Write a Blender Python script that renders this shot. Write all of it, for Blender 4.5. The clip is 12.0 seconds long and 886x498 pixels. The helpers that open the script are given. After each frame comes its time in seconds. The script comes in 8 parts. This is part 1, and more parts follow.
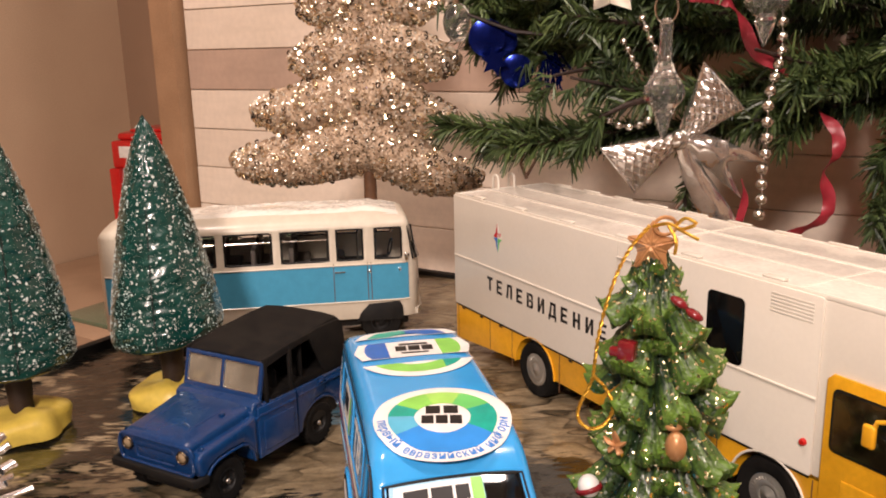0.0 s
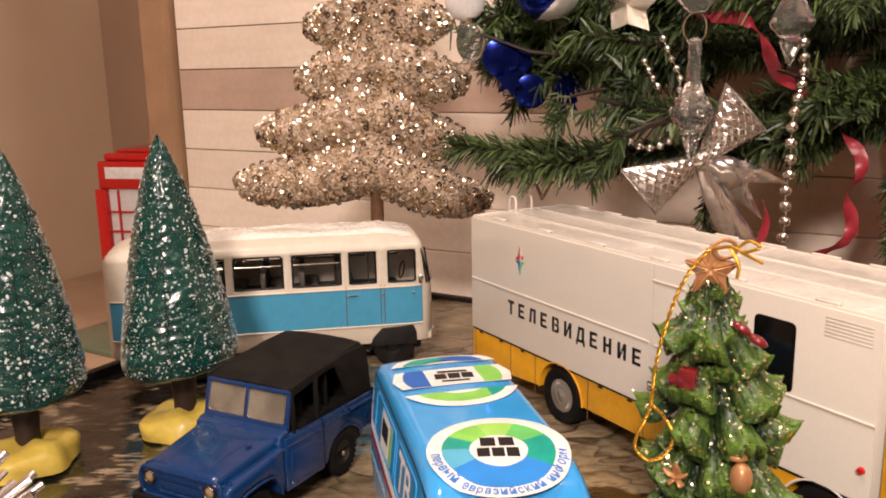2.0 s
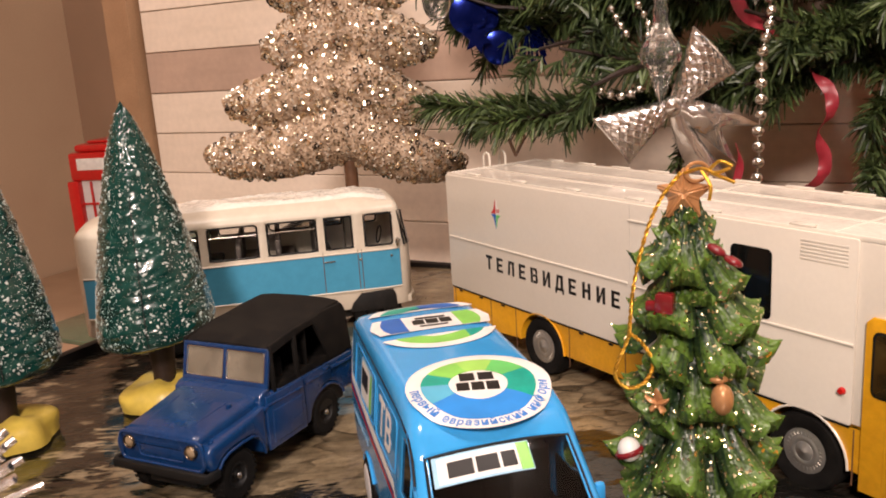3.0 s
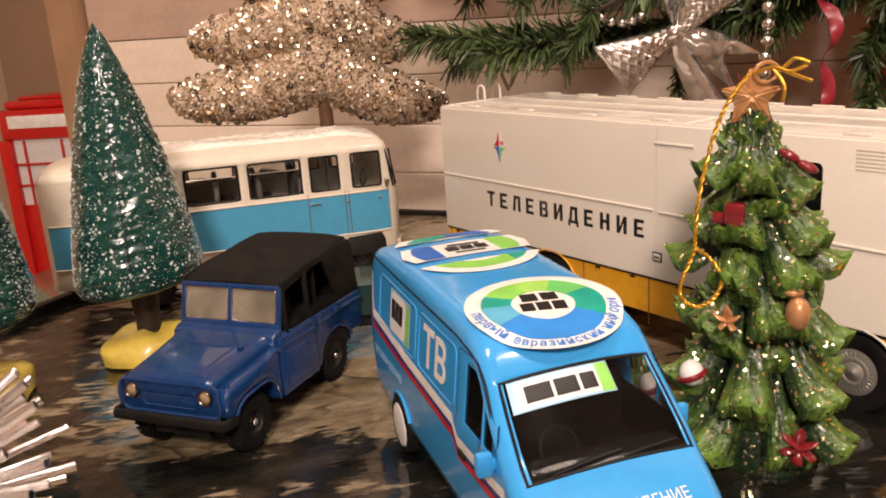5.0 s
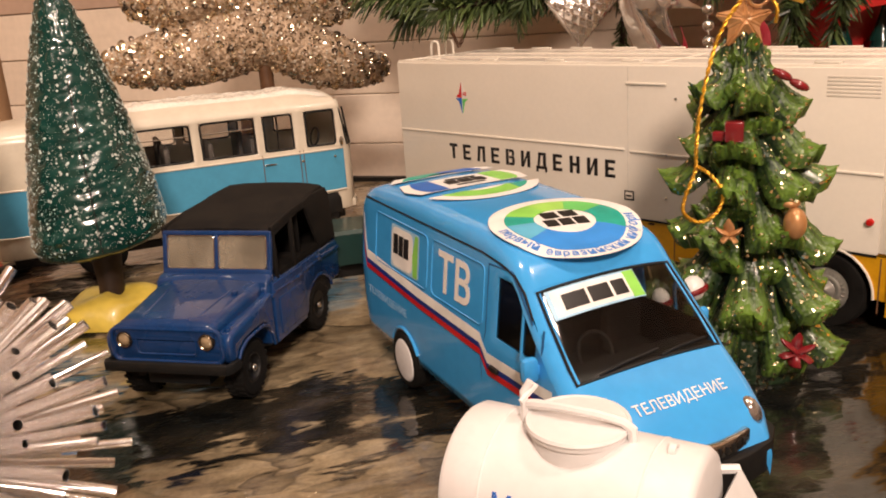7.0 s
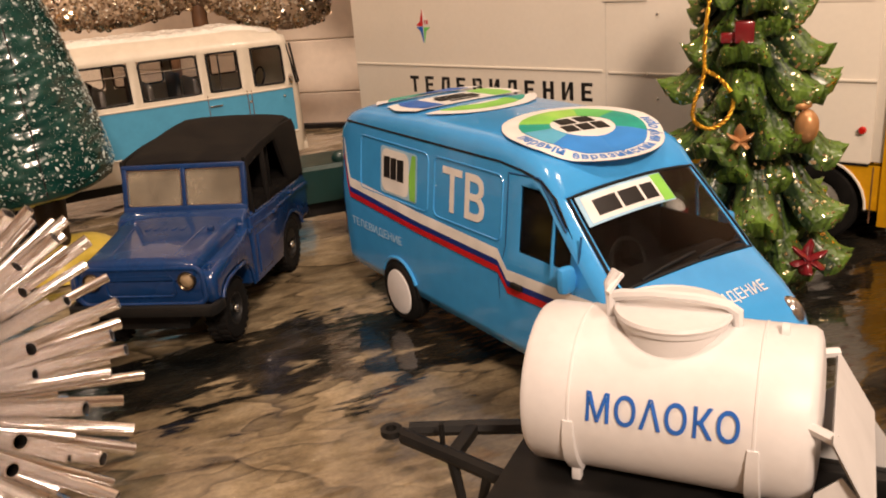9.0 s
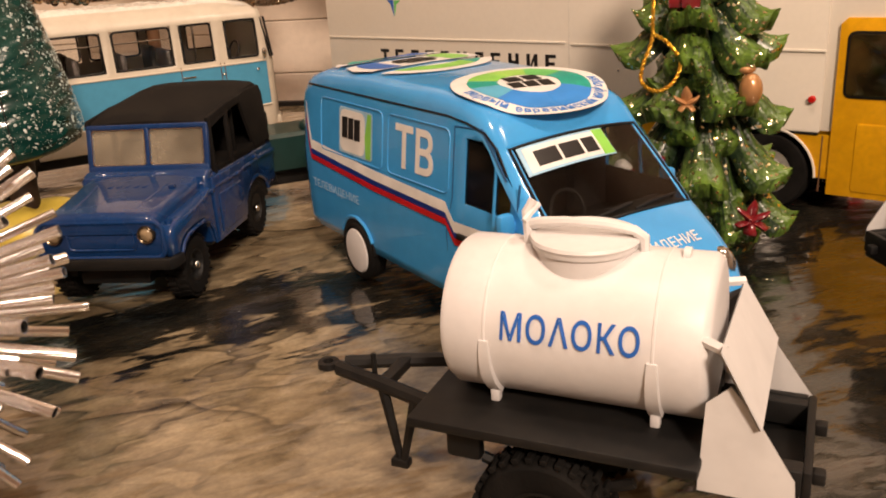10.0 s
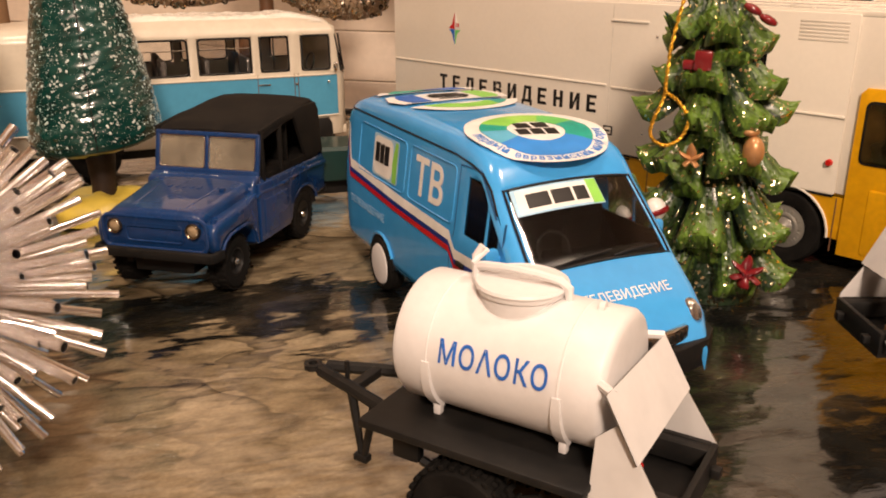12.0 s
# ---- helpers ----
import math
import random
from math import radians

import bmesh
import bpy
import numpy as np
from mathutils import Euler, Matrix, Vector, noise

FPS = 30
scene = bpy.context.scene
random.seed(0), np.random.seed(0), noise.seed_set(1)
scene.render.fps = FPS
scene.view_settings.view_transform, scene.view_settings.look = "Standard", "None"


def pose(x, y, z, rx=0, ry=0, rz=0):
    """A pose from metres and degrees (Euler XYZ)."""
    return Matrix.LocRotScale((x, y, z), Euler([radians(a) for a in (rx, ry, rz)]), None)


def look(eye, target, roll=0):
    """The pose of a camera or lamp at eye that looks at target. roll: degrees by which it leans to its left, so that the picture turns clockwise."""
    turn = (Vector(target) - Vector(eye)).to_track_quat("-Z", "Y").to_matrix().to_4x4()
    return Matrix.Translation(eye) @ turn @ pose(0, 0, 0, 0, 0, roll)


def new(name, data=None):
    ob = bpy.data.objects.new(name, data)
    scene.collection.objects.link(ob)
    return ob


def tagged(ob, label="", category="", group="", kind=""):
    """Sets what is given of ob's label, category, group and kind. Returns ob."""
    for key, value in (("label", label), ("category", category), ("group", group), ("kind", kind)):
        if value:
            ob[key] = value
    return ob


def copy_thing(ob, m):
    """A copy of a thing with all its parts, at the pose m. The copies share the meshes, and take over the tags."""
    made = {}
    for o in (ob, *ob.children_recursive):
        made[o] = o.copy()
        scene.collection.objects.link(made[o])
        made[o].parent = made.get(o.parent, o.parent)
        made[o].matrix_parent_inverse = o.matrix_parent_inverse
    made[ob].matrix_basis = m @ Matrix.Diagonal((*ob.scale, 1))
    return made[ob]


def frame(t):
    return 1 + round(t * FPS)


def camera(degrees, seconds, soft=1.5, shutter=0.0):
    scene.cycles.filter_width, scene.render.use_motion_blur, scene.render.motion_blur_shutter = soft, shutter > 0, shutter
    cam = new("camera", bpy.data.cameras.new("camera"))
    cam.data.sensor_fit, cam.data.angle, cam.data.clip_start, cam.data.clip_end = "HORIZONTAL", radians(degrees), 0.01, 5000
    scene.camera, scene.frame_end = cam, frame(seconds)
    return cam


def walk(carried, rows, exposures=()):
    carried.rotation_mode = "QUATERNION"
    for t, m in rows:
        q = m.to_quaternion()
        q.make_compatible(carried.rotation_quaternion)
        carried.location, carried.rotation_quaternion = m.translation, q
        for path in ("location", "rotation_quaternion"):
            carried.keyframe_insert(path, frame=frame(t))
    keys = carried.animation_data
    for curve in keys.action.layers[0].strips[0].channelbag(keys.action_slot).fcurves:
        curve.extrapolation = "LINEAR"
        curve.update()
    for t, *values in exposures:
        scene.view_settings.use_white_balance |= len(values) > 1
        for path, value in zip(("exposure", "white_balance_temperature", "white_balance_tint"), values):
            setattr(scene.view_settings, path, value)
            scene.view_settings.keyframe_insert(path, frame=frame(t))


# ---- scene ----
cam = camera(55.5, 12.0, soft=1.9)
METRES, EYE, TILT, LEAN, TURN = 0.21, 0.1625, -13.5, 1.3, 0.0
ROWS = [
    (0.0, 0.0, 0.0, 0.0, 0.0, 0.0, -0.0),
    (0.5, -0.0227, 0.0117, 0.0075, -1.16, 0.6, -0.24),
    (1.0, -0.0527, 0.0168, 0.0141, -1.58, 1.0, -0.37),
    (1.5, -0.0792, 0.0259, 0.0403, -1.56, 1.48, -0.34),
    (2.0, -0.1035, 0.0467, 0.0048, -1.69, 1.43, 0.14),
    (2.5, -0.1021, 0.0505, -0.0274, -2.12, 0.98, 1.5),
    (3.0, -0.0891, 0.0625, -0.0606, -2.81, 0.44, 3.03),
    (5.0, -0.2353, 0.1746, -0.118, -7.43, -2.07, 4.2),
    (5.5, -0.2647, 0.1672, -0.1463, -9.22, -2.45, 5.19),
    (6.0, -0.3111, 0.1577, -0.1508, -11.15, -2.78, 5.54),
    (6.5, -0.3622, 0.1719, -0.1743, -12.8, -2.99, 5.56),
    (8.5, -0.4486, 0.2654, -0.1904, -19.45, -5.54, 7.92),
    (9.0, -0.4855, 0.2925, -0.2355, -20.56, -6.44, 7.91),
    (9.5, -0.4771, 0.2752, -0.2614, -21.18, -6.91, 7.84),
    (10.0, -0.4577, 0.246, -0.285, -21.1, -6.97, 7.3),
    (10.5, -0.4492, 0.2113, -0.2901, -20.33, -6.68, 6.44),
    (11.0, -0.4258, 0.169, -0.3037, -18.8, -6.42, 4.93),
    (11.5, -0.4146, 0.1379, -0.2764, -16.63, -6.09, 3.02),
    (12.0, -0.3905, 0.1178, -0.2578, -14.74, -6.08, 2.22),
]
walk(cam, [(t, pose(0, 0, EYE, TILT, LEAN, TURN) @ pose(METRES * x, METRES * y, METRES * z, 90 + pitch, roll, yaw)) for t, x, y, z, yaw, pitch, roll in ROWS],
     exposures=((0.0, 0.03, 6250, 10), (3.0, 0.0, 6280, 10), (6.0, -0.03, 6680, 10), (9.0, -0.20, 7250, 10), (12.0, -0.10, 7300, 10)))

# ---------- world and light ----------
world = bpy.data.worlds.new("room_dark")
scene.world = world
world.use_nodes = True
world.node_tree.nodes["Background"].inputs["Color"].default_value = (1.0, 0.80, 0.62, 1)
world.node_tree.nodes["Background"].inputs["Strength"].default_value = 0.10


def area_lamp(name, eye, target, size, watts, colour):
    data = bpy.data.lights.new(name, "AREA")
    data.shape, data.size, data.energy, data.color = "DISK", size, watts, colour
    ob = new(name, data)
    ob.matrix_world = look(eye, target)
    return ob


WARM = (1.0, 0.795, 0.685)
# two ceiling lamps out of view
area_lamp("unseen_lamp", (-0.30, 0.10, 1.30), (0.0, 0.45, 0.0), 0.16, 8.2, WARM)
area_lamp("unseen_lamp", (0.50, -0.20, 1.30), (0.02, 0.4, 0.0), 0.16, 7.8, WARM)
# low front fill light, added to brighten the faces towards the camera
area_lamp("unseen_lamp", (-0.20, -0.85, 0.85), (0.0, 0.4, 0.05), 0.20, 21.5, WARM)

# ---------- helpers ----------
MM = 0.001


def material(name, col, rough=0.5, metal=0.0, col2=None, scale=150.0, mix=(0.4, 0.65), bump=0.0, bscale=600.0,
             coat=0.0, transmission=0.0, ior=1.45, fine=0.10, roughvar=0.08, alpha=1.0, gloss=0.5):
    """A surface with colour variation at two scales, roughness variation and fine relief."""
    m = bpy.data.materials.new(name)
    m.use_nodes = True
    nt = m.node_tree
    n, l = nt.nodes, nt.links
    b = n["Principled BSDF"]
    co = n.new("ShaderNodeTexCoord")
    big, small = n.new("ShaderNodeTexNoise"), n.new("ShaderNodeTexNoise")
    big.inputs["Scale"].default_value, big.inputs["Detail"].default_value = scale, 4
    small.inputs["Scale"].default_value, small.inputs["Detail"].default_value = bscale, 3
    l.new(co.outputs["Object"], big.inputs["Vector"])
    l.new(co.outputs["Object"], small.inputs["Vector"])
    ramp = n.new("ShaderNodeValToRGB")
    c2 = col2 or tuple(min(1, v * 0.86) for v in col)
    ramp.color_ramp.elements[0].position, ramp.color_ramp.elements[0].color = mix[0], (*col, 1)
    ramp.color_ramp.elements[1].position, ramp.color_ramp.elements[1].color = mix[1], (*c2, 1)
    l.new(big.outputs["Fac"], ramp.inputs["Fac"])
    dark = n.new("ShaderNodeMix")
    dark.data_type, dark.blend_type = "RGBA", "MULTIPLY"
    grey = n.new("ShaderNodeMapRange")
    grey.inputs["From Min"].default_value, grey.inputs["From Max"].default_value = 0.3, 0.7
    grey.inputs["To Min"].default_value, grey.inputs["To Max"].default_value = 1 - fine, 1 + fine * 0.5
    l.new(small.outputs["Fac"], grey.inputs["Value"])
    l.new(ramp.outputs["Color"], dark.inputs["A"])
    l.new(grey.outputs["Result"], dark.inputs["B"])
    dark.inputs["Factor"].default_value = 1
    l.new(dark.outputs["Result"], b.inputs["Base Color"])
    rr = n.new("ShaderNodeMapRange")
    rr.inputs["To Min"].default_value, rr.inputs["To Max"].default_value = max(0.02, rough - roughvar), min(1, rough + roughvar)
    l.new(big.outputs["Fac"], rr.inputs["Value"])
    l.new(rr.outputs["Result"], b.inputs["Roughness"])
    b.inputs["Metallic"].default_value = metal
    b.inputs["Coat Weight"].default_value = coat
    b.inputs["Coat Roughness"].default_value = 0.06
    b.inputs["Transmission Weight"].default_value = transmission
    b.inputs["IOR"].default_value = ior
    b.inputs["Alpha"].default_value = alpha
    b.inputs["Specular IOR Level"].default_value = gloss
    if bump:
        bp = n.new("ShaderNodeBump")
        bp.inputs["Strength"].default_value, bp.inputs["Distance"].default_value = bump, 0.0004
        l.new(small.outputs["Fac"], bp.inputs["Height"])
        l.new(bp.outputs["Normal"], b.inputs["Normal"])
    return m


def part(name, bm, mat, parent=None, label="", sharp=38, smooth=True):
    """A bmesh in millimetres becomes one mesh object under its thing."""
    bmesh.ops.scale(bm, vec=(MM, MM, MM), verts=bm.verts)
    bmesh.ops.recalc_face_normals(bm, faces=bm.faces)
    me = bpy.data.meshes.new(name)
    bm.to_mesh(me)
    bm.free()
    if mat:
        me.materials.append(mat)
    if smooth:
        me.shade_smooth()
        me.set_sharp_from_angle(angle=radians(sharp))
    ob = new(name, me)
    if parent:
        ob.parent = parent
    if label:
        ob["label"] = label
    return ob


def thing(name, m, label, category, group="", kind=""):
    ob = new(name)
    ob.empty_display_size = 0.01
    ob.matrix_world = m
    return tagged(ob, label, category, group, kind)


def merge(bm, tmp, m=None):
    if m is not None:
        bmesh.ops.transform(tmp, matrix=m, verts=tmp.verts)
    me = bpy.data.meshes.new("tmp")
    tmp.to_mesh(me)
    tmp.free()
    bm.from_mesh(me)
    bpy.data.meshes.remove(me)


def box(bm, x0, x1, y0, y1, z0, z1, bev=0.0, seg=2, m=None):
    t = bmesh.new()
    bmesh.ops.create_cube(t, size=1)
    for v in t.verts:
        v.co = ((x0 + x1) / 2 + v.co.x * (x1 - x0), (y0 + y1) / 2 + v.co.y * (y1 - y0), (z0 + z1) / 2 + v.co.z * (z1 - z0))
    if bev:
        bmesh.ops.bevel(t, geom=list(t.edges), offset=bev, segments=seg, profile=0.5, affect="EDGES")
    merge(bm, t, m)
    return bm


def prism(bm, poly, axis, a0, a1, bev=0.0, seg=2, m=None):
    """A polygon in the plane across axis, drawn out from a0 to a1."""
    t = bmesh.new()
    put = {"x": lambda p, a: (a, p[0], p[1]), "y": lambda p, a: (p[0], a, p[1]), "z": lambda p, a: (p[0], p[1], a)}[axis]
    lo = [t.verts.new(put(p, a0)) for p in poly]
    hi = [t.verts.new(put(p, a1)) for p in poly]
    caps = (t.faces.new(lo), t.faces.new(hi[::-1]))
    n = len(poly)
    for i in range(n):
        t.faces.new((lo[i], hi[i], hi[(i + 1) % n], lo[(i + 1) % n]))
    bmesh.ops.recalc_face_normals(t, faces=t.faces)
    if bev:
        rim = list(set(caps[0].edges) | set(caps[1].edges))
        bmesh.ops.bevel(t, geom=rim, offset=bev, segments=seg, profile=0.5, affect="EDGES")
    merge(bm, t, m)
    return bm


def lathe(bm, prof, seg=32, axis="z", at=(0, 0, 0), closed=False):
    """A profile of (radius, height) turned round an axis."""
    t = bmesh.new()
    rows = []
    for r, h in prof:
        if r < 1e-6:
            rows.append([t.verts.new((0, 0, h))])
        else:
            rows.append([t.verts.new((r * math.cos(2 * math.pi * i / seg), r * math.sin(2 * math.pi * i / seg), h)) for i in range(seg)])
    pairs = list(zip(rows, rows[1:])) + ([(rows[-1], rows[0])] if closed else [])
    for a, b in pairs:
        for i in range(seg):
            j = (i + 1) % seg
            q = [a[i % len(a)], a[j % len(a)], b[j % len(b)], b[i % len(b)]]
            u = []
            for v in q:
                if v not in u:
                    u.append(v)
            if len(u) > 2:
                t.faces.new(u)
    turn = {"z": Matrix(), "x": Matrix.Rotation(radians(90), 4, "Y"), "y": Matrix.Rotation(radians(-90), 4, "X")}[axis]
    merge(bm, t, Matrix.Translation(at) @ turn)
    return bm


def tube(bm, pts, r, seg=8, closed=False, flat=1.0):
    """A round rod along a line of points; r may be one number or one for each point."""
    t = bmesh.new()
    pts = [Vector(p) for p in pts]
    n = len(pts)
    rs = r if isinstance(r, (list, tuple)) else [r] * n
    rows, up = [], None
    for i, p in enumerate(pts):
        d = (pts[(i + 1) % n] - pts[i - 1]) if closed else (pts[min(i + 1, n - 1)] - pts[max(i - 1, 0)])
        d.normalize()
        if up is None:
            up = d.orthogonal().normalized()
        up = (up - d * up.dot(d)).normalized()
        side = d.cross(up)
        rows.append([t.verts.new(p + (up * math.cos(a) * flat + side * math.sin(a)) * rs[i]) for a in (2 * math.pi * k / seg for k in range(seg))])
    for a, b in list(zip(rows, rows[1:])) + ([(rows[-1], rows[0])] if closed else []):
        for k in range(seg):
            t.faces.new((a[k], a[(k + 1) % seg], b[(k + 1) % seg], b[k]))
    if not closed:
        t.faces.new(rows[0][::-1]), t.faces.new(rows[-1])
    merge(bm, t)
    return bm


def ball(bm, c, r, sub=2, squash=(1, 1, 1), m=None):
    t = bmesh.new()
    bmesh.ops.create_icosphere(t, subdivisions=sub, radius=1)
    for v in t.verts:
        v.co = (v.co.x * r * squash[0], v.co.y * r * squash[1], v.co.z * r * squash[2])
    merge(bm, t, Matrix.Translation(c) @ (m or Matrix()))
    return bm


def shell(rings, is_open, cap=(True, True)):
    """A skin over closed rings of points; faces for which is_open(i, j) holds are left out."""
    bm = bmesh.new()
    rows = [[bm.verts.new(p) for p in ring] for ring in rings]
    n = len(rows[0])
    for i in range(len(rows) - 1):
        for j in range(n):
            if not is_open(i, j):
                bm.faces.new((rows[i][j], rows[i][(j + 1) % n], rows[i + 1][(j + 1) % n], rows[i + 1][j]))
    if cap[0]:
        bm.faces.new(rows[0][::-1])
    if cap[1]:
        bm.faces.new(rows[-1])
    bmesh.ops.remove_doubles(bm, verts=bm.verts, dist=0.001)
    return bm


def thicken(ob, mm, offset=0.0):
    s = ob.modifiers.new("thickness", "SOLIDIFY")
    s.thickness, s.offset = mm * MM, offset
    ob.modifiers.new("shading", "WEIGHTED_NORMAL")
    return ob


def rounded(w, h, r, n=4, cx=0.0, cy=0.0):
    """A rounded rectangle as a polygon."""
    out = []
    for sx, sy, a0 in ((1, 1, 0), (-1, 1, 90), (-1, -1, 180), (1, -1, 270)):
        for k in range(n + 1):
            a = radians(a0 + 90 * k / n)
            out.append((cx + sx * (w / 2 - r) + r * math.cos(a), cy + sy * (h / 2 - r) + r * math.sin(a)))
    return out


def letters_mesh(text, width, height, depth=0.12, bold=0.0, space=1.0):
    """Words in the built-in font as a bmesh in millimetres, centred, in the xy plane; width 0 keeps the font's proportion."""
    cu = bpy.data.curves.new("words", "FONT")
    cu.body, cu.size, cu.extrude, cu.resolution_u = text, 1.0, 0.0, 3
    cu.offset, cu.space_character = bold, space
    ob = new("words", cu)
    bpy.context.view_layer.update()
    me = bpy.data.meshes.new_from_object(ob.evaluated_get(bpy.context.evaluated_depsgraph_get()))
    bpy.data.objects.remove(ob)
    bm = bmesh.new()
    bm.from_mesh(me)
    bpy.data.meshes.remove(me)
    for f in bm.faces:
        f.smooth = False
    xs, ys = [v.co.x for v in bm.verts], [v.co.y for v in bm.verts]
    sy = height / (max(ys) - min(ys))
    sx = width / (max(xs) - min(xs)) if width else sy
    for v in bm.verts:
        v.co = ((v.co.x - (max(xs) + min(xs)) / 2) * sx, (v.co.y - (max(ys) + min(ys)) / 2) * sy, 0)
    up = bmesh.ops.extrude_face_region(bm, geom=bm.faces[:])
    bmesh.ops.translate(bm, vec=(0, 0, depth), verts=[g for g in up["geom"] if isinstance(g, bmesh.types.BMVert)])
    return bm


def lettering(name, text, width, height, mat, parent, m, label="", bold=0.0, space=1.0):
    bm = letters_mesh(text, width, height, 0.05, bold, space)
    bmesh.ops.transform(bm, matrix=m, verts=bm.verts)
    return part(name, bm, mat, parent, label, smooth=False)


def axes(x, y, z, at):
    """A matrix (millimetres) whose columns are the given directions."""
    m = Matrix.Identity(4)
    for c, v in enumerate((Vector(x).normalized(), Vector(y).normalized(), Vector(z).normalized())):
        for r in range(3):
            m[r][c] = v[r]
    m.translation = at
    return m


def ground_z(x, y):
    """The board's gentle slope and lumps, in metres."""
    lump = noise.fractal(Vector((x * 28, y * 28, 0.3)), 0.9, 2.1, 4)
    return 0.001 + 0.018 * x - 0.0010 * max(0.0, lump + 0.15)

# ---------- materials ----------
M = {}
M["cream_paint"] = material("cream_paint", (0.76, 0.71, 0.62), 0.34, col2=(0.73, 0.68, 0.59), coat=0.15, scale=25, fine=0.02)
M["grey_paint"] = material("grey_white_paint", (0.70, 0.66, 0.58), 0.36, col2=(0.66, 0.62, 0.54), coat=0.1, bump=0.03)
M["yellow_paint"] = material("yellow_paint", (0.80, 0.40, 0.015), 0.32, col2=(0.74, 0.36, 0.012), coat=0.3, bump=0.03)
M["sky_paint"] = material("sky_blue_paint", (0.045, 0.335, 0.74), 0.20, col2=(0.040, 0.31, 0.70), coat=0.7, fine=0.04)
M["joint_blue"] = material("deep_blue_paint", (0.012, 0.10, 0.26), 0.5)
M["navy_paint"] = material("dark_blue_paint", (0.0050, 0.035, 0.128), 0.28, col2=(0.0042, 0.028, 0.104), scale=60, coat=0.9, gloss=0.3, fine=0.10, bump=0.22, bscale=420)
M["bus_blue"] = material("turquoise_paint", (0.060, 0.295, 0.475), 0.5, col2=(0.055, 0.275, 0.445), coat=0.0, fine=0.05)
M["bus_white"] = material("ivory_paint", (0.63, 0.57, 0.465), 0.34, col2=(0.585, 0.525, 0.425), coat=0.2, fine=0.05)
M["canvas"] = material("black_brown_canvas", (0.009, 0.008, 0.0075), 0.85, col2=(0.015, 0.013, 0.011), gloss=0.15, bump=0.35, bscale=2500)
M["black"] = material("black_plastic", (0.007, 0.007, 0.007), 0.5, col2=(0.012, 0.011, 0.010), gloss=0.3, bump=0.06)
M["rubber"] = material("black_rubber", (0.007, 0.0065, 0.006), 0.85, col2=(0.012, 0.011, 0.010), gloss=0.12, bump=0.3, bscale=1500)
M["interior"] = material("dark_interior", (0.005, 0.0045, 0.0045), 0.8, col2=(0.009, 0.008, 0.007), gloss=0.08)
M["bus_cabin"] = material("grey_brown_plastic", (0.060, 0.050, 0.042), 0.6, col2=(0.045, 0.038, 0.032))
M["chrome"] = material("chrome", (0.80, 0.77, 0.72), 0.16, metal=1.0, fine=0.03)
M["satin"] = material("satin_silver", (0.52, 0.50, 0.46), 0.42, metal=0.8, fine=0.03)
M["white"] = material("white_plastic", (0.71, 0.70, 0.70), 0.42, col2=(0.68, 0.665, 0.66), fine=0.04, bump=0.04)
M["card"] = material("pale_grey_card", (0.64, 0.63, 0.62), 0.6, col2=(0.60, 0.59, 0.58), fine=0.04)
M["red"] = material("red_plastic", (0.52, 0.012, 0.010), 0.32, col2=(0.46, 0.010, 0.009), coat=0.3)
M["glass"] = material("clear_glass", (0.9, 0.9, 0.88), 0.04, transmission=1.0, roughvar=0.02, fine=0.0)
M["smoke"] = material("smoked_window", (0.42, 0.42, 0.41), 0.05, transmission=1.0, roughvar=0.03, fine=0.0)
M["dark_glass"] = material("dark_glass", (0.004, 0.004, 0.004), 0.10, gloss=0.25, roughvar=0.03)
M["ink_black"] = material("black_ink", (0.010, 0.009, 0.009), 0.45)
M["ink_white"] = material("white_vinyl", (0.80, 0.79, 0.76), 0.35, fine=0.03)
M["ink_blue"] = material("blue_vinyl", (0.02, 0.13, 0.50), 0.35, fine=0.05)
M["ink_navy"] = material("navy_vinyl", (0.008, 0.03, 0.22), 0.35)
M["ink_red"] = material("red_vinyl", (0.55, 0.012, 0.018), 0.35)
M["ink_green"] = material("green_vinyl", (0.25, 0.62, 0.10), 0.35)
M["ink_leaf"] = material("leaf_green_vinyl", (0.14, 0.56, 0.14), 0.35, fine=0.03)
M["ink_teal"] = material("teal_vinyl", (0.01, 0.36, 0.28), 0.35)
M["ink_pale"] = material("pale_blue_vinyl", (0.35, 0.60, 0.80), 0.35)
M["cone_green"] = material("dark_green_resin", (0.004, 0.036, 0.030), 0.26, col2=(0.007, 0.054, 0.043), scale=90, coat=0.6, bump=0.35, bscale=260)
M["snow_dot"] = material("white_speckle_paint", (0.55, 0.62, 0.59), 0.4, bump=0.1)
M["bark"] = material("dark_brown_stem", (0.022, 0.012, 0.009), 0.55, col2=(0.035, 0.02, 0.014), bump=0.3)
M["yellow_base"] = material("yellow_resin", (0.66, 0.50, 0.09), 0.40, col2=(0.58, 0.43, 0.07), scale=90, bump=0.5, bscale=250, coat=0.2)
M["stem_wood"] = material("brown_wood", (0.17, 0.085, 0.045), 0.5, col2=(0.12, 0.06, 0.03), bump=0.2)
M["gold_thread"] = material("gold_thread", (0.78, 0.46, 0.06), 0.3, metal=0.9, bump=0.5, bscale=2500)
M["gold_paint"] = material("bronze_paint", (0.50, 0.26, 0.11), 0.34, col2=(0.42, 0.20, 0.08), metal=0.25, bump=0.15, bscale=500, coat=0.3)
M["silver"] = material("silver_foil", (0.88, 0.85, 0.82), 0.15, metal=0.92, fine=0.04, bump=0.12, bscale=500)
M["straw"] = material("silver_straw_foil", (0.98, 0.96, 0.95), 0.22, metal=1.0, col2=(0.95, 0.93, 0.93), fine=0.01, roughvar=0.05, bump=0.9)
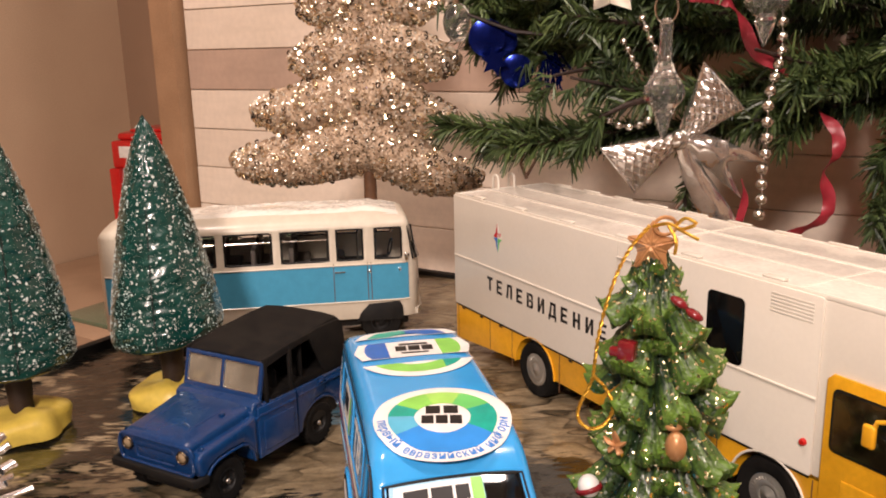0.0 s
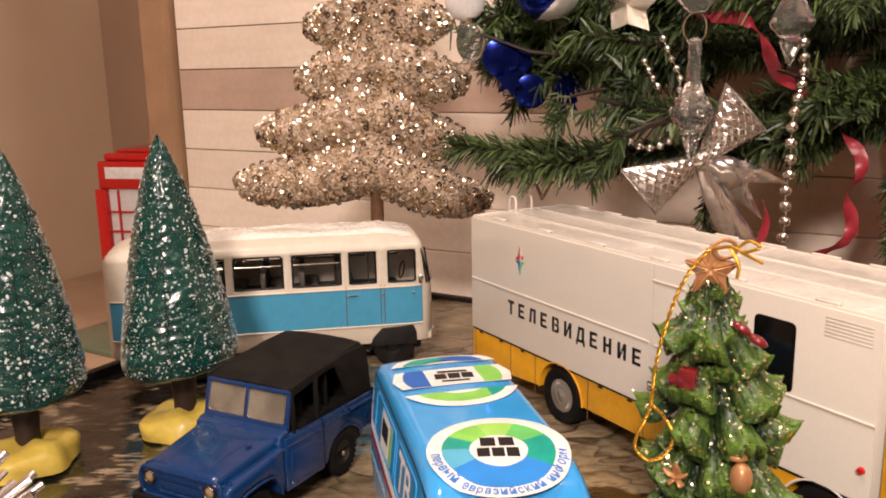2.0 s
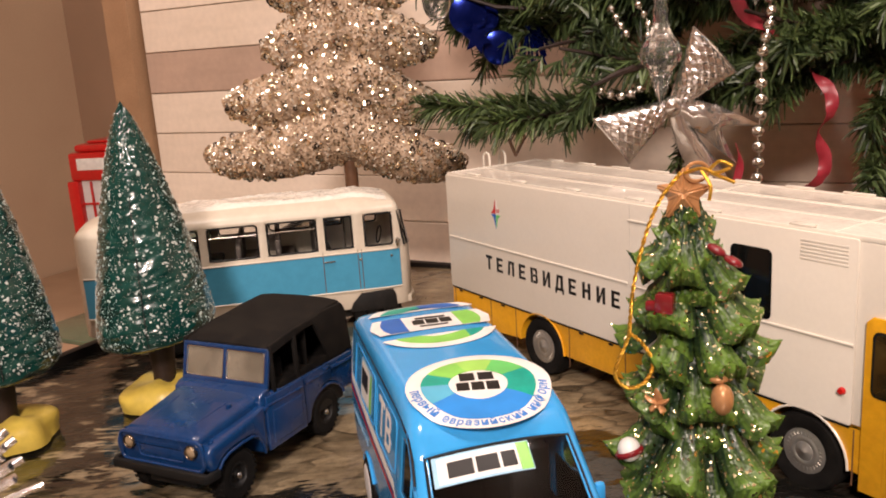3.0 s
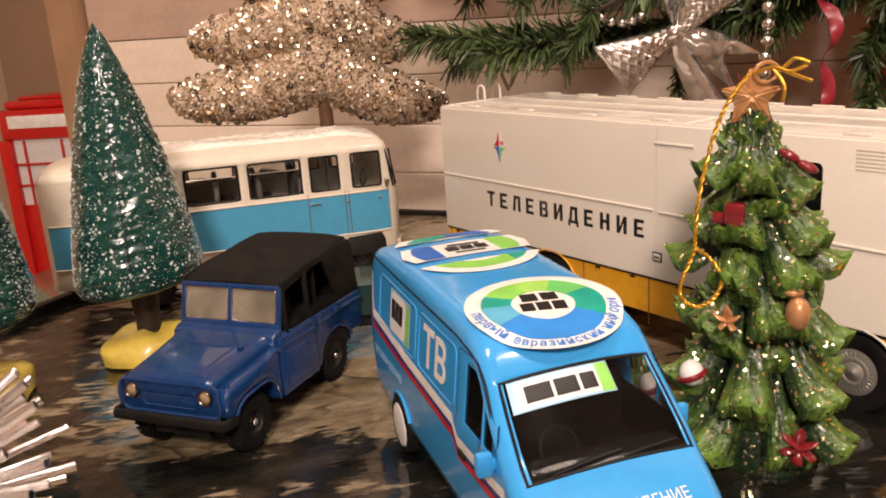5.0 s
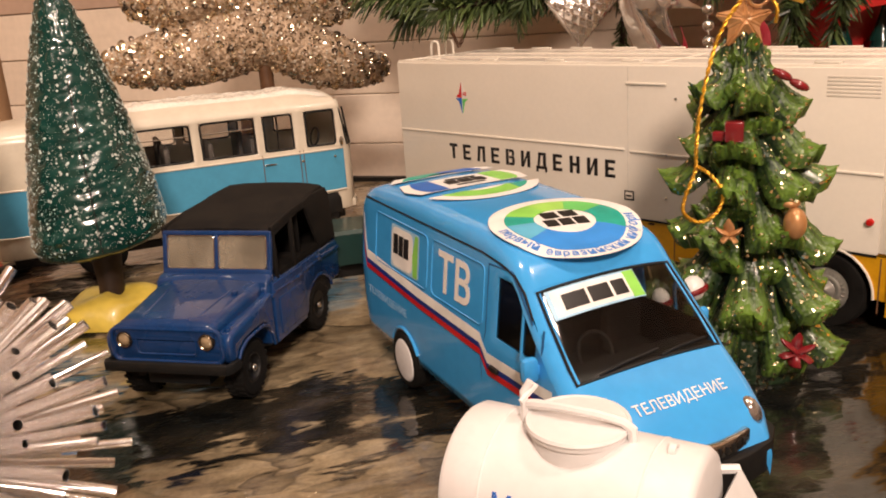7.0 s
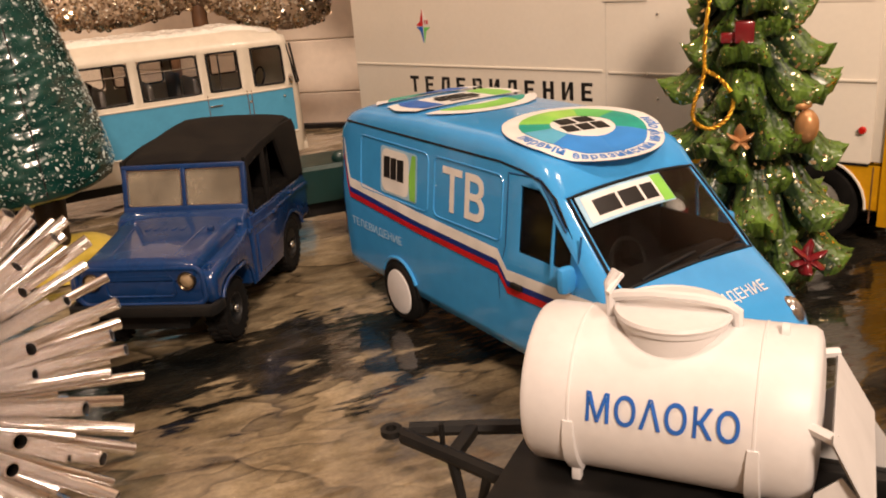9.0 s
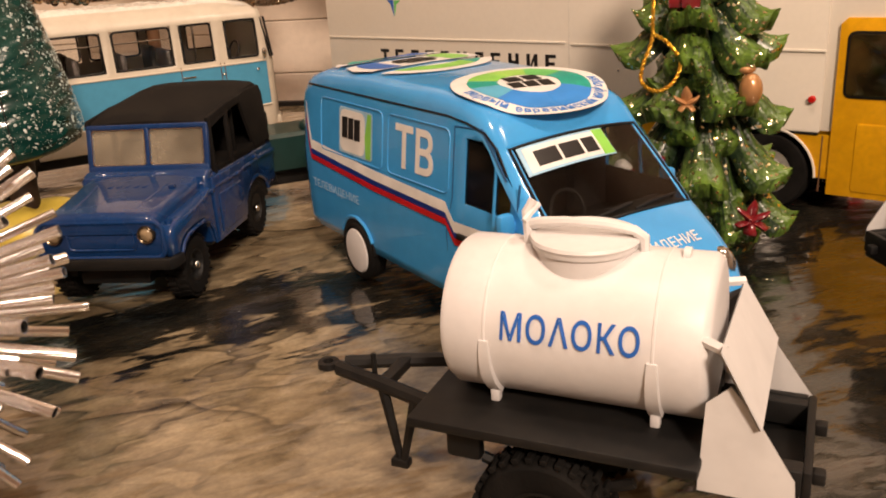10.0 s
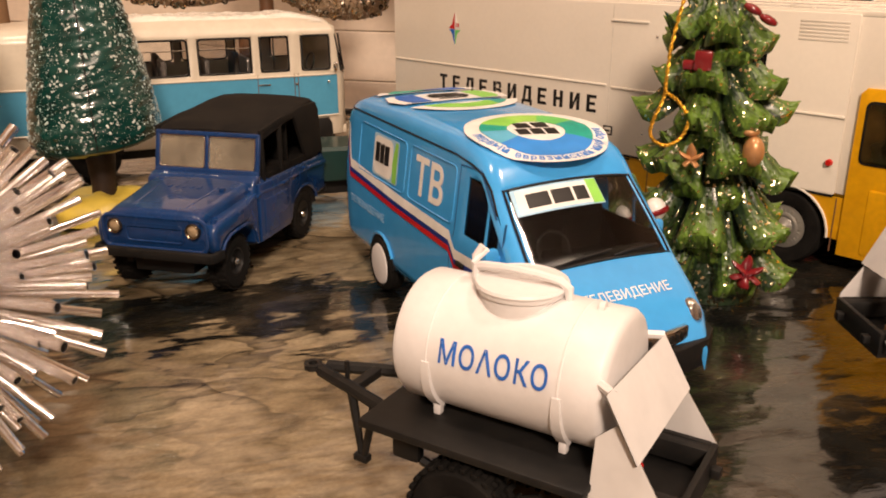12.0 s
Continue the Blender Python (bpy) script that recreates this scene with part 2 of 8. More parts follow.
M["ribbon_red"] = material("crimson_ribbon", (0.29, 0.022, 0.036), 0.38, col2=(0.24, 0.017, 0.028))
M["blue_foil"] = material("blue_foil", (0.006, 0.016, 0.17), 0.16, metal=0.8, col2=(0.008, 0.02, 0.22))
M["crystal"] = material("clear_acrylic", (0.98, 0.98, 0.97), 0.02, col2=(0.96, 0.96, 0.95), transmission=0.965, ior=1.49, roughvar=0.01, fine=0.0)
M["frost"] = material("frosted_plastic", (0.72, 0.70, 0.66), 0.5, transmission=0.2)
# the room's pale reflection is mixed into the pane's beige cloudy colour
M["pane"] = material("beige_sheen_windscreen_plastic", (0.40, 0.355, 0.28), 0.14, transmission=0.6, col2=(0.26, 0.23, 0.18), scale=70, mix=(0.38, 0.62), coat=0.6)
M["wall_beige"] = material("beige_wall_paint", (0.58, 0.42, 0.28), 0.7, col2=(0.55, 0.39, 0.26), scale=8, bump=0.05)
# darker than the beige: the niche's shade is put into this colour
M["wall_brown_shaded"] = material("brown_shaded_wall_paint", (0.36, 0.24, 0.16), 0.7, col2=(0.33, 0.22, 0.145), scale=8, bump=0.05)
M["ceiling_white"] = material("white_ceiling", (0.7, 0.66, 0.6), 0.8, scale=6)


def plank_material(name, col, col2):
    m = material(name, col, 0.55, col2=col2, scale=14, bump=0.12, bscale=160, fine=0.06)
    nt = m.node_tree
    n, l = nt.nodes, nt.links
    b = n["Principled BSDF"]
    mix = b.inputs["Base Color"].links[0].from_node
    info = n.new("ShaderNodeObjectInfo")
    ramp = n.new("ShaderNodeValToRGB")
    ramp.color_ramp.elements[0].color, ramp.color_ramp.elements[1].color = (0.92, 0.90, 0.88, 1), (1.04, 1.04, 1.04, 1)
    l.new(info.outputs["Random"], ramp.inputs["Fac"])
    grain = n.new("ShaderNodeTexNoise")
    co, mp = n.new("ShaderNodeTexCoord"), n.new("ShaderNodeMapping")
    mp.inputs["Scale"].default_value = (5, 60, 90)
    grain.inputs["Scale"].default_value, grain.inputs["Detail"].default_value = 1.0, 6
    l.new(co.outputs["Object"], mp.inputs["Vector"]), l.new(mp.outputs["Vector"], grain.inputs["Vector"])
    gr = n.new("ShaderNodeMapRange")
    gr.inputs["From Min"].default_value, gr.inputs["From Max"].default_value = 0.3, 0.7
    gr.inputs["To Min"].default_value, gr.inputs["To Max"].default_value = 0.92, 1.03
    l.new(grain.outputs["Fac"], gr.inputs["Value"])
    a, c = n.new("ShaderNodeMix"), n.new("ShaderNodeMix")
    for q in (a, c):
        q.data_type, q.blend_type = "RGBA", "MULTIPLY"
        q.inputs["Factor"].default_value = 1
    l.new(mix.outputs["Result"], a.inputs["A"]), l.new(ramp.outputs["Color"], a.inputs["B"])
    l.new(a.outputs["Result"], c.inputs["A"]), l.new(gr.outputs["Result"], c.inputs["B"])
    l.new(c.outputs["Result"], b.inputs["Base Color"])
    return m


def ground_material():
    """A glossy printed sheet under a wavy clear film: pale dented sand with its relief shading painted in, black rock
    and brown sand behind.
    """
    m = bpy.data.materials.new("glossy_rock_print")
    m.use_nodes = True
    nt = m.node_tree
    n, l = nt.nodes, nt.links
    b = n["Principled BSDF"]
    co = n.new("ShaderNodeTexCoord")

    def calc(op, *args):
        q = n.new("ShaderNodeMath")
        q.operation = op
        for i, v in enumerate(args):
            if isinstance(v, (int, float)):
                q.inputs[i].default_value = v
            else:
                l.new(v, q.inputs[i])
        return q.outputs[0]

    def field(scale, sx, sy, turn, detail=4, dist=0.0, shift=0.0):
        mp, t = n.new("ShaderNodeMapping"), n.new("ShaderNodeTexNoise")
        mp.inputs["Scale"].default_value, mp.inputs["Rotation"].default_value = (sx, sy, 1.0), (0, 0, radians(turn))
        mp.inputs["Location"].default_value = (shift, shift * 0.7, 0)
        l.new(co.outputs["Object"], mp.inputs["Vector"]), l.new(mp.outputs["Vector"], t.inputs["Vector"])
        t.inputs["Scale"].default_value, t.inputs["Detail"].default_value, t.inputs["Distortion"].default_value = scale, detail, dist
        return t.outputs["Fac"]

    def ramp(src, stops):
        r = n.new("ShaderNodeValToRGB")
        e = r.color_ramp.elements
        e[0].position, e[0].color = stops[0][0], (*stops[0][1], 1)
        e[1].position, e[1].color = stops[-1][0], (*stops[-1][1], 1)
        for p, c in stops[1:-1]:
            e.new(p).color = (*c, 1)
        l.new(src, r.inputs["Fac"])
        return r.outputs["Color"]

    def mix(f, a, b_, kind="MIX"):
        q = n.new("ShaderNodeMix")
        q.data_type, q.blend_type = "RGBA", kind
        for s, v in (("Factor", f), ("A", a), ("B", b_)):
            if isinstance(v, (int, float)):
                q.inputs[s].default_value = v
            else:
                l.new(v, q.inputs[s])
        return q.outputs["Result"]

    def eased(src, f0, f1, t0, t1):
        q = n.new("ShaderNodeMapRange")
        q.interpolation_type = "SMOOTHSTEP"
        for word, value in (("From Min", f0), ("From Max", f1), ("To Min", t0), ("To Max", t1)):
            q.inputs[word].default_value = value
        l.new(src, q.inputs["Value"])
        return q.outputs["Result"]

    region = field(15.0, 0.9, 1.3, 10, 3, 0.2, 0.37)
    dent = field(62.0, 0.8, 1.2, 14, 3, 0.15)
    lump = field(24.0, 0.8, 1.2, 14, 3, 0.2, 0.9)
    jag = field(140.0, 0.9, 1.15, 10, 5, 0.1)
    grain = field(900.0, 1, 1, 0, 4)
    # rounded swells of sand, from warped cells
    warp = n.new("ShaderNodeTexNoise")
    warp.inputs["Scale"].default_value, warp.inputs["Detail"].default_value = 45.0, 3
    l.new(co.outputs["Object"], warp.inputs["Vector"])
    shift = n.new("ShaderNodeVectorMath")
    shift.operation = "MULTIPLY_ADD"
    shift.inputs[1].default_value = (0.016, 0.016, 0.0)
    l.new(warp.outputs["Color"], shift.inputs[0]), l.new(co.outputs["Object"], shift.inputs[2])
    mp = n.new("ShaderNodeMapping")
    mp.inputs["Scale"].default_value, mp.inputs["Rotation"].default_value = (0.8, 1.15, 1.0), (0, 0, radians(12))
    l.new(shift.outputs[0], mp.inputs["Vector"])
    cells = n.new("ShaderNodeTexVoronoi")
    cells.feature = "SMOOTH_F1"
    cells.inputs["Scale"].default_value, cells.inputs["Smoothness"].default_value = 78.0, 0.35
    l.new(mp.outputs["Vector"], cells.inputs["Vector"])
    swell = calc("SUBTRACT", 0.8, cells.outputs["Distance"])
    fine = field(260.0, 0.9, 1.15, 12, 5, 0.1, 0.2)
    crack = field(62.0, 0.7, 1.25, 16, 4, 0.2, 0.6)
    # lit and shaded slopes of the swells, painted into the print's colour
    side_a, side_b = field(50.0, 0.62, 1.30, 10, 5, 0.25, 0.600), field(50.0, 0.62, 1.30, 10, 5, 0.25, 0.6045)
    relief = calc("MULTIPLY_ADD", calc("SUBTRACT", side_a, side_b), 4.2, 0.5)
    sand = ramp(calc("ADD", calc("MULTIPLY", fine, 0.30), calc("ADD", calc("MULTIPLY", swell, 0.30), calc("MULTIPLY", lump, 0.50))),
                [(0.34, (0.142, 0.108, 0.064)), (0.48, (0.197, 0.153, 0.094)), (0.60, (0.235, 0.186, 0.118)), (0.74, (0.290, 0.236, 0.156))])
    # fine streaks of the film's reflections mixed into the sand's colour
    crinkle = field(400.0, 0.36, 1.20, 6, 3, 0.15, 0.4)
    sand = mix(0.6, sand, ramp(crinkle, [(0.34, (0.55, 0.54, 0.53)), (0.48, (0.96, 0.96, 0.96)), (0.66, (1.14, 1.14, 1.13))]), "MULTIPLY")
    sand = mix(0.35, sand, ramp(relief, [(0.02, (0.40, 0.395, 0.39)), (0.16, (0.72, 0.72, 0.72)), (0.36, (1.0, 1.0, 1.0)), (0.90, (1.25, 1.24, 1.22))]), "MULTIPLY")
    # crisp-edged hollows, strongest along the sand's edge, one side painted dark as shade
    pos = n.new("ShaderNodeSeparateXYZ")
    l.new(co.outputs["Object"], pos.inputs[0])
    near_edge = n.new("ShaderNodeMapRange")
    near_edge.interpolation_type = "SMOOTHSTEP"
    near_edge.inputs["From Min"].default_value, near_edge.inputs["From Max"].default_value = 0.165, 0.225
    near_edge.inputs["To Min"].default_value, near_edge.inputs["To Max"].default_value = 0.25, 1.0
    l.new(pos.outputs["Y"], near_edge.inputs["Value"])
    hollow_shade = [(0.30, (1.06, 1.06, 1.05)), (0.44, (0.92, 0.92, 0.92)), (0.485, (0.42, 0.41, 0.40)), (0.497, (0.20, 0.195, 0.19)), (0.510, (1.12, 1.11, 1.10)), (0.60, (1.0, 1.0, 1.0))]
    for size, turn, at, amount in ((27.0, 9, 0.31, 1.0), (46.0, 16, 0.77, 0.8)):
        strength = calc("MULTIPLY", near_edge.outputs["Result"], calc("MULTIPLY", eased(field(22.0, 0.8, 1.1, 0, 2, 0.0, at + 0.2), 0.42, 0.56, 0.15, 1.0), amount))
        sand = mix(strength, sand, ramp(field(size, 0.68, 1.40, turn, 2.0, 0.25, at), hollow_shade), "MULTIPLY")
    wet = ramp(calc("ADD", calc("MULTIPLY", dent, 0.6), calc("MULTIPLY", lump, 0.4)),
               [(0.38, (0.004, 0.0045, 0.0045)), (0.50, (0.011, 0.0105, 0.0085)), (0.58, (0.022, 0.018, 0.013)), (0.70, (0.048, 0.038, 0.025))])
    # the sand's edge runs level on one side and comes forward on the other
    step = n.new("ShaderNodeMapRange")
    step.interpolation_type = "SMOOTHSTEP"
    step.inputs["From Min"].default_value, step.inputs["From Max"].default_value = -0.045, 0.035
    step.inputs["To Min"].default_value, step.inputs["To Max"].default_value = 0.257, 0.192
    l.new(pos.outputs["X"], step.inputs["Value"])
    front = calc("MULTIPLY", calc("SUBTRACT", step.outputs["Result"], pos.outputs["Y"]), 8.0)
    most = n.new("ShaderNodeMapRange")
    most.inputs["From Min"].default_value, most.inputs["From Max"].default_value = -0.030, 0.014
    most.inputs["To Min"].default_value, most.inputs["To Max"].default_value = 0.5, -0.48
    l.new(pos.outputs["X"], most.inputs["Value"])
    front = calc("MAXIMUM", calc("MINIMUM", front, most.outputs["Result"]), -0.55)
    # brown sand shows again further back
    behind = calc("SUBTRACT", pos.outputs["Y"], eased(pos.outputs["X"], -0.03, 0.04, 0.275, 0.290))
    back = calc("MULTIPLY", calc("MAXIMUM", calc("MINIMUM", calc("MULTIPLY", behind, 34.0), 1.10), 0.0), eased(pos.outputs["X"], -0.155, -0.085, 0.45, 1.0))
    rough_edge = calc("ADD", calc("ADD", calc("MULTIPLY", calc("SUBTRACT", jag, 0.5), 0.22), calc("MULTIPLY", calc("SUBTRACT", crinkle, 0.5), 0.60)), calc("ADD", calc("MULTIPLY", calc("SUBTRACT", swell, 0.42), 0.45), calc("MULTIPLY", calc("SUBTRACT", dent, 0.5), 0.35)))
    total = calc("ADD", calc("ADD", front, back), calc("ADD", calc("MULTIPLY", calc("SUBTRACT", region, 0.5), 0.75), rough_edge))
    where = n.new("ShaderNodeMapRange")
    where.inputs["From Min"].default_value, where.inputs["From Max"].default_value = -0.03, 0.07
    l.new(total, where.inputs["Value"])
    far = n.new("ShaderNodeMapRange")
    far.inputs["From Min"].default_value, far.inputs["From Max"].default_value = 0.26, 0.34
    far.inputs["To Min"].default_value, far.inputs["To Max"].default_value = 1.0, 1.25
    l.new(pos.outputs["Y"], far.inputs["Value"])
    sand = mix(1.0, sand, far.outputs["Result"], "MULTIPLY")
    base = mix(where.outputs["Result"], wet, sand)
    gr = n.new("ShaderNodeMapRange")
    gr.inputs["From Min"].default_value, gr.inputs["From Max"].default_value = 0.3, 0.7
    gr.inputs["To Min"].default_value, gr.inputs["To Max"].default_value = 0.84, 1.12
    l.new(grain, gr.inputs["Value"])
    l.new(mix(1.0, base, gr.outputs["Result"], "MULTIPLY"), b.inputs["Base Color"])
    rg = n.new("ShaderNodeMapRange")
    rg.inputs["To Min"].default_value, rg.inputs["To Max"].default_value = 0.30, 0.55
    l.new(where.outputs["Result"], rg.inputs["Value"])
    l.new(rg.outputs["Result"], b.inputs["Roughness"])
    # the print lies under a clear, slightly wavy glossy film
    b.inputs["Coat Weight"].default_value, b.inputs["Coat Roughness"].default_value, b.inputs["Coat IOR"].default_value = 1.0, 0.08, 1.82
    b.inputs["Specular IOR Level"].default_value = 0.1
    wave = n.new("ShaderNodeBump")
    wave.inputs["Strength"].default_value, wave.inputs["Distance"].default_value = 1.0, 0.0013
    long_wave, dimple, ripple = field(44.0, 0.62, 1.30, 12, 2, 0.25, 0.9), field(120.0, 0.7, 1.2, 12, 2, 0.2), field(520.0, 0.32, 1.25, 8, 2, 0.1)
    l.new(calc("ADD", long_wave, calc("ADD", calc("MULTIPLY", dimple, 0.16), calc("MULTIPLY", ripple, 0.035))), wave.inputs["Height"])
    l.new(wave.outputs["Normal"], b.inputs["Coat Normal"])
    bp = n.new("ShaderNodeBump")
    bp.inputs["Strength"].default_value, bp.inputs["Distance"].default_value = 1.0, 0.005
    high = calc("ADD", calc("MULTIPLY", swell, 0.25), calc("ADD", calc("MULTIPLY", crack, 0.45), calc("ADD", calc("MULTIPLY", lump, 0.30), calc("MULTIPLY", fine, 0.06))))
    l.new(calc("ADD", high, calc("MULTIPLY", grain, 0.012)), bp.inputs["Height"])
    l.new(bp.outputs["Normal"], b.inputs["Normal"])
    return m


M["plank"] = plank_material("whitewashed_plank", (0.85, 0.745, 0.63), (0.79, 0.69, 0.575))
M["plank_tan"] = plank_material("tan_plank", (0.50, 0.365, 0.285), (0.43, 0.315, 0.245))
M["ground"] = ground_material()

# ---------- the setting ----------
CORNER = Vector((-0.2680, 0.9002, 0.0))
IN_WALL = Matrix.Translation(CORNER) @ Matrix.Rotation(radians(-32), 4, "Z")      # x along the plank wall, y behind it


def ground():
    """The glossy rock-print sheet on its board; x and y run along the plank wall's directions."""
    turn = Matrix.Rotation(radians(-32), 4, "Z")
    bm = bmesh.new()
    x0, x1, y0, y1, nx, ny = -0.412, 0.62, -0.50, 0.494, 250, 240
    rows = []
    for j in range(ny + 1):
        row = []
        for i in range(nx + 1):
            w = turn @ Vector((x0 + (x1 - x0) * i / nx, y0 + (y1 - y0) * j / ny, 0))
            row.append(bm.verts.new((w.x * 1000, w.y * 1000, ground_z(w.x, w.y) * 1000)))
        rows.append(row)
    for a, b in zip(rows, rows[1:]):
        for i in range(nx):
            bm.faces.new((a[i], a[i + 1], b[i + 1], b[i]))
    rim = [e for e in bm.edges if e.is_boundary]
    low = bmesh.ops.extrude_edge_only(bm, edges=rim)
    for v in [g for g in low["geom"] if isinstance(g, bmesh.types.BMVert)]:
        v.co.z = -45
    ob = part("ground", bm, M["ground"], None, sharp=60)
    tagged(ob, "glossy wavy sheet printed with dark rock and sand", "ground", kind="structure")
    for name, a, b in (("trim", (x0, y1), (x1, y1)), ("trim", (x0, y0), (x0, y1))):
        bm = bmesh.new()
        along_x = name and a[1] == b[1]
        if along_x:
            box(bm, a[0] * 1000 - 5, b[0] * 1000, a[1] * 1000, a[1] * 1000 + 6, -46, 4, 0.8)
        else:
            box(bm, a[0] * 1000 - 6, a[0] * 1000 - 0.3, a[1] * 1000, b[1] * 1000 - 0.3, -46, 2.5, 0.8)
        o = part(name, bm, M["black"])
        o.matrix_world = turn
        tagged(o, "black painted edging strip of the raised board", "trim", kind="structure")
    bm = bmesh.new()
    box(bm, -424, 900, -900, 620, -80, -47, 2)
    o = part("table", bm, M["stem_wood"])
    o.matrix_world = turn
    tagged(o, "brown wooden table under the raised display board", "table")


ground()


def slab(name, x0, x1, y0, y1, z0, z1, mat, label):
    bm = bmesh.new()
    box(bm, x0 * 1000, x1 * 1000, y0 * 1000, y1 * 1000, z0 * 1000, z1 * 1000)
    ob = part(name, bm, mat, smooth=False)
    ob.matrix_world = IN_WALL
    return tagged(ob, label, name.split("_")[0], kind="structure")


wall = slab("wall_back", 0.0, 2.2, 0.012, 0.10, -0.75, 1.5, M["wall_brown_shaded"], "back wall clad with whitewashed wooden planks")
slab("wall_niche", -0.66, 0.0, 0.42, 0.50, -0.75, 1.5, M["wall_brown_shaded"], "plain wall at the end of a niche, its shade put into a brown colour")
slab("wall_left", -0.76, -0.645, -2.2, 0.42, -0.75, 1.5, M["wall_beige"], "plain beige painted side wall")
slab("wall_right", 2.2, 2.3, -2.2, 0.1, -0.75, 1.5, M["wall_beige"], "plain beige painted side wall")
slab("wall_front", -0.76, 2.3, -2.3, -2.2, -0.75, 1.5, M["wall_beige"], "plain beige painted wall behind the camera")
slab("ceiling", -0.8, 2.4, -2.3, 0.5, 1.5, 1.55, M["ceiling_white"], "plain white ceiling")
slab("floor", -0.8, 2.4, -2.3, 0.5, -0.80, -0.75, M["stem_wood"], "brown wooden room floor below the table")
o = slab("trim", -0.036, -0.003, -0.012, 0.05, -0.75, 1.5, M["stem_wood"], "narrow light brown wooden corner post")
M["post"] = material("light_brown_wood", (0.36, 0.22, 0.125), 0.5, col2=(0.30, 0.18, 0.10), scale=20, bump=0.1)
o.data.materials[0] = M["post"]


# ---------- wheels ----------
def wheel(parent, at, r, w, rim_r, rim_mat, name="wheel", dish=0.3, axis="x", out=-1, hub=True):
    """A tyre with rounded shoulders under a wheel, with its rim; axis is the axle, out the side that faces outwards."""
    bm = bmesh.new()
    h = w / 2
    prof = [(rim_r, -h * 0.8), (rim_r + (r - rim_r) * 0.35, -h), (r - 0.9, -h * 0.96), (r - 0.2, -h * 0.72), (r, -h * 0.4), (r - 0.25, -h * 0.2), (r, 0),
            (r - 0.25, h * 0.2), (r, h * 0.4), (r - 0.2, h * 0.72), (r - 0.9, h * 0.96), (rim_r + (r - rim_r) * 0.35, h), (rim_r, h * 0.8)]
    lathe(bm, prof, 40, axis, at, closed=True)
    tyre = part(name, bm, M["rubber"], parent, "black rubber tyre")
    bm = bmesh.new()
    o = out * h
    prof = [(0, o * 0.62), (rim_r * 0.28, o * 0.62), (rim_r * 0.34, o * 0.42), (rim_r * 0.62, o * dish), (rim_r * 0.82, o * 0.55), (rim_r * 0.9, o * 0.86), (rim_r, o * 0.84), (rim_r, 0), (0, 0)]
    lathe(bm, prof, 36, axis, at)
    part("rim", bm, rim_mat, tyre)
    return tyre


# ---------- television trailer ----------
def arch_outline(x0, x1, z0, z1, arches):
    """A side panel's outline with half-round wheel arches cut into its lower edge, in (x, z)."""
    pts = [(x0, z1), (x0, z0)]
    for cx, cz, r in arches:
        a0 = math.acos(max(-1, min(1, (cz - z0) / r))) if cz > z0 else math.pi / 2
        for k in range(15):
            a = math.pi + 0.0 - math.pi * k / 14
            pts.append((cx + r * math.cos(a), max(z0, cz + r * math.sin(a))))
    pts += [(x1, z0), (x1, z1)]
    out = []
    for p in pts:
        if not out or (abs(p[0] - out[-1][0]) + abs(p[1] - out[-1][1])) > 0.02:
            out.append(p)
    return out


def bar(x0, x1, z0, z1):
    return [(x0, z0), (x1, z0), (x1, z1), (x0, z1)]


# bold narrow stencil capitals, 5 wide and 7 high
STENCIL = {
    "Т": [bar(0, 5, 5.6, 7), bar(1.7, 3.3, 0, 5.55)],
    "Е": [bar(0, 1.6, 0, 7), bar(1.65, 4.8, 5.7, 7), bar(1.65, 4.2, 2.9, 4.1), bar(1.65, 4.8, 0, 1.3)],
    "Л": [[(0, 0), (1.6, 0), (2.2, 5.65), (0.7, 5.65)], bar(0.7, 5, 5.7, 7), bar(3.4, 5, 0, 5.65)],
    "В": [bar(0, 1.6, 0, 7), bar(1.9, 3.5, 5.8, 7), bar(1.9, 3.5, 3.0, 4.1), bar(1.9, 3.5, 0, 1.2), [(3.55, 4.2), (4.6, 4.2), (4.8, 4.7), (4.8, 6.2), (4.2, 7), (3.55, 7)],
          [(3.55, 0), (4.3, 0), (5, 0.8), (5, 3.1), (4.5, 4.0), (3.55, 4.0)]],
    "И": [bar(0, 1.6, 0, 7), bar(3.5, 5.1, 0, 7), [(1.65, 0.3), (1.65, 2.6), (3.45, 6.7), (3.45, 4.4)]],
    "Д": [[(0.3, 1.3), (1.6, 1.3), (2.2, 5.65), (0.9, 5.65)], bar(0.9, 5, 5.7, 7), bar(3.4, 5, 1.3, 5.65), bar(-0.3, 5.5, 0, 1.25), bar(-0.3, 0.8, -1.3, -0.05), bar(4.4, 5.5, -1.3, -0.05)],
    "Н": [bar(0, 1.6, 0, 7), bar(3.4, 5, 0, 7), bar(1.65, 3.35, 2.9, 4.2)],
}


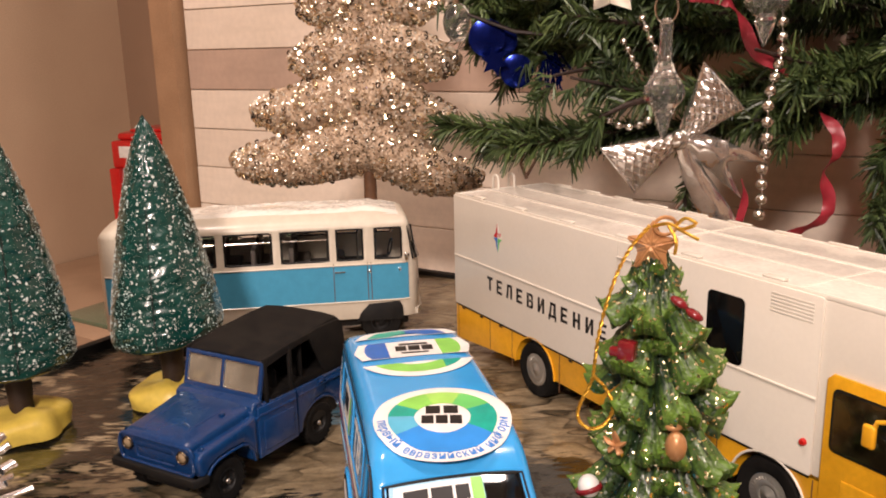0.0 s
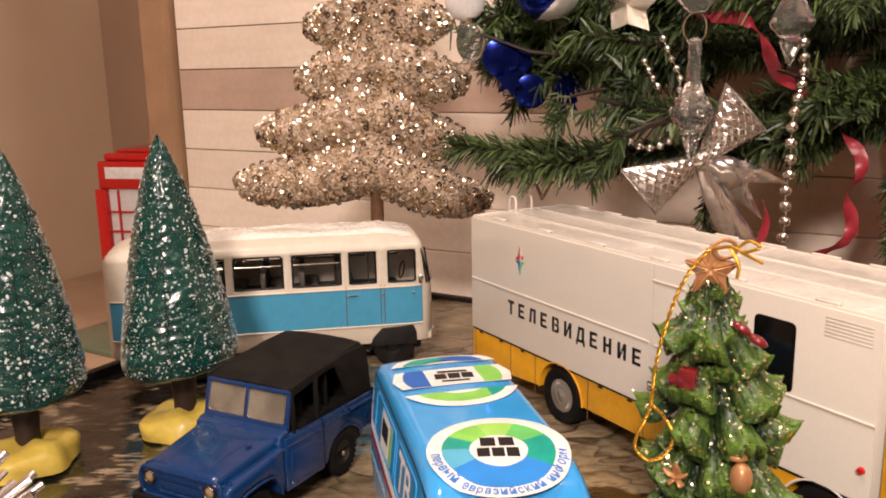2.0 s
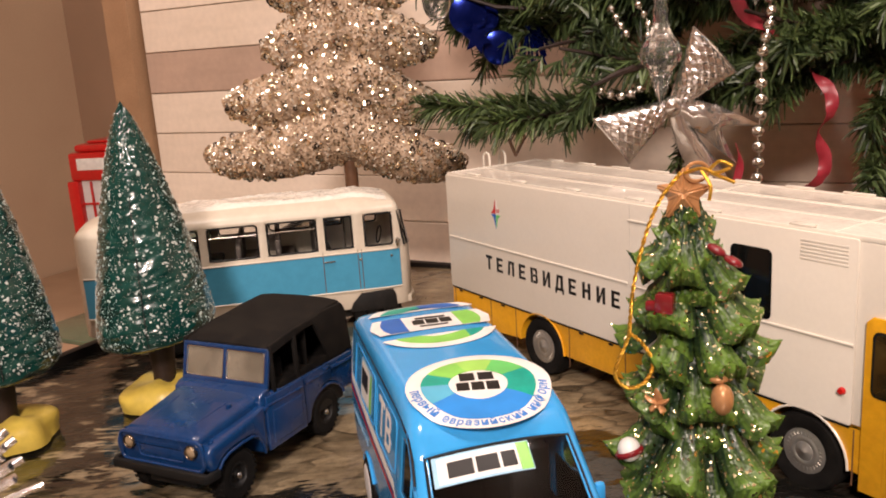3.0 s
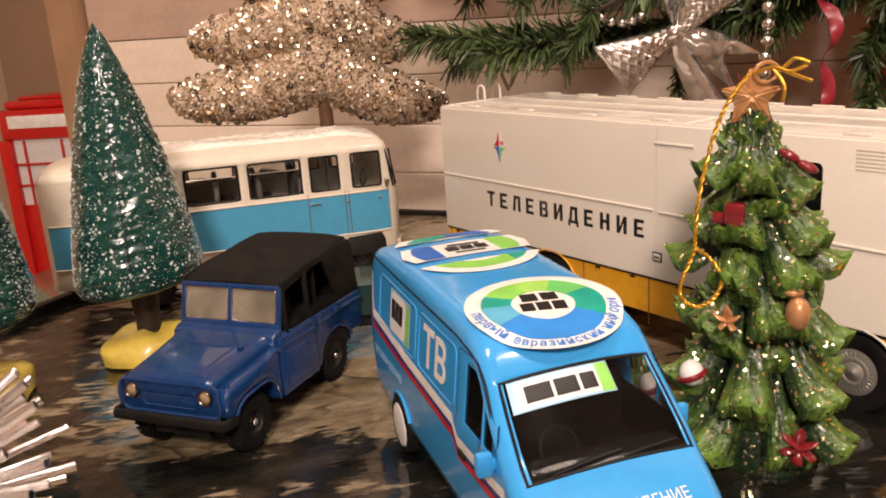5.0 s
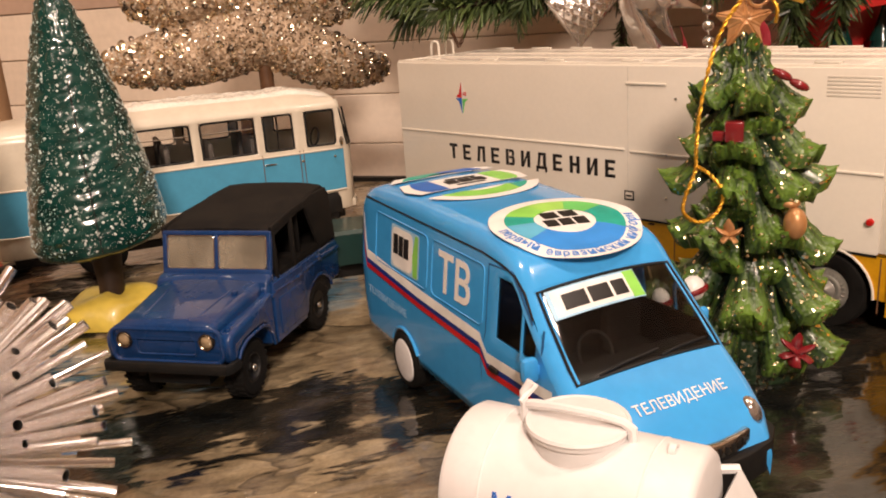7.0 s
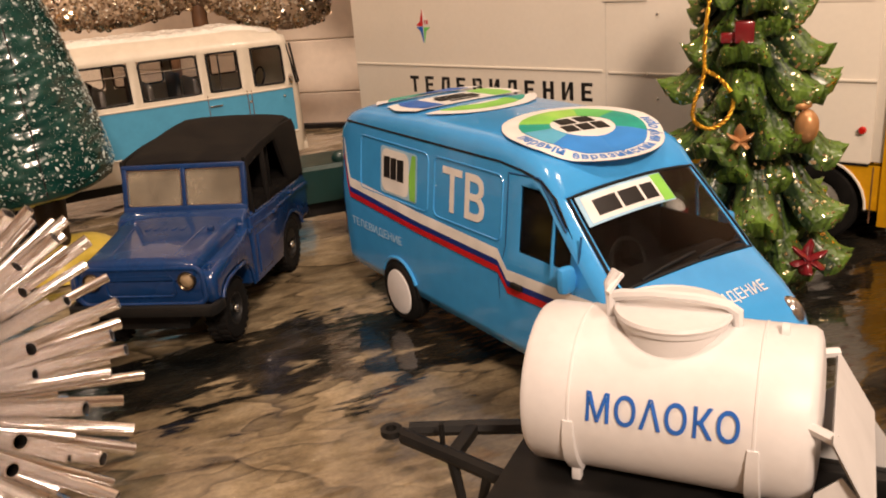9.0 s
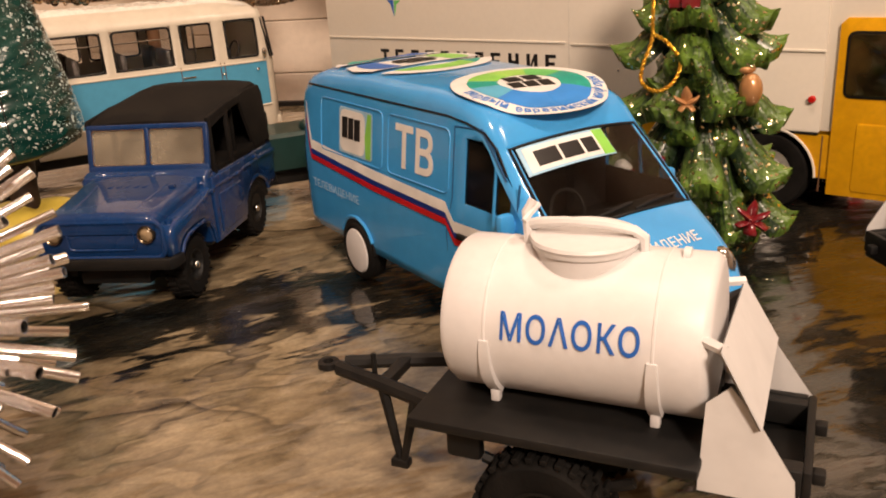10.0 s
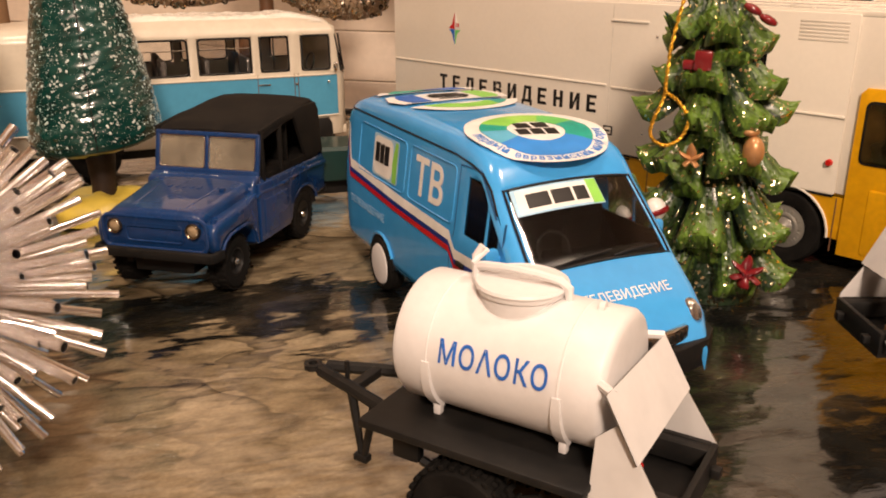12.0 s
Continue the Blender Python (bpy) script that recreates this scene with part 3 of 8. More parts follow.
def tv_trailer():
    L, W, TOP = 285.0, 58.0, 86.0
    t = thing("tv_trailer", pose(0.0042, 0.4335, 0.0025, 0, 0, -61.0),
              "model television van trailer, cream above and yellow below, with black lettering", "toy vehicle")
    arches = [(73, 12, 15.5), (206, 12, 15.5)]
    bm = prism(bmesh.new(), arch_outline(0, L, 7, 27, arches), "y", 0.0, W, 0.5)
    part("lower_body", bm, M["yellow_paint"], t, "yellow painted lower body with wheel arches")
    bm = prism(bmesh.new(), [(0, 0.3), (L, 0.3), (L, W - 0.3), (0, W - 0.3)], "z", 27, TOP - 1.5, 0.6)
    part("upper_body", bm, M["cream_paint"], t)
    bm = prism(bmesh.new(), rounded(222, 58.2, 0.8, 3, 111, 56.0), "y", -0.55, 0.28, 0.25)
    part("side_panel", bm, M["cream_paint"], t, "cream painted flat side panel")
    # dark joint under the panel
    bm = box(bmesh.new(), 0.5, 221.5, -0.35, 0.1, 26.1, 26.8)
    part("joint", bm, M["black"], t)
    # raised strips
    for x0, x1, z in ((0.5, 128.3, 53.4), (129, 146, 78.4), (131, 222, 52.8)):
        bm = box(bmesh.new(), x0, x1, -1.05, -0.45, z - 0.4, z + 0.4, 0.15)
        part("moulding", bm, M["cream_paint"], t)
    bm = box(bmesh.new(), 129.6, 130.1, -0.62, -0.5, 28, 84.5)
    part("panel_joint", bm, M["grey_paint"], t)
    # louvres
    for k in range(6):
        bm = box(bmesh.new(), 203, 219, -0.66, -0.5, 76.2 + k * 1.15, 76.9 + k * 1.15, 0.06)
        part("louvre", bm, M["cream_paint"], t)
    # window
    bm = prism(bmesh.new(), rounded(16.2, 23.6, 2.0, 4, 185, 65.5), "y", -0.85, 0.2, 0.15)
    part("window", bm, M["dark_glass"], t, "black rounded window")
    # lamp, plate, bolts
    bm = lathe(bmesh.new(), [(0, -1.5), (0.9, -1.4), (1.2, -0.9), (1.2, 0.2)], 16, "y", (219, -0.4, 37.6))
    part("side_lamp", bm, M["red"], t, "small red side lamp")
    bm = box(bmesh.new(), 128.2, 132.6, -0.8, -0.5, 33.6, 37.4, 0.2)
    plate = part("badge", bm, M["ink_black"], t, "small framed badge")
    bm = box(bmesh.new(), 128.8, 132.0, -0.95, -0.75, 34.2, 36.8, 0.1)
    part("badge_face", bm, M["cream_paint"], plate)
    bm = box(bmesh.new(), 129.2, 131.6, -1.02, -0.92, 35.1, 35.8)
    part("mark", bm, M["ink_black"], plate)
    for x, z in ((150, 73.5), (146.5, 36.2), (146.5, 52.6), (150.5, 44)):
        bm = ball(bmesh.new(), (x, -0.6, z), 0.55, 2)
        part("bolt", bm, M["chrome"], t)
    # hinges and joints of the lower flaps
    for x in (8, 26, 44, 100, 118, 140, 158, 176):
        bm = box(bmesh.new(), x - 1.2, x + 1.2, -0.5, 0.1, 25.0, 25.7, 0.1)
        part("hinge", bm, M["black"], t)
    for x in (2.5, 34, 54, 92, 126, 150, 184, 223):
        bm = box(bmesh.new(), x - 0.2, x + 0.2, -0.12, 0.1, 7.5, 26)
        part("flap_joint", bm, M["stem_wood"], t)
    # lettering and sign
    for k, ch in enumerate("ТЕЛЕВИДЕНИЕ"):
        x0 = 32.6 + k * 8.66
        bm = bmesh.new()
        for poly in STENCIL[ch]:
            prism(bm, [(x0 + a, 41.7 + b) for a, b in poly], "y", -0.63, -0.5)
        part("letter", bm, M["ink_black"], t, "black stencilled capital letter", smooth=False)
    cx, cz = 42.3, 69.8
    for poly, mt in (([(0, 0), (0, 7), (-1.6, 2.0), (-3.6, 0.35)], "ink_red"), ([(0, 0), (-3.6, -0.35), (-1.6, -1.8), (0, -7)], "ink_blue"),
                     ([(0.4, -0.4), (0.4, -7), (1.7, -2.0), (4.0, -0.4)], "ink_leaf"), ([(0.4, 0.35), (4.0, 0.35), (1.7, 2.0), (0.4, 7)], "ink_white"),
                     ([(0.9, 0.9), (1.5, 0.9), (1.5, 2.6), (0.9, 2.6)], "ink_red"), ([(2.0, 0.9), (2.8, 0.9), (2.8, 2.6), (2.0, 2.6)], "ink_red")):
        bm = prism(bmesh.new(), [(cx + a, cz + b) for a, b in poly], "y", -0.68 - (0.06 if len(poly) == 4 and poly[0][1] == 0.9 else 0), -0.5)
        part("sign_piece", bm, M[mt], t)
    # wheels
    for x in (73, 206):
        for y, o in ((4.5, -1), (W - 4.5, 1)):
            wh = wheel(t, (x, y, 12.2), 13.4, 9, 7.6, M["satin"], axis="y", out=o)
            bm = lathe(bmesh.new(), [(0, o * 4.5), (0.7, o * 4.45), (0.9, o * 4.1), (3.0, o * 4.0), (3.3, o * 3.75), (3.6, o * 4.0), (5.0, o * 3.8), (5.3, o * 3.5), (6.9, o * 3.9), (7.4, o * 3.5), (7.4, o * 2)], 40, "y", (x, y, 12.2))
            cap = part("hub_cap", bm, M["satin"], wh, "satin silver hub cap with pressed rings", sharp=60)
            bm = bmesh.new()
            for k in range(28):
                box(bm, 5.4, 6.7, -0.12, 0.12, -0.16, 0.16, 0.0, 1, Matrix.Translation((x, y + o * 3.8, 12.2)) @ Matrix.Rotation(2 * math.pi * k / 28, 4, "Y"))
            part("pressed_rib", bm, M["satin"], cap)
        pts = [(x + 15.6 * math.cos(math.pi * a / 16), -0.2, 12 + 15.6 * math.sin(math.pi * a / 16)) for a in range(17)]
        part("arch_trim", tube(bmesh.new(), pts, 0.45, 6), M["yellow_paint" if x < 100 else "cream_paint"], t)
        bm = box(bmesh.new(), x - 15, x + 15, 12, W - 12, 7.2, 26)
        part("wheel_well", bm, M["black"], t)
    # cab door
    bm = prism(bmesh.new(), [(225.5, 7), (285, 7), (285, 63), (227.5, 63), (225.5, 61)], "y", -0.9, 0.25, 0.4)
    door = part("cab_door", bm, M["yellow_paint"], t, "yellow cab side with a dark window")
    bm = prism(bmesh.new(), rounded(34, 20.4, 2.2, 4, 245.0, 48.9), "y", -1.2, -0.8, 0.12)
    part("seal", bm, M["black"], door)
    bm = prism(bmesh.new(), rounded(32.4, 19, 1.8, 4, 245.0, 48.9), "y", -1.35, -1.1, 0.1)
    part("pane", bm, M["cab_pane"], door, "dark amber tinted pane")
    bm = prism(bmesh.new(), rounded(30, 22, 0.8, 2, 248, 20), "y", -1.2, -0.85, 0.2)
    part("pressed_panel", bm, M["yellow_paint"], door)
    bm = tube(bmesh.new(), [(257, -0.5, 57), (254, -4.5, 57.2), (249, -6.6, 57.4), (246.4, -7.0, 56.6), (245.6, -7.2, 54.0)], 0.7, 8)
    box(bm, 242.6, 246.6, -8.4, -6.4, 48.2, 55.2, 0.9, 3)
    part("mirror", bm, M["yellow_paint"], t, "orange yellow wing mirror")
    # roof
    bm = box(bmesh.new(), 1.2, L - 1.2, 1.4, W - 1.4, TOP - 1.6, TOP - 0.35, 0.1)
    part("roof_sheet", bm, M["roof"], t, "shiny translucent roof sheet")
    for y in (0.9, 20, 38, W - 0.9):
        bm = box(bmesh.new(), 0.2, L, y - 0.55, y + 0.55, TOP - 1.6, TOP + 0.05, 0.2)
        part("roof_rib", bm, M["cream_paint"], t)
    for x in (0.8, 140, 212, L - 0.8):
        bm = box(bmesh.new(), x - 0.6, x + 0.6, 1, W - 1, TOP - 1.6, TOP - 0.1, 0.1)
        part("roof_crossbar", bm, M["cream_paint"], t)
    for k in range(11):
        x = 12 + k * 24
        bm = box(bmesh.new(), x, x + 12, W - 1.6, W - 0.4, TOP + 0.1, TOP + 0.9, 0.2)
        part("roof_bracket", bm, M["cream_paint"], t)
    for k in range(6):
        bm = box(bmesh.new(), 18 + k * 36, 26 + k * 36, 0.6, 3.4, TOP + 0.1, TOP + 0.9, 0.15)
        part("roof_bracket", bm, M["cream_paint"], t)
    for y in (26, 36):
        pts = [(2.0, y, TOP - 1), (2.0, y, TOP + 4.5), (1.2, y, TOP + 6.2), (-0.6, y, TOP + 6.8), (-2.6, y, TOP + 6.2), (-3.4, y, TOP + 4.5), (-3.4, y, TOP - 14), (0.3, y, TOP - 15)]
        part("ladder_rail", tube(bmesh.new(), pts, 0.62, 8), M["cream_paint"], t)
    for k in range(2):
        bm = tube(bmesh.new(), [(-3.4, 26, TOP - 4 - 6 * k), (-3.4, 36, TOP - 4 - 6 * k)], 0.5, 8)
        part("ladder_rung", bm, M["cream_paint"], t)
    return t


M["cab_pane"] = material("amber_dark_pane", (0.060, 0.034, 0.010), 0.12, col2=(0.012, 0.008, 0.004), scale=26, mix=(0.46, 0.54), coat=0.5)
M["roof"] = material("translucent_roof_sheet", (0.72, 0.67, 0.59), 0.22, col2=(0.64, 0.59, 0.52), coat=0.3, scale=90, roughvar=0.06)
tv_trailer()


# ---------- television minivan ----------
def interp(x, table):
    for (a, u), (b, v) in zip(table, table[1:]):
        if x <= b:
            return u + (v - u) * max(0, (x - a)) / (b - a)
    return table[-1][1]


def van_half(y, z):
    """Half the van's width at a length and a height."""
    w = interp(z, [(8, 25.2), (14, 26), (33, 26), (55, 23.4), (62, 22)])
    nose = interp(y, [(-9, 0.72), (-6, 0.82), (0, 0.92), (10, 0.985), (22, 1.0), (126, 1.0), (131, 0.97)])
    return w * nose


def van_top(y):
    return interp(y, [(-9, 16.5), (-7.5, 19.0), (-4, 25.2), (2, 29.2), (11, 34.6), (28, 50.6), (30, 53.4), (33, 56.4), (38, 58.6), (44, 59.9), (56, 60.9), (90, 61.2), (118, 60.4), (127, 58.2), (131, 54.5)])


def van():
    t = thing("minivan", pose(0.0075, 0.1763, 0.0010, 0, 0, 10.95),
              "glossy sky blue toy television minivan with tricolour stripe and stickers", "toy vehicle")
    ys = [-9, -7.5, -4, 2, 6, 11, 16, 22, 23.5, 27, 28, 28.6, 31, 33.5, 36, 40, 44, 48, 56, 66, 78, 90, 104, 118, 124, 127, 129.5, 131]
    rings = []
    for y in ys:
        T = van_top(y)
        r = min(5.0, (T - 12) * 0.35)
        zs = [10.0, 12.5, 20, 31, 35.6, 51.0]
        cap = T - r
        lev = []
        for k, z in enumerate(zs):
            lev.append(min(z, cap - (len(zs) - k) * 0.15))
        low = interp(y, [(-9, 13.5), (2, 12.5), (12, 9.8), (131, 9.5)])
        half = [(0, low), (van_half(y, low) - 2.0, low)]
        half += [(van_half(y, z), z) for z in lev]
        wtop = van_half(y, cap)
        for a in (0, 30, 60, 90):
            half.append((wtop - r * 0.9 * (1 - math.cos(radians(a))), cap + r * math.sin(radians(a)) * 0.86))
        half.append((wtop * 0.45, T - r * 0.05))
        half.append((0, T))
        ring = [(x, y, z) for x, z in half] + [(-x, y, z) for x, z in half[-2:0:-1]]
        rings.append(ring)
    n = len(rings[0])
    def is_open(i, j):
        y0, y1 = ys[i], ys[i + 1]
        if y0 >= 11 and y1 <= 28 and (11 <= j <= 14 - 0 - 1 + 1):
            return j in (11, 12, 13, 14)
        side = j if j < 13 else n - 1 - j
        if side == 6 and ((y0 >= 22 and y1 <= 28.0) or (y0 >= 28.6 and y1 <= 40)):
            return True
        return False
    bm = shell(rings, is_open)
    body = part("body", bm, M["sky_paint"], t, "glossy sky blue body", sharp=30)
    thicken(body, 0.8, -1)
    # inside
    bm = box(bmesh.new(), -21, 21, 44, 120, 12, 52, 2)
    box(bm, -22, 22, 8, 44, 12, 26, 1)
    part("interior", bm, M["interior"], t, "black interior")
    for s in (-1, 1):
        part("door_lining", box(bmesh.new(), s * 24.2 - 0.5, s * 24.2 + 0.5, 17, 44, 14, 36.4, 0.3), M["interior"], t)
    for x in (-11, 11):
        bm = box(bmesh.new(), x - 7, x + 7, 34, 38, 26, 44, 2)
        box(bm, x - 7, x + 7, 24, 38, 25, 29, 2)
        part("seat", bm, M["interior"], t)
    bm = prism(bmesh.new(), [(8, 26), (17, 26), (20, 33.5), (11, 34.0)], "x", -21.5, 21.5, 0.6)
    part("dashboard", bm, M["black"], t, "black dashboard")
    pts = [(-10 + 4.6 * math.cos(a), 21 + 1.8 * math.sin(a), 35 + 4.2 * math.sin(a)) for a in (2 * math.pi * k / 20 for k in range(20))]
    part("steering_wheel", tube(bmesh.new(), pts, 0.5, 6, closed=True), M["black"], t)
    # windscreen
    def screen(u, v, lift=0.0):
        y = 11 + 17 * v
        z = van_top(y)
        w = van_half(y, z - 4) - 4.2
        return (u * w, y - lift * 0.68, z - 0.25 - 0.9 * u * u + lift * 0.73)
    bm = bmesh.new()
    g = [[bm.verts.new(screen(-1.06 + 2.12 * i / 12, -0.02 + 1.04 * j / 6, 0.0)) for i in range(13)] for j in range(7)]
    for a, b in zip(g, g[1:]):
        for i in range(12):
            bm.faces.new((a[i], a[i + 1], b[i + 1], b[i]))
    ws = part("windscreen", bm, M["smoke"], t, "tinted windscreen")
    ws.visible_shadow = False
    thicken(ws, 0.4)
    # frame of black rubber round it
    line = [screen(-1.03 + 2.06 * i / 14, 0, 0.25) for i in range(15)] + [screen(1.03, k / 6, 0.25) for k in range(1, 7)] + \
           [screen(1.03 - 2.06 * i / 14, 1, 0.25) for i in range(1, 15)] + [screen(-1.03, 1 - k / 6, 0.25) for k in range(1, 6)]
    part("seal", tube(bmesh.new(), line, 0.42, 6, closed=True), M["black"], t)
    for s in (-0.45, 0.35):
        part("wiper", tube(bmesh.new(), [screen(s - 0.3, 0.02, 0.8), screen(s, 0.05, 0.9), screen(s + 0.5, 0.09, 0.8)], 0.35, 6), M["black"], t)
    # screen sticker with plain bars
    def patch(name, u0, u1, v0, v1, lift, mat, parent, nu=8):
        b = bmesh.new()
        g = [[b.verts.new(screen(u0 + (u1 - u0) * i / nu, v0 + (v1 - v0) * j / 3, lift)) for i in range(nu + 1)] for j in range(4)]
        for p, q in zip(g, g[1:]):
            for i in range(nu):
                b.faces.new((p[i], p[i + 1], q[i + 1], q[i]))
        o = part(name, b, mat, parent)
        return thicken(o, 0.1)
    st = patch("screen_sticker", -0.96, 0.34, 0.66, 0.98, 0.45, M["ink_pale"], t)
    st["label"] = "white, green and pale blue paper sticker"
    patch("sticker_field", -0.90, 0.16, 0.685, 0.955, 0.55, M["ink_white"], st)
    patch("sticker_edge", 0.14, 0.33, 0.67, 0.97, 0.55, M["ink_green"], st)
    for u0, u1 in ((-0.78, -0.46), (-0.42, -0.14), (-0.10, 0.10)):
        patch("bar", u0, u1, 0.73, 0.90, 0.65, M["ink_black"], st, 3)
    # side window glass and divider; near pane painted black for the cabin's shade
    for s in (-1, 1):
        bm = bmesh.new()
        q = [(22.0, 36), (40, 36), (40, 50.6), (28, 49.5), (22.5, 43)]
        vs = [bm.verts.new((s * (van_half(y, z) - 0.5), y, z)) for y, z in q]
        bm.faces.new(vs)
        o = part("side_window", bm, M["dark_glass" if s < 0 else "glass"], t, "door window, the near one blackened for the dark cabin")
        o.visible_shadow = False
    # door joints, panels
    def side_pt(y, z, lift):
        return (-(van_half(y, z) + lift), y, z)
    def strip(name, pts, width, lift, mat, parent=t, depth=0.12):
        """A band along the van's left flank through (y, z) points, width measured upwards."""
        b = bmesh.new()
        dense = []
        for (ya, za), (yb, zb) in zip(pts, pts[1:]):
            for k in range(6):
                dense.append((ya + (yb - ya) * k / 6, za + (zb - za) * k / 6))
        dense.append(pts[-1])
        lo = [b.verts.new(side_pt(y, z, lift)) for y, z in dense]
        hi = [b.verts.new(side_pt(y, z + width, lift)) for y, z in dense]
        for i in range(len(dense) - 1):
            b.faces.new((lo[i], lo[i + 1], hi[i + 1], hi[i]))
        o = part(name, b, mat, parent)
        return thicken(o, depth)
    base = [(128.5, 43.5), (124.0, 32.0), (84, 29.6), (47.5, 28.6), (44.0, 24.4), (15, 25.4)]
    strip("stripe", base, 1.7, 0.12, M["ink_red"])["label"] = "red stripe"
    strip("stripe", [(y, z + 1.75) for y, z in base], 1.5, 0.12, M["ink_navy"])["label"] = "dark blue stripe"
    strip("stripe", [(y, z + 3.3) for y, z in base], 2.7, 0.12, M["ink_white"])["label"] = "white stripe"
    def flank(name, poly, lift, mat, parent=t):
        b = bmesh.new()
        b.faces.new([b.verts.new(side_pt(y, z, lift)) for y, z in poly])
        bmesh.ops.subdivide_edges(b, edges=b.edges[:], cuts=2, use_grid_fill=True)
        o = part(name, b, mat, parent)
        return thicken(o, 0.12)
    # pressed panels and joints on the flank
    for y0, y1, z0, z1 in ((79, 117, 36.5, 52), (46.5, 76, 36.5, 52)):
        pts = [(p[0], p[1]) for p in rounded(y1 - y0, z1 - z0, 2, 4, (y0 + y1) / 2, (z0 + z1) / 2)]
        part("pressed_panel", tube(bmesh.new(), [side_pt(y, z, 0.0) for y, z in pts], 0.26, 6, closed=True), M["sky_paint"], t)
    for pts in ([(44.6, 53), (44.6, 36), (47.5, 27), (47.5, 11)], [(19.5, 44), (20.5, 30), (20.0, 20), (24, 13)], [(44.6, 53), (34, 53.6), (24, 44)]):
        part("door_joint", tube(bmesh.new(), [side_pt(y, z, -0.12) for y, z in pts], 0.28, 6), M["joint_blue"], t)
    part("gutter", tube(bmesh.new(), [side_pt(y, interp(y, [(20, 40), (30, 52.5), (44, 55.0), (128, 55.0)]), -0.1) for y in (24, 28, 33, 40, 48, 70, 90, 110, 126)], 0.3, 6), M["black"], t)
    bm = box(bmesh.new(), -27.0, -25.9, 38, 42, 26.6, 28, 0.3)
    part("door_handle", bm, M["black"], t)
    st = flank("side_sticker", rounded(20, 13.2, 1, 2, 94.5, 44.2), 0.10, M["ink_pale"])
    st["label"] = "white and green paper sticker"
    flank("sticker_field", rounded(15, 12.0, 2.4, 3, 96.2, 44.2), 0.2, M["ink_white"], st)
    flank("sticker_edge", [(88, 38), (85.2, 38), (85.2, 50.3), (87, 50.3), (88.6, 44)], 0.22, M["ink_green"], st)
    for y0, y1 in ((102.4, 99.0), (98.5, 95.4), (94.9, 91.4)):
        flank("bar", [(y0, 42), (y1, 42.2), (y1, 48.2), (y0, 48)], 0.3, M["ink_black"], st)
    lm = lambda y, z: axes((0, -1, 0), (-(van_half(y, z + 3) - van_half(y, z - 3)) / 6 * -1 * -1, 0, 1), (-1, 0, 0.118), (-(van_half(y, z) + 0.12), y, z))
    lettering("lettering", "ТВ", 18.5, 11.4, M["ink_white"], t, lm(62.6, 44.6), "large white capital letters", 0.02)
    lettering("lettering", "ТЕЛЕВИДЕНИЕ", 30.5, 3.0, M["ink_pale"], t, axes((0, -1, 0), (0, 0, 1), (-1, 0, 0), (-26.12, 109, 24.4)), "small pale capital letters")
    # bonnet lettering
    z0, z1 = van_top(-2), van_top(8)
    lettering("lettering", "ТЕЛЕВИДЕНИЕ", 25, 3.4, M["ink_white"], t, axes((1, 0, 0), (0, 10, z1 - z0), (0, -(z1 - z0), 10), (-1.5, 1.5, van_top(1.5) + 0.05)), "white capital letters on the bonnet")
    # front: bumper, grille, lamps
    bm = bmesh.new()
    pts = [(-25.5, 12), (-25.2, 4), (-22.6, -5), (-17, -9.4), (-8, -11.3), (0, -11.8), (8, -11.3), (17, -9.4), (22.6, -5), (25.2, 4), (25.5, 12)]
    inner = [(x * 0.9, y + 3.2) for x, y in pts[::-1]]
    prism(bm, [(x * (1.15 if x > 0 else 1.0), y + 0.9) for x, y in pts + inner], "z", 11.2, 18.2, 0.6)
    part("bumper", bm, M["black"], t, "black front bumper")
    bm = bmesh.new()
    gp = [(-12.5, -7.2), (-6, -8.6), (0, -9.0), (6, -8.6), (12.5, -7.2)]
    prism(bm, gp + [(x, y + 1.8) for x, y in gp[::-1]], "z", 18.4, 22.2, 0.4)
    grille = part("grille", bm, M["chrome"], t, "chrome radiator grille")
    for k in range(9):
        x = -9.6 + k * 2.4
        bm = box(bmesh.new(), x - 0.42, x + 0.42, -9.25 + abs(x) * abs(x) * 0.0110, -8.3 + abs(x) * 0.07, 19.2, 21.2, 0.1)
        part("slot", bm, M["black"], grille)
    for s in (-1, 1):
        bm = ball(bmesh.new(), (s * 17.6, -2.2, 21.6), 1, 3, (3.5, 3.4, 4.9))
        lamp = part("headlight", bm, M["chrome"], t, "clear headlight")
        bm = ball(bmesh.new(), (s * 17.7, -2.7, 21.7), 1, 3, (3.2, 3.2, 4.5))
        part("lens", bm, M["crystal"], lamp)
        # mirrors
        bm = box(bmesh.new(), s * 25.6, s * 29.0, 19.6, 22.0, 33.4, 38.8, 1.0) if s > 0 else box(bmesh.new(), -30.2, -26, 19.2, 22.0, 32.2, 38.2, 1.2)
        box(bm, min(s * 24, s * 28), max(s * 24, s * 28), 20, 22, 33.5, 36.0, 0.5)
        part("mirror", bm, M["sky_paint"], t, "sky blue wing mirror")
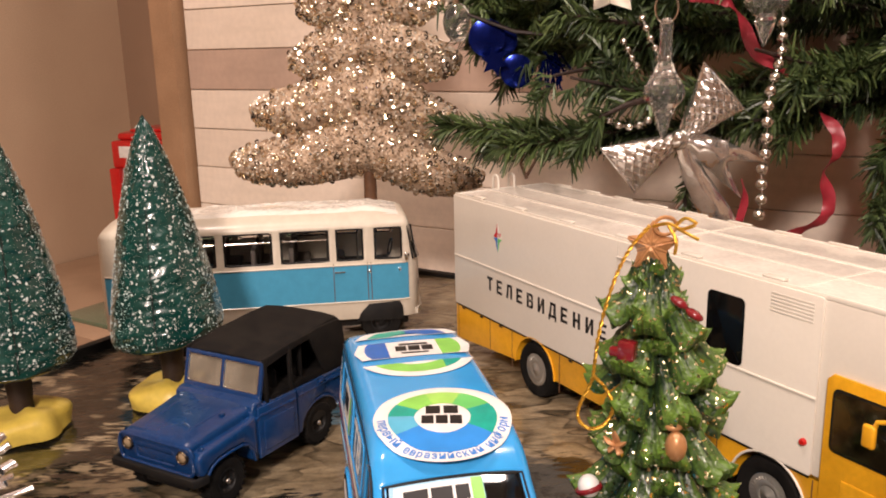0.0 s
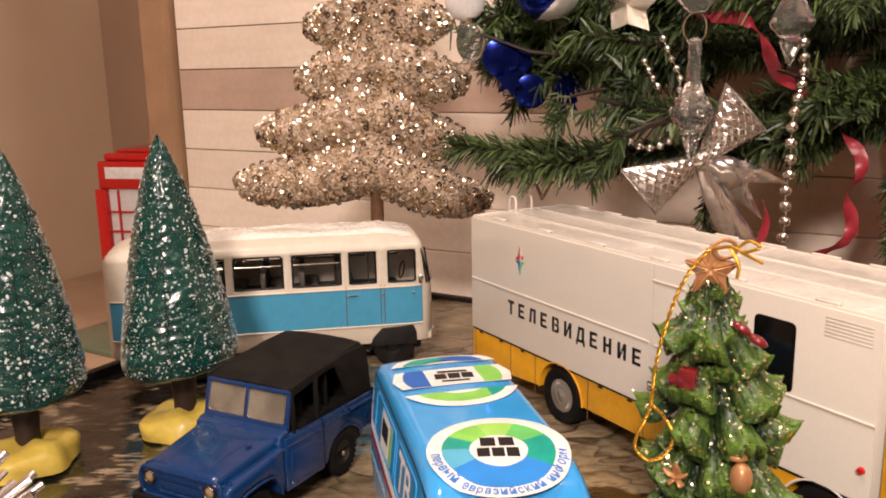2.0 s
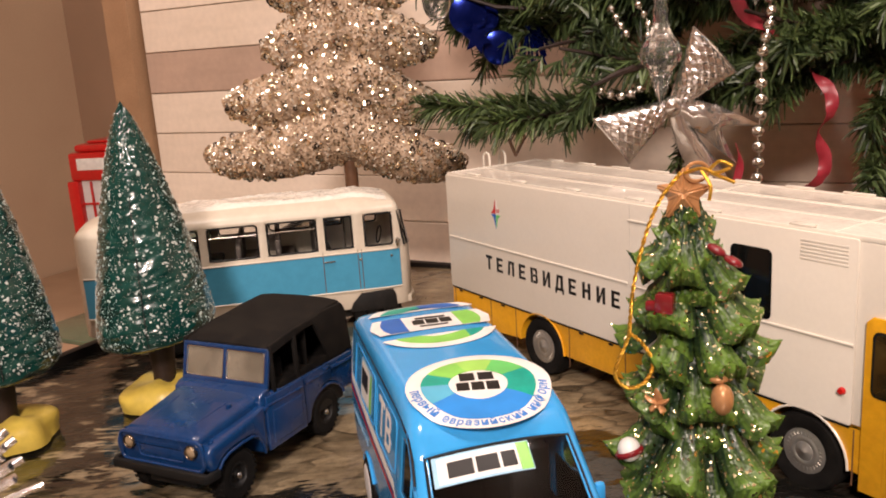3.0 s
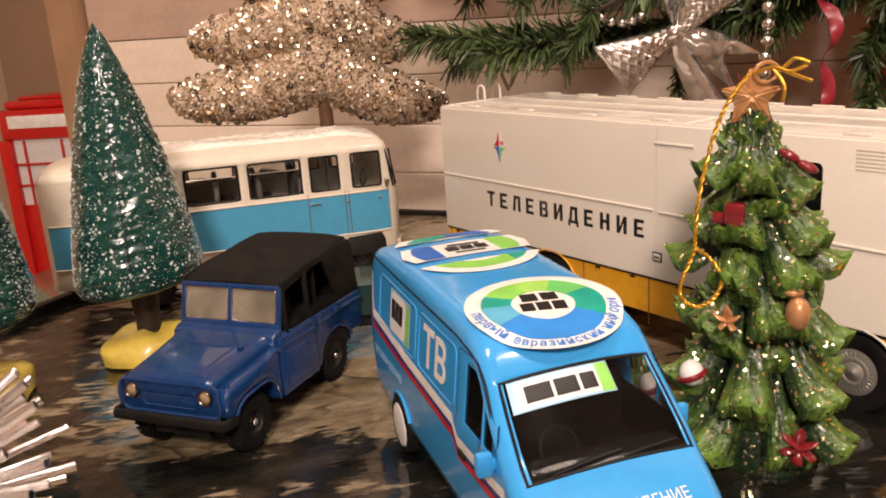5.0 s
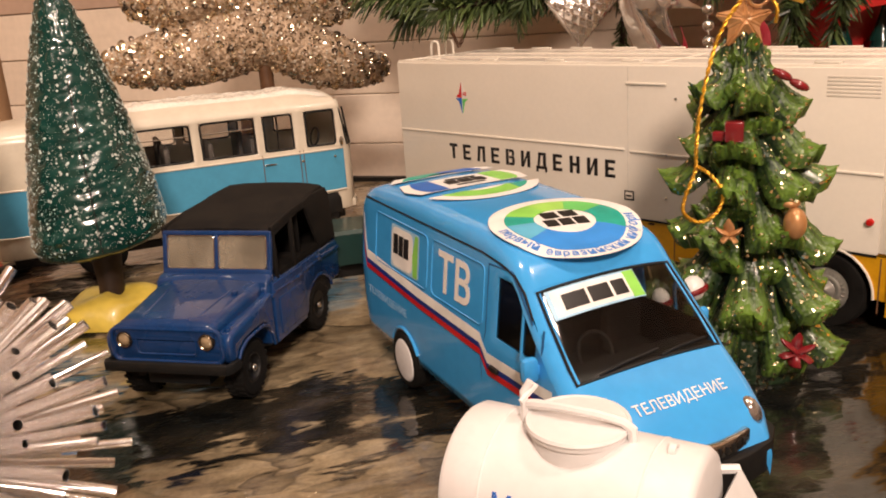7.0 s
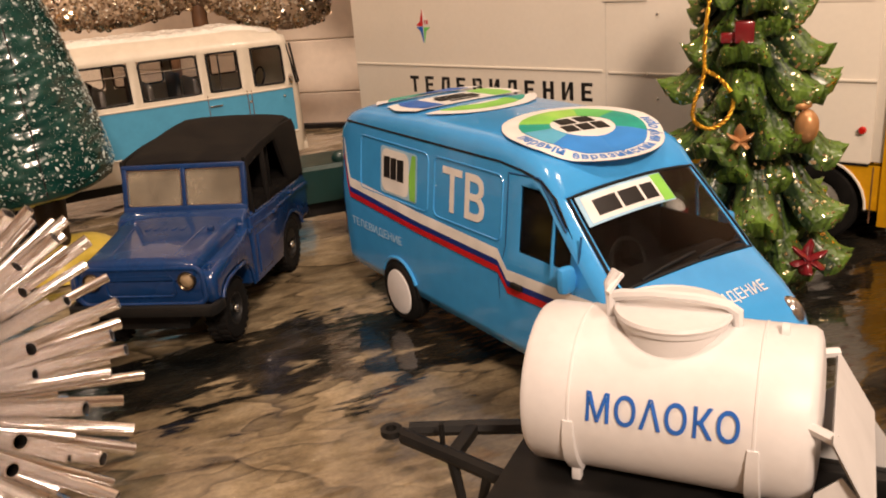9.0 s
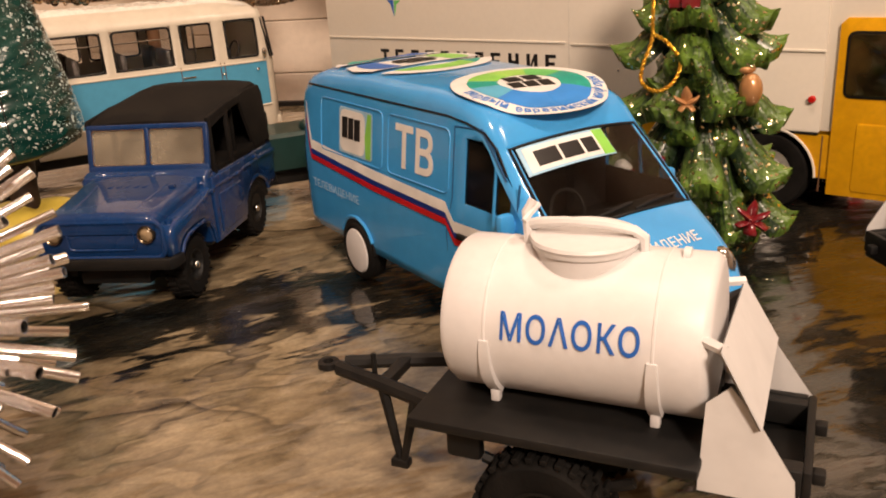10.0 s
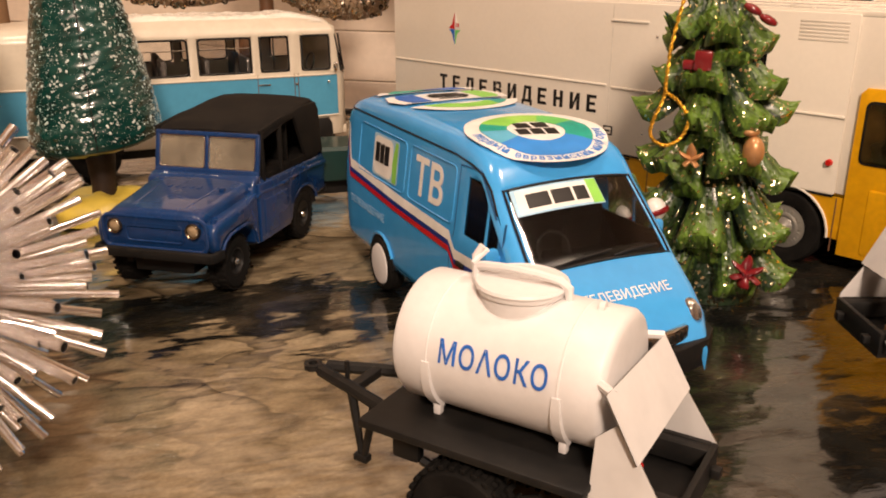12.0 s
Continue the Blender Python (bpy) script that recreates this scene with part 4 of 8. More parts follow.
    # wheels
    for x, o in ((-24.0, -1), (24.0, 1)):
        for y in (97, 24.5):
            wh = wheel(t, (x, y, 8.6), 9.1, 6, 6.5, M["white"], axis="x", out=o, dish=1.0)
            bm = lathe(bmesh.new(), [(0, o * 3.25), (5.6, o * 3.2), (6.5, o * 3.0), (6.9, o * 2.5), (6.9, o * 1.0)], 30, "x", (x, y, 8.6))
            part("hub_cap", bm, M["white"], wh)
            pts = [(math.copysign(26.05, x), y + 10.3 * math.cos(math.pi * a / 14), 8.6 + 10.3 * math.sin(math.pi * a / 14)) for a in range(2, 13)]
            part("wheel_arch", tube(bmesh.new(), pts, 0.6, 6), M["sky_paint"], t)
            bm = prism(bmesh.new(), [(y + 9.9 * math.cos(math.pi * a / 14), 9.2 + 9.0 * math.sin(math.pi * a / 14)) for a in range(15)], "x", math.copysign(26.12, x), math.copysign(14, x))
            part("wheel_well", bm, M["black"], t)
    # roof stickers: rings of coloured sectors on white discs
    def roof_disc(name, cx, cy, rx, ry, sectors, parent, white, lift=0.25):
        def pt(r, a, h):
            x, y = cx + rx * r * math.cos(a), cy + ry * r * math.sin(a)
            return (x, y, sheet_z(x, y) + h)
        b = bmesh.new()
        rings = [[b.verts.new(pt(r, 2 * math.pi * k / 48, lift)) for k in range(48)] for r in (1.0, 0.95, 0.9, 0.85, 0.8, 0.7, 0.6, 0.5, 0.4, 0.3, 0.2, 0.1)]
        for p, q in zip(rings, rings[1:]):
            for k in range(48):
                b.faces.new((p[k], p[(k + 1) % 48], q[(k + 1) % 48], q[k]))
        b.faces.new(rings[-1])
        d = part(name, b, M["ink_white"], parent, "round white sticker with a coloured ring and dark bars")
        thicken(d, 0.25)
        for a0, a1, r0, r1, mt in sectors:
            b = bmesh.new()
            k = max(3, int((a1 - a0) / 6))
            lines = [[b.verts.new(pt(r0 + (r1 - r0) * s / 5, radians(a0 + (a1 - a0) * i / k), lift + 0.24)) for i in range(k + 1)] for s in range(6)]
            for i_, o_ in zip(lines, lines[1:]):
                for i in range(k):
                    b.faces.new((o_[i], o_[i + 1], i_[i + 1], i_[i]))
            thicken(part("sector", b, M[mt], d), 0.1)
        return d, pt
    def sheet_z(x, y):
        return max(roof_z(x, y), 55.8 + (y - 29) * 0.15 - 0.6 * (abs(x + 1.5) / 20) ** 2)
    def roof_z(x, y):
        T = van_top(y)
        w = van_half(y, T - 5)
        return T - 0.30 * (abs(x) / w) ** 1 - 3.0 * max(0, abs(x) / w - 0.72) ** 1.5
    secs = [(100, 140, .405, .79, "ink_green"), (60, 100, .405, .79, "ink_lime"), (20, 60, .405, .79, "ink_leaf"), (-38, 20, .405, .79, "ink_teal"),
            (262, 322, .405, .79, "ink_azure"), (205, 262, .405, .79, "ink_azure"), (168, 205, .405, .79, "ink_sky"), (140, 168, .405, .79, "ink_teal")]
    d, pt = roof_disc("roof_sticker", -1.5, 44.6, 19.6, 18.0, secs, t, True)
    def bars(d, cx, cy, rows, turn=0.0, lift=0.5):
        c, s_ = math.cos(radians(turn)), math.sin(radians(turn))
        for x0, x1, y0, y1 in rows:
            b = bmesh.new()
            b.faces.new([b.verts.new((cx + x * c - y * s_, cy + x * s_ + y * c, max(roof_z(cx + x * c - y * s_, cy + x * s_ + y * c), 55.8 + (cy + x * s_ + y * c - 29) * 0.15 if cy < 60 else 0) + lift)) for x, y in ((x0, y0), (x1, y0), (x1, y1), (x0, y1))])
            thicken(part("bar", b, M["ink_black"], d), 0.1)
    bars(d, -1.5, 45.4, [(-4.6, -0.5, 0.7, 5.0), (0.5, 4.6, 0.7, 5.0), (-5.8, -2.4, -4.2, -0.4), (-1.8, 1.6, -4.2, -0.4), (2.2, 5.6, -4.2, -0.4)], -10)
    words = "первый евразийский информ"
    b = bmesh.new()
    wide = lambda ch: {" ": 1.0, "ы": 2.15, "ф": 2.3, "м": 2.1, "и": 1.75, "й": 1.75}.get(ch, 1.55)
    at = -sum(wide(ch) + 0.38 for ch in words) / 2
    for ch in words:
        at += (wide(ch) + 0.38) / 2
        a = radians(262) + at / (0.885 * 18.6)
        at += (wide(ch) + 0.38) / 2
        if ch == " ":
            continue
        c = letters_mesh(ch, wide(ch), {"р": 3.0, "й": 3.0, "ф": 3.8}.get(ch, 2.4), 0.05, 0.02)
        p = pt(0.885 + {"р": 0.022, "й": -0.022}.get(ch, 0), a, 0)
        tang = Vector((-19.6 * math.sin(a), 18.0 * math.cos(a), 0))
        merge(b, c, axes(tang, (-tang.y, tang.x, 0), (0, 0, 1), (p[0], p[1], 0)))
    for w in b.verts:
        w.co.z += sheet_z(w.co.x, w.co.y) + 0.42
    part("lettering", b, M["ink_mid"], d, "small blue curved lettering", smooth=False)
    # a second round sticker, cut into three strips that lie between the roof's ribs
    R = 20.0
    def strip_patch(name, u0, u1, lo, hi, cy, lift, mat, parent, nu=20):
        b = bmesh.new()
        g0, g1 = [], []
        for i in range(nu + 1):
            u = u0 + (u1 - u0) * i / nu
            for g, v in ((g0, lo(u)), (g1, hi(u))):
                g.append(b.verts.new((u - 1.5, cy + v, roof_z(u - 1.5, cy + v) + lift)))
        for i in range(nu):
            b.faces.new((g0[i], g0[i + 1], g1[i + 1], g1[i]))
        return thicken(part(name, b, mat, parent), 0.12)
    arc = lambda r: (lambda u: math.sqrt(max(0.0, r * r - u * u)))
    st = strip_patch("strip_sticker", -18.3, 18.3, lambda u: -arc(R)(u), lambda u: -8.0, 93.5, 0.25, M["ink_white"], t)
    st["label"] = "white crescent sticker with a green ring"
    strip_patch("ring_piece", -14.0, 8.0, lambda u: -arc(16.5)(u), lambda u: -max(8.2, arc(10.5)(u)), 93.5, 0.4, M["ink_green"], st)
    strip_patch("ring_piece", 8.0, 14.0, lambda u: -arc(16.5)(u), lambda u: -8.2, 93.5, 0.4, M["ink_teal"], st)
    st = strip_patch("strip_sticker", -20, 20, lambda u: max(-8.0, -arc(R)(u)), lambda u: min(8.0, arc(R)(u)), 99.0, 0.25, M["ink_white"], t)
    st["label"] = "white strip sticker with blue and green ends and dark bars"
    strip_patch("ring_piece", -16.5, -8.6, lambda u: max(-7.8, -arc(16.5)(u)), lambda u: min(7.8, arc(16.5)(u)), 99.0, 0.4, M["ink_blue"], st)
    strip_patch("ring_piece", 9.0, 16.5, lambda u: max(-7.8, -arc(16.5)(u)), lambda u: min(7.8, arc(16.5)(u)), 99.0, 0.4, M["ink_green"], st)
    bars(st, -1.0, 99.0, [(-6.4, -2.6, -2.6, 2.2), (-2.0, 2.0, -2.6, 2.2), (2.6, 6.4, -2.6, 2.2), (-5, 5, 3.4, 5.0), (-4.6, 4.6, -5.4, -4.2)], -4)
    st = strip_patch("strip_sticker", -18.3, 18.3, lambda u: 8.0, lambda u: arc(R)(u), 105.0, 0.25, M["ink_white"], t)
    st["label"] = "white crescent sticker with a blue and teal ring"
    strip_patch("ring_piece", -14.0, 0, lambda u: max(8.2, arc(10.5)(u)), lambda u: arc(16.5)(u), 105.0, 0.4, M["ink_teal"], st)
    strip_patch("ring_piece", 0, 14.0, lambda u: max(8.2, arc(10.5)(u)), lambda u: arc(16.5)(u), 105.0, 0.4, M["ink_blue"], st)
    # the model is narrower on its far side of the stickers' middle line
    shaped = ("body", "interior", "dashboard", "windscreen", "seal", "screen_sticker", "sticker_field", "sticker_edge", "bar", "side_window", "bumper", "grille", "slot",
              "headlight", "lens", "mirror", "wheel", "rim", "hub_cap", "wheel_arch", "wheel_well", "seat", "wiper", "door_lining")
    for ob in t.children_recursive:
        if ob.name.split(".")[0] in shaped and ob.parent.name.split(".")[0] not in ("roof_sticker", "strip_sticker"):
            for w in ob.data.vertices:
                if w.co.x > 0:
                    w.co.x *= 0.81
    return t


M["ink_mid"] = material("mid_blue_vinyl", (0.05, 0.21, 0.60), 0.35, fine=0.03)
M["ink_azure"] = material("azure_vinyl", (0.03, 0.24, 0.68), 0.35, fine=0.03)
M["ink_lime"] = material("lime_vinyl", (0.34, 0.66, 0.12), 0.35, fine=0.03)
M["ink_sky"] = material("sky_vinyl", (0.10, 0.42, 0.62), 0.35, fine=0.03)
van()


# ---------- off-road car ----------
def off_roader():
    t = thing("off_road_car", pose(-0.1069, 0.2770, -0.0005, 0, 0, -29.0),
              "dark blue toy off-road car with black canvas roof", "toy vehicle")
    navy = M["navy_paint"]
    FY, RY, HZ = 14.8, 69.6, 10.2            # axles and hub height
    # tub behind the bonnet, side outline as (y, z)
    poly = [(29.5, 12.4), (29.5, 30.6), (31.5, 32.4), (52, 31.6), (72, 30.8), (91.5, 29.6), (93.6, 27.6), (93.0, 15.0), (90.6, 14.2), (83.6, 14.4)]
    poly += [(RY + 13.2 * math.cos(math.pi * k / 12), 11.6 + 10.2 * math.sin(math.pi * k / 12)) for k in range(1, 12)]
    poly += [(56.0, 11.8)]
    part("body", prism(bmesh.new(), poly, "x", -20.4, 20.4, 1.5, 3), navy, t, "glossy dark blue painted body")
    # wings with open arches, lower than the bonnet
    for s in (-1, 1):
        wing = [(1.3, 18.6), (0.7, 22.0), (0.9, 24.6), (2.6, 26.5), (8, 27.0), (16, 27.6), (24, 28.4), (31.2, 29.4), (31.2, 12.0), (28.8, 12.2), (27.7, 16.8), (25.6, 20.0), (22.5, 21.3),
                (16, 21.5), (10, 21.1), (6.6, 19.8), (4.2, 17.4), (2.6, 17.2)]
        bm = prism(bmesh.new(), wing, "x", s * 11.5, s * 21.1, 1.5, 3)
        w = part("wing", bm, navy, t, "flat-topped front wing over an open wheel arch")
        lip = [(s * 21.2, y, z) for y, z in wing[9:17]]
        part("arch_lip", tube(bmesh.new(), lip, 0.55, 6), navy, w)
        bm = lathe(bmesh.new(), [(1.05, 0.6), (1.05, -0.3), (0.7, -0.7), (0, -0.8)], 14, "z", (s * 18.6, 4.6, 26.6))
        part("indicator", bm, navy, w)
        part("hinge", box(bmesh.new(), s * 20.6 - 0.9, s * 20.6 + 0.9, 30.4, 32.6, 27.2, 28.6, 0.35), navy, t)
    # bonnet: a raised pan with rounded shoulders and a blunt nose
    rings = []
    for y, w, z0, z1 in ((0.4, 15.2, 24.4, 27.0), (0.3, 15.9, 24.2, 28.4), (1.2, 16.3, 24.4, 29.5), (3.4, 16.6, 24.6, 30.1), (12, 17.0, 25.2, 31.0), (22, 17.7, 26.2, 32.1), (28.6, 18.2, 27, 32.9), (30.2, 18.3, 27, 33.0)):
        half = [(0, z0), (w * 0.7, z0), (w, z0 + 0.4), (w, z1 - 2.6), (w * 0.985, z1 - 1.3), (w * 0.93, z1 - 0.45), (w * 0.84, z1 - 0.05), (w * 0.5, z1 + 0.35), (0, z1 + 0.5)]
        rings.append([(x, y, z) for x, z in half] + [(-x, y, z) for x, z in half[-2:0:-1]])
    bonnet = part("bonnet", shell(rings, lambda i, j: False), navy, t, "domed dark blue bonnet", sharp=50)
    for s in (-1, 1):
        part("bonnet_joint", tube(bmesh.new(), [(s * 16.6, 2, 26.0), (s * 17.1, 12, 26.9), (s * 17.8, 22, 27.9), (s * 18.4, 30, 28.9)], 0.3, 6), M["black"], bonnet)
        part("bonnet_crease", tube(bmesh.new(), [(s * 9.2, 4.5, 30.2), (s * 10.0, 14, 31.35), (s * 11.0, 23, 32.35)], 0.38, 6), navy, bonnet)
    for k in range(5):
        part("vent", box(bmesh.new(), -6.6 + k * 2.7, -5.2 + k * 2.7, 20.5, 26.0, 31.6, 32.75, 0.25, m=Matrix.Translation((0, 0, -0.05))), navy, bonnet)
    part("catch", box(bmesh.new(), 12.6, 14.4, 20.0, 22.0, 31.6, 33.2, 0.4), navy, bonnet)
    part("cowl", prism(bmesh.new(), [(29.6, 29), (30.4, 32.6), (32.4, 33.9), (35.8, 34.2), (36.5, 29)], "x", -20.2, 20.2, 1.0, 3), navy, t, "rounded scuttle below the windscreen")
    # front: raised rim round a recessed panel, headlights on its ends
    face = part("front_panel", box(bmesh.new(), -17.5, 17.5, 0.9, 4.0, 17.8, 26.6, 0.8), navy, t)
    part("panel_rim", tube(bmesh.new(), [(a, 0.7, b) for a, b in rounded(36.4, 10.4, 2.6, 5, 0, 22.9)], 0.75, 8, closed=True), navy, face)
    grille = part("grille", prism(bmesh.new(), rounded(19.0, 5.0, 1.2, 4, 0, 23.0), "y", 0.55, 1.2, 0.25), navy, t, "plain radiator panel")
    part("grille_edge", tube(bmesh.new(), [(a, 0.65, b) for a, b in rounded(19.8, 5.8, 1.4, 4, 0, 23.0)], 0.4, 6, closed=True), navy, grille)
    for s in (-1, 1):
        bm = lathe(bmesh.new(), [(2.55, 0.9), (2.6, -0.6), (2.3, -1.1), (1.95, -0.8), (1.9, 0.3), (0, 0.5)], 28, "y", (s * 13.7, 0.6, 24.6))
        lamp = part("headlight", bm, M["lamp_ring"], t, "round headlight in a dark metal ring")
        part("lens", ball(bmesh.new(), (s * 13.7, 0.2, 24.6), 1.95, 3, (1, 0.45, 1)), M["lamp_lens"], lamp, "pale amber lens")
    bm = prism(bmesh.new(), [(-21.9, 4.2), (-21.6, -0.4), (-20.4, -2.3), (20.4, -2.3), (21.6, -0.4), (21.9, 4.2), (20.2, 4.2), (19.8, -0.2), (-19.8, -0.2), (-20.2, 4.2)], "z", 15.0, 18.2, 0.5)
    part("bumper", bm, M["black"], t, "black front bumper")
    part("chassis", box(bmesh.new(), -10.5, 10.5, 4, 90, 8.6, 13.5, 0.6), M["black"], t)
    part("underside", box(bmesh.new(), -19.0, 19.0, 30, 57, 10.6, 12.8, 0.6), M["black"], t)
    # windscreen: a flat frame of square bars with two panes
    foot, lean_y = Vector((0, 35.2, 32.8)), Vector((0, 3.6, 14.9))
    up = lean_y.normalized()
    plane = axes((1, 0, 0), up, Vector((1, 0, 0)).cross(up), foot)
    tall = lean_y.length
    frame_ob = part("windscreen_frame", box(bmesh.new(), -19.9, 19.9, 0, 2.7, -0.9, 0.9, 0.6, 3, plane), navy, t, "dark blue windscreen frame")
    for x0, x1, y0, y1 in ((-19.9, 19.9, tall - 1.7, tall), (-19.9, -18.1, 0.3, tall - 0.3), (18.1, 19.9, 0.3, tall - 0.3), (-0.8, 0.8, 1.0, tall - 0.6)):
        part("frame_bar", box(bmesh.new(), x0, x1, y0, y1, -0.82, 0.82, 0.55, 3, plane), navy, frame_ob)
    for x0, x1 in ((-18.4, -0.5), (0.5, 18.4)):
        bm = prism(bmesh.new(), rounded(x1 - x0, tall - 3.6, 1.2, 4, (x0 + x1) / 2, (tall + 1.0) / 2), "z", -0.15, 0.15, m=plane)
        pane = part("pane", bm, M["pane"], frame_ob, "windscreen pane with a beige sheen in its colour")
        pane.visible_shadow = False
        part("pane_seal", tube(bmesh.new(), [plane @ Vector((a, b, 0.3)) for a, b in rounded(x1 - x0 - 0.6, tall - 4.4, 1.2, 4, (x0 + x1) / 2, (tall + 1.0) / 2)], 0.28, 6, closed=True), M["chrome"], pane)
    # canvas top with side windows left open
    rings = []
    for y, w, z in ((39.0, 19.6, 47.9), (40.4, 20.0, 49.0), (46, 20.2, 50.0), (60, 20.0, 51.6), (74, 19.6, 52.8), (84.5, 19.2, 53.1), (87.4, 19.1, 52.2), (88.8, 19.2, 49.6), (91.6, 20.1, 31.0)):
        half = [(0, z - 1.6), (w - 1.4, z - 3.4), (w, z - 3.4), (w, z - 2.0), (w * 0.985, z - 1.0), (w * 0.93, z - 0.3), (w * 0.6, z + 0.35), (0, z + 0.6)]
        rings.append([(x, y, zz) for x, zz in half] + [(-x, y, zz) for x, zz in half[-2:0:-1]])
    roof = part("canvas_roof", shell(rings, lambda i, j: False), M["canvas"], t, "black brown canvas roof")
    for s in (-1, 1):
        side = [(75.4, 31.0), (91.8, 30.4), (89.2, 48.0), (87.0, 51.0), (72, 51.6), (64.5, 50.6), (67.0, 47.2)]
        part("canvas_side", prism(bmesh.new(), side, "x", s * 18.9, s * 20.25, 0.4), M["canvas"], roof)
        for y0, y1 in ((38.2, 39.8), (52.6, 54.6)):
            part("window_post", box(bmesh.new(), min(s * 19.0, s * 20.3), max(s * 19.0, s * 20.3), y0, y1, 31, 48.8, 0.3), M["canvas"], roof)
        rail = [(38.2, 46.8), (54, 48.0), (68, 48.4), (68, 51.0), (54, 50.6), (38.2, 49.0)]
        part("canvas_rail", prism(bmesh.new(), rail, "x", s * 18.9, s * 20.2, 0.3), M["canvas"], roof)
    # inside
    part("interior", box(bmesh.new(), -20.0, 20.0, 41, 88, 29, 33.2, 0.8), M["interior"], t, "black interior")
    part("partition", box(bmesh.new(), -18.4, 18.4, 62, 63, 30, 50, 0.3), M["interior"], t)
    for s in (-1, 1):
        bm = box(bmesh.new(), s * 9 - 6.5, s * 9 + 6.5, 47.5, 51.5, 26, 41, 2)
        box(bm, s * 9 - 6.5, s * 9 + 6.5, 41, 51, 26, 30, 1.5)
        part("seat", bm, M["interior"], t)
    part("dashboard", box(bmesh.new(), -18.4, 18.4, 36.4, 40, 28, 35, 0.8), M["interior"], t)
    pts = [(-8.5 + 4 * math.cos(a), 41.6 - 1.4 * math.sin(a), 36.4 + 3.8 * math.sin(a)) for a in (2 * math.pi * k / 18 for k in range(18))]
    part("steering_wheel", tube(bmesh.new(), pts, 0.45, 6, closed=True), M["black"], t)
    # doors with raised edges, the front pair a little ajar
    for s in (-1, 1):
        front = [(31.8, 11.4), (31.9, 31.9), (53.4, 31.3), (53.4, 11.6)]
        hinge = Matrix.Translation((s * 20.6, 31.8, 0)) @ Matrix.Rotation(radians(-s * 3.2), 4, "Z") @ Matrix.Translation((-s * 20.6, -31.8, 0))
        door = part("front_door", prism(bmesh.new(), front, "x", s * 20.0, s * 21.3, 0.5, 3, m=hinge), navy, t, "dark blue door standing slightly ajar")
        panel = [(34.2, 13.6), (34.4, 26.0), (51.2, 25.6), (51.2, 13.8)]
        part("door_panel", prism(bmesh.new(), panel, "x", s * 21.1, s * 21.75, 0.45, 3, m=hinge), navy, door)
        part("door_crease", tube(bmesh.new(), [hinge @ Vector(p) for p in ((s * 21.3, 32.4, 28.8), (s * 21.3, 52.8, 28.2))], 0.5, 6), navy, door)
        part("door_handle", box(bmesh.new(), min(s * 21.1, s * 22.2), max(s * 21.1, s * 22.2), 48.4, 51.6, 28.0, 29.0, 0.3, m=hinge), navy, door)
        rear = [(55.0, 11.6), (55.0, 31.0), (73.2, 30.5), (73.2, 23.6), (67.0, 22.6), (61.6, 19.8), (58.4, 15.6), (57.2, 11.8)]
        door = part("rear_door", prism(bmesh.new(), rear, "x", s * 20.1, s * 21.3, 0.5, 3), navy, t, "dark blue rear door")
        part("door_crease", tube(bmesh.new(), [(s * 21.3, 55.6, 28.0), (s * 21.3, 72.8, 27.4)], 0.5, 6), navy, door)
        part("door_handle", box(bmesh.new(), min(s * 21.1, s * 22.2), max(s * 21.1, s * 22.2), 68.6, 71.6, 28.6, 29.6, 0.3), navy, door)
        lip = [(s * 20.6, RY + 13.2 * math.cos(math.pi * k / 12), 11.6 + 10.2 * math.sin(math.pi * k / 12)) for k in range(1, 12)]
        part("arch_lip", tube(bmesh.new(), lip, 0.7, 6), navy, t)
        part("flank_crease", tube(bmesh.new(), [(s * 20.6, 74.4, 27.4), (s * 20.7, 84, 26.8), (s * 20.4, 92.8, 26.0)], 0.75, 6), navy, t)
        part("tail_lamp", box(bmesh.new(), s * 17.0 - 1.5, s * 17.0 + 1.5, 93.0, 94.2, 20, 24, 0.4), M["red"], t)
    part("rear_bumper", box(bmesh.new(), -20.0, 20.0, 92.5, 95.2, 13.0, 16.0, 0.6), M["black"], t)
    for x, o in ((-17.2, -1), (17.2, 1)):
        for y in (FY, RY):
            wh = wheel(t, (x, y, HZ), 9.1, 6.4, 4.8, M["black"], axis="x", out=o, dish=0.35)
            part("hub_cap", ball(bmesh.new(), (x + o * 2.6, y, HZ), 1.25, 2, (0.8, 1, 1)), M["chrome"], wh)
            lugs = bmesh.new()
            for k in range(26):
                for side in (-1, 1):
                    box(lugs, side * 1.7 - 1.3, side * 1.7 + 1.3, -0.6, 0.6, 8.9, 9.35, 0.12, 1,
                        Matrix.Translation((x, y, HZ)) @ Matrix.Rotation(radians(360 * (k + 0.25 * side) / 26), 4, "X"))
            part("tread", lugs, M["rubber"], wh)
            well = [(y + 13.0 * math.cos(math.pi * a / 12), 12.0 + 9.6 * math.sin(math.pi * a / 12)) for a in range(13)]
            part("wheel_well", prism(bmesh.new(), well, "x", o * 10.0, o * (20.0 if y > 40 else 12.0)), M["black"], t)
    return t


M["lamp_ring"] = material("dark_bronze_ring", (0.16, 0.12, 0.08), 0.25, metal=0.9)
M["lamp_lens"] = material("amber_lens", (0.34, 0.25, 0.15), 0.12, col2=(0.14, 0.10, 0.06), scale=300, coat=0.8)
off_roader()


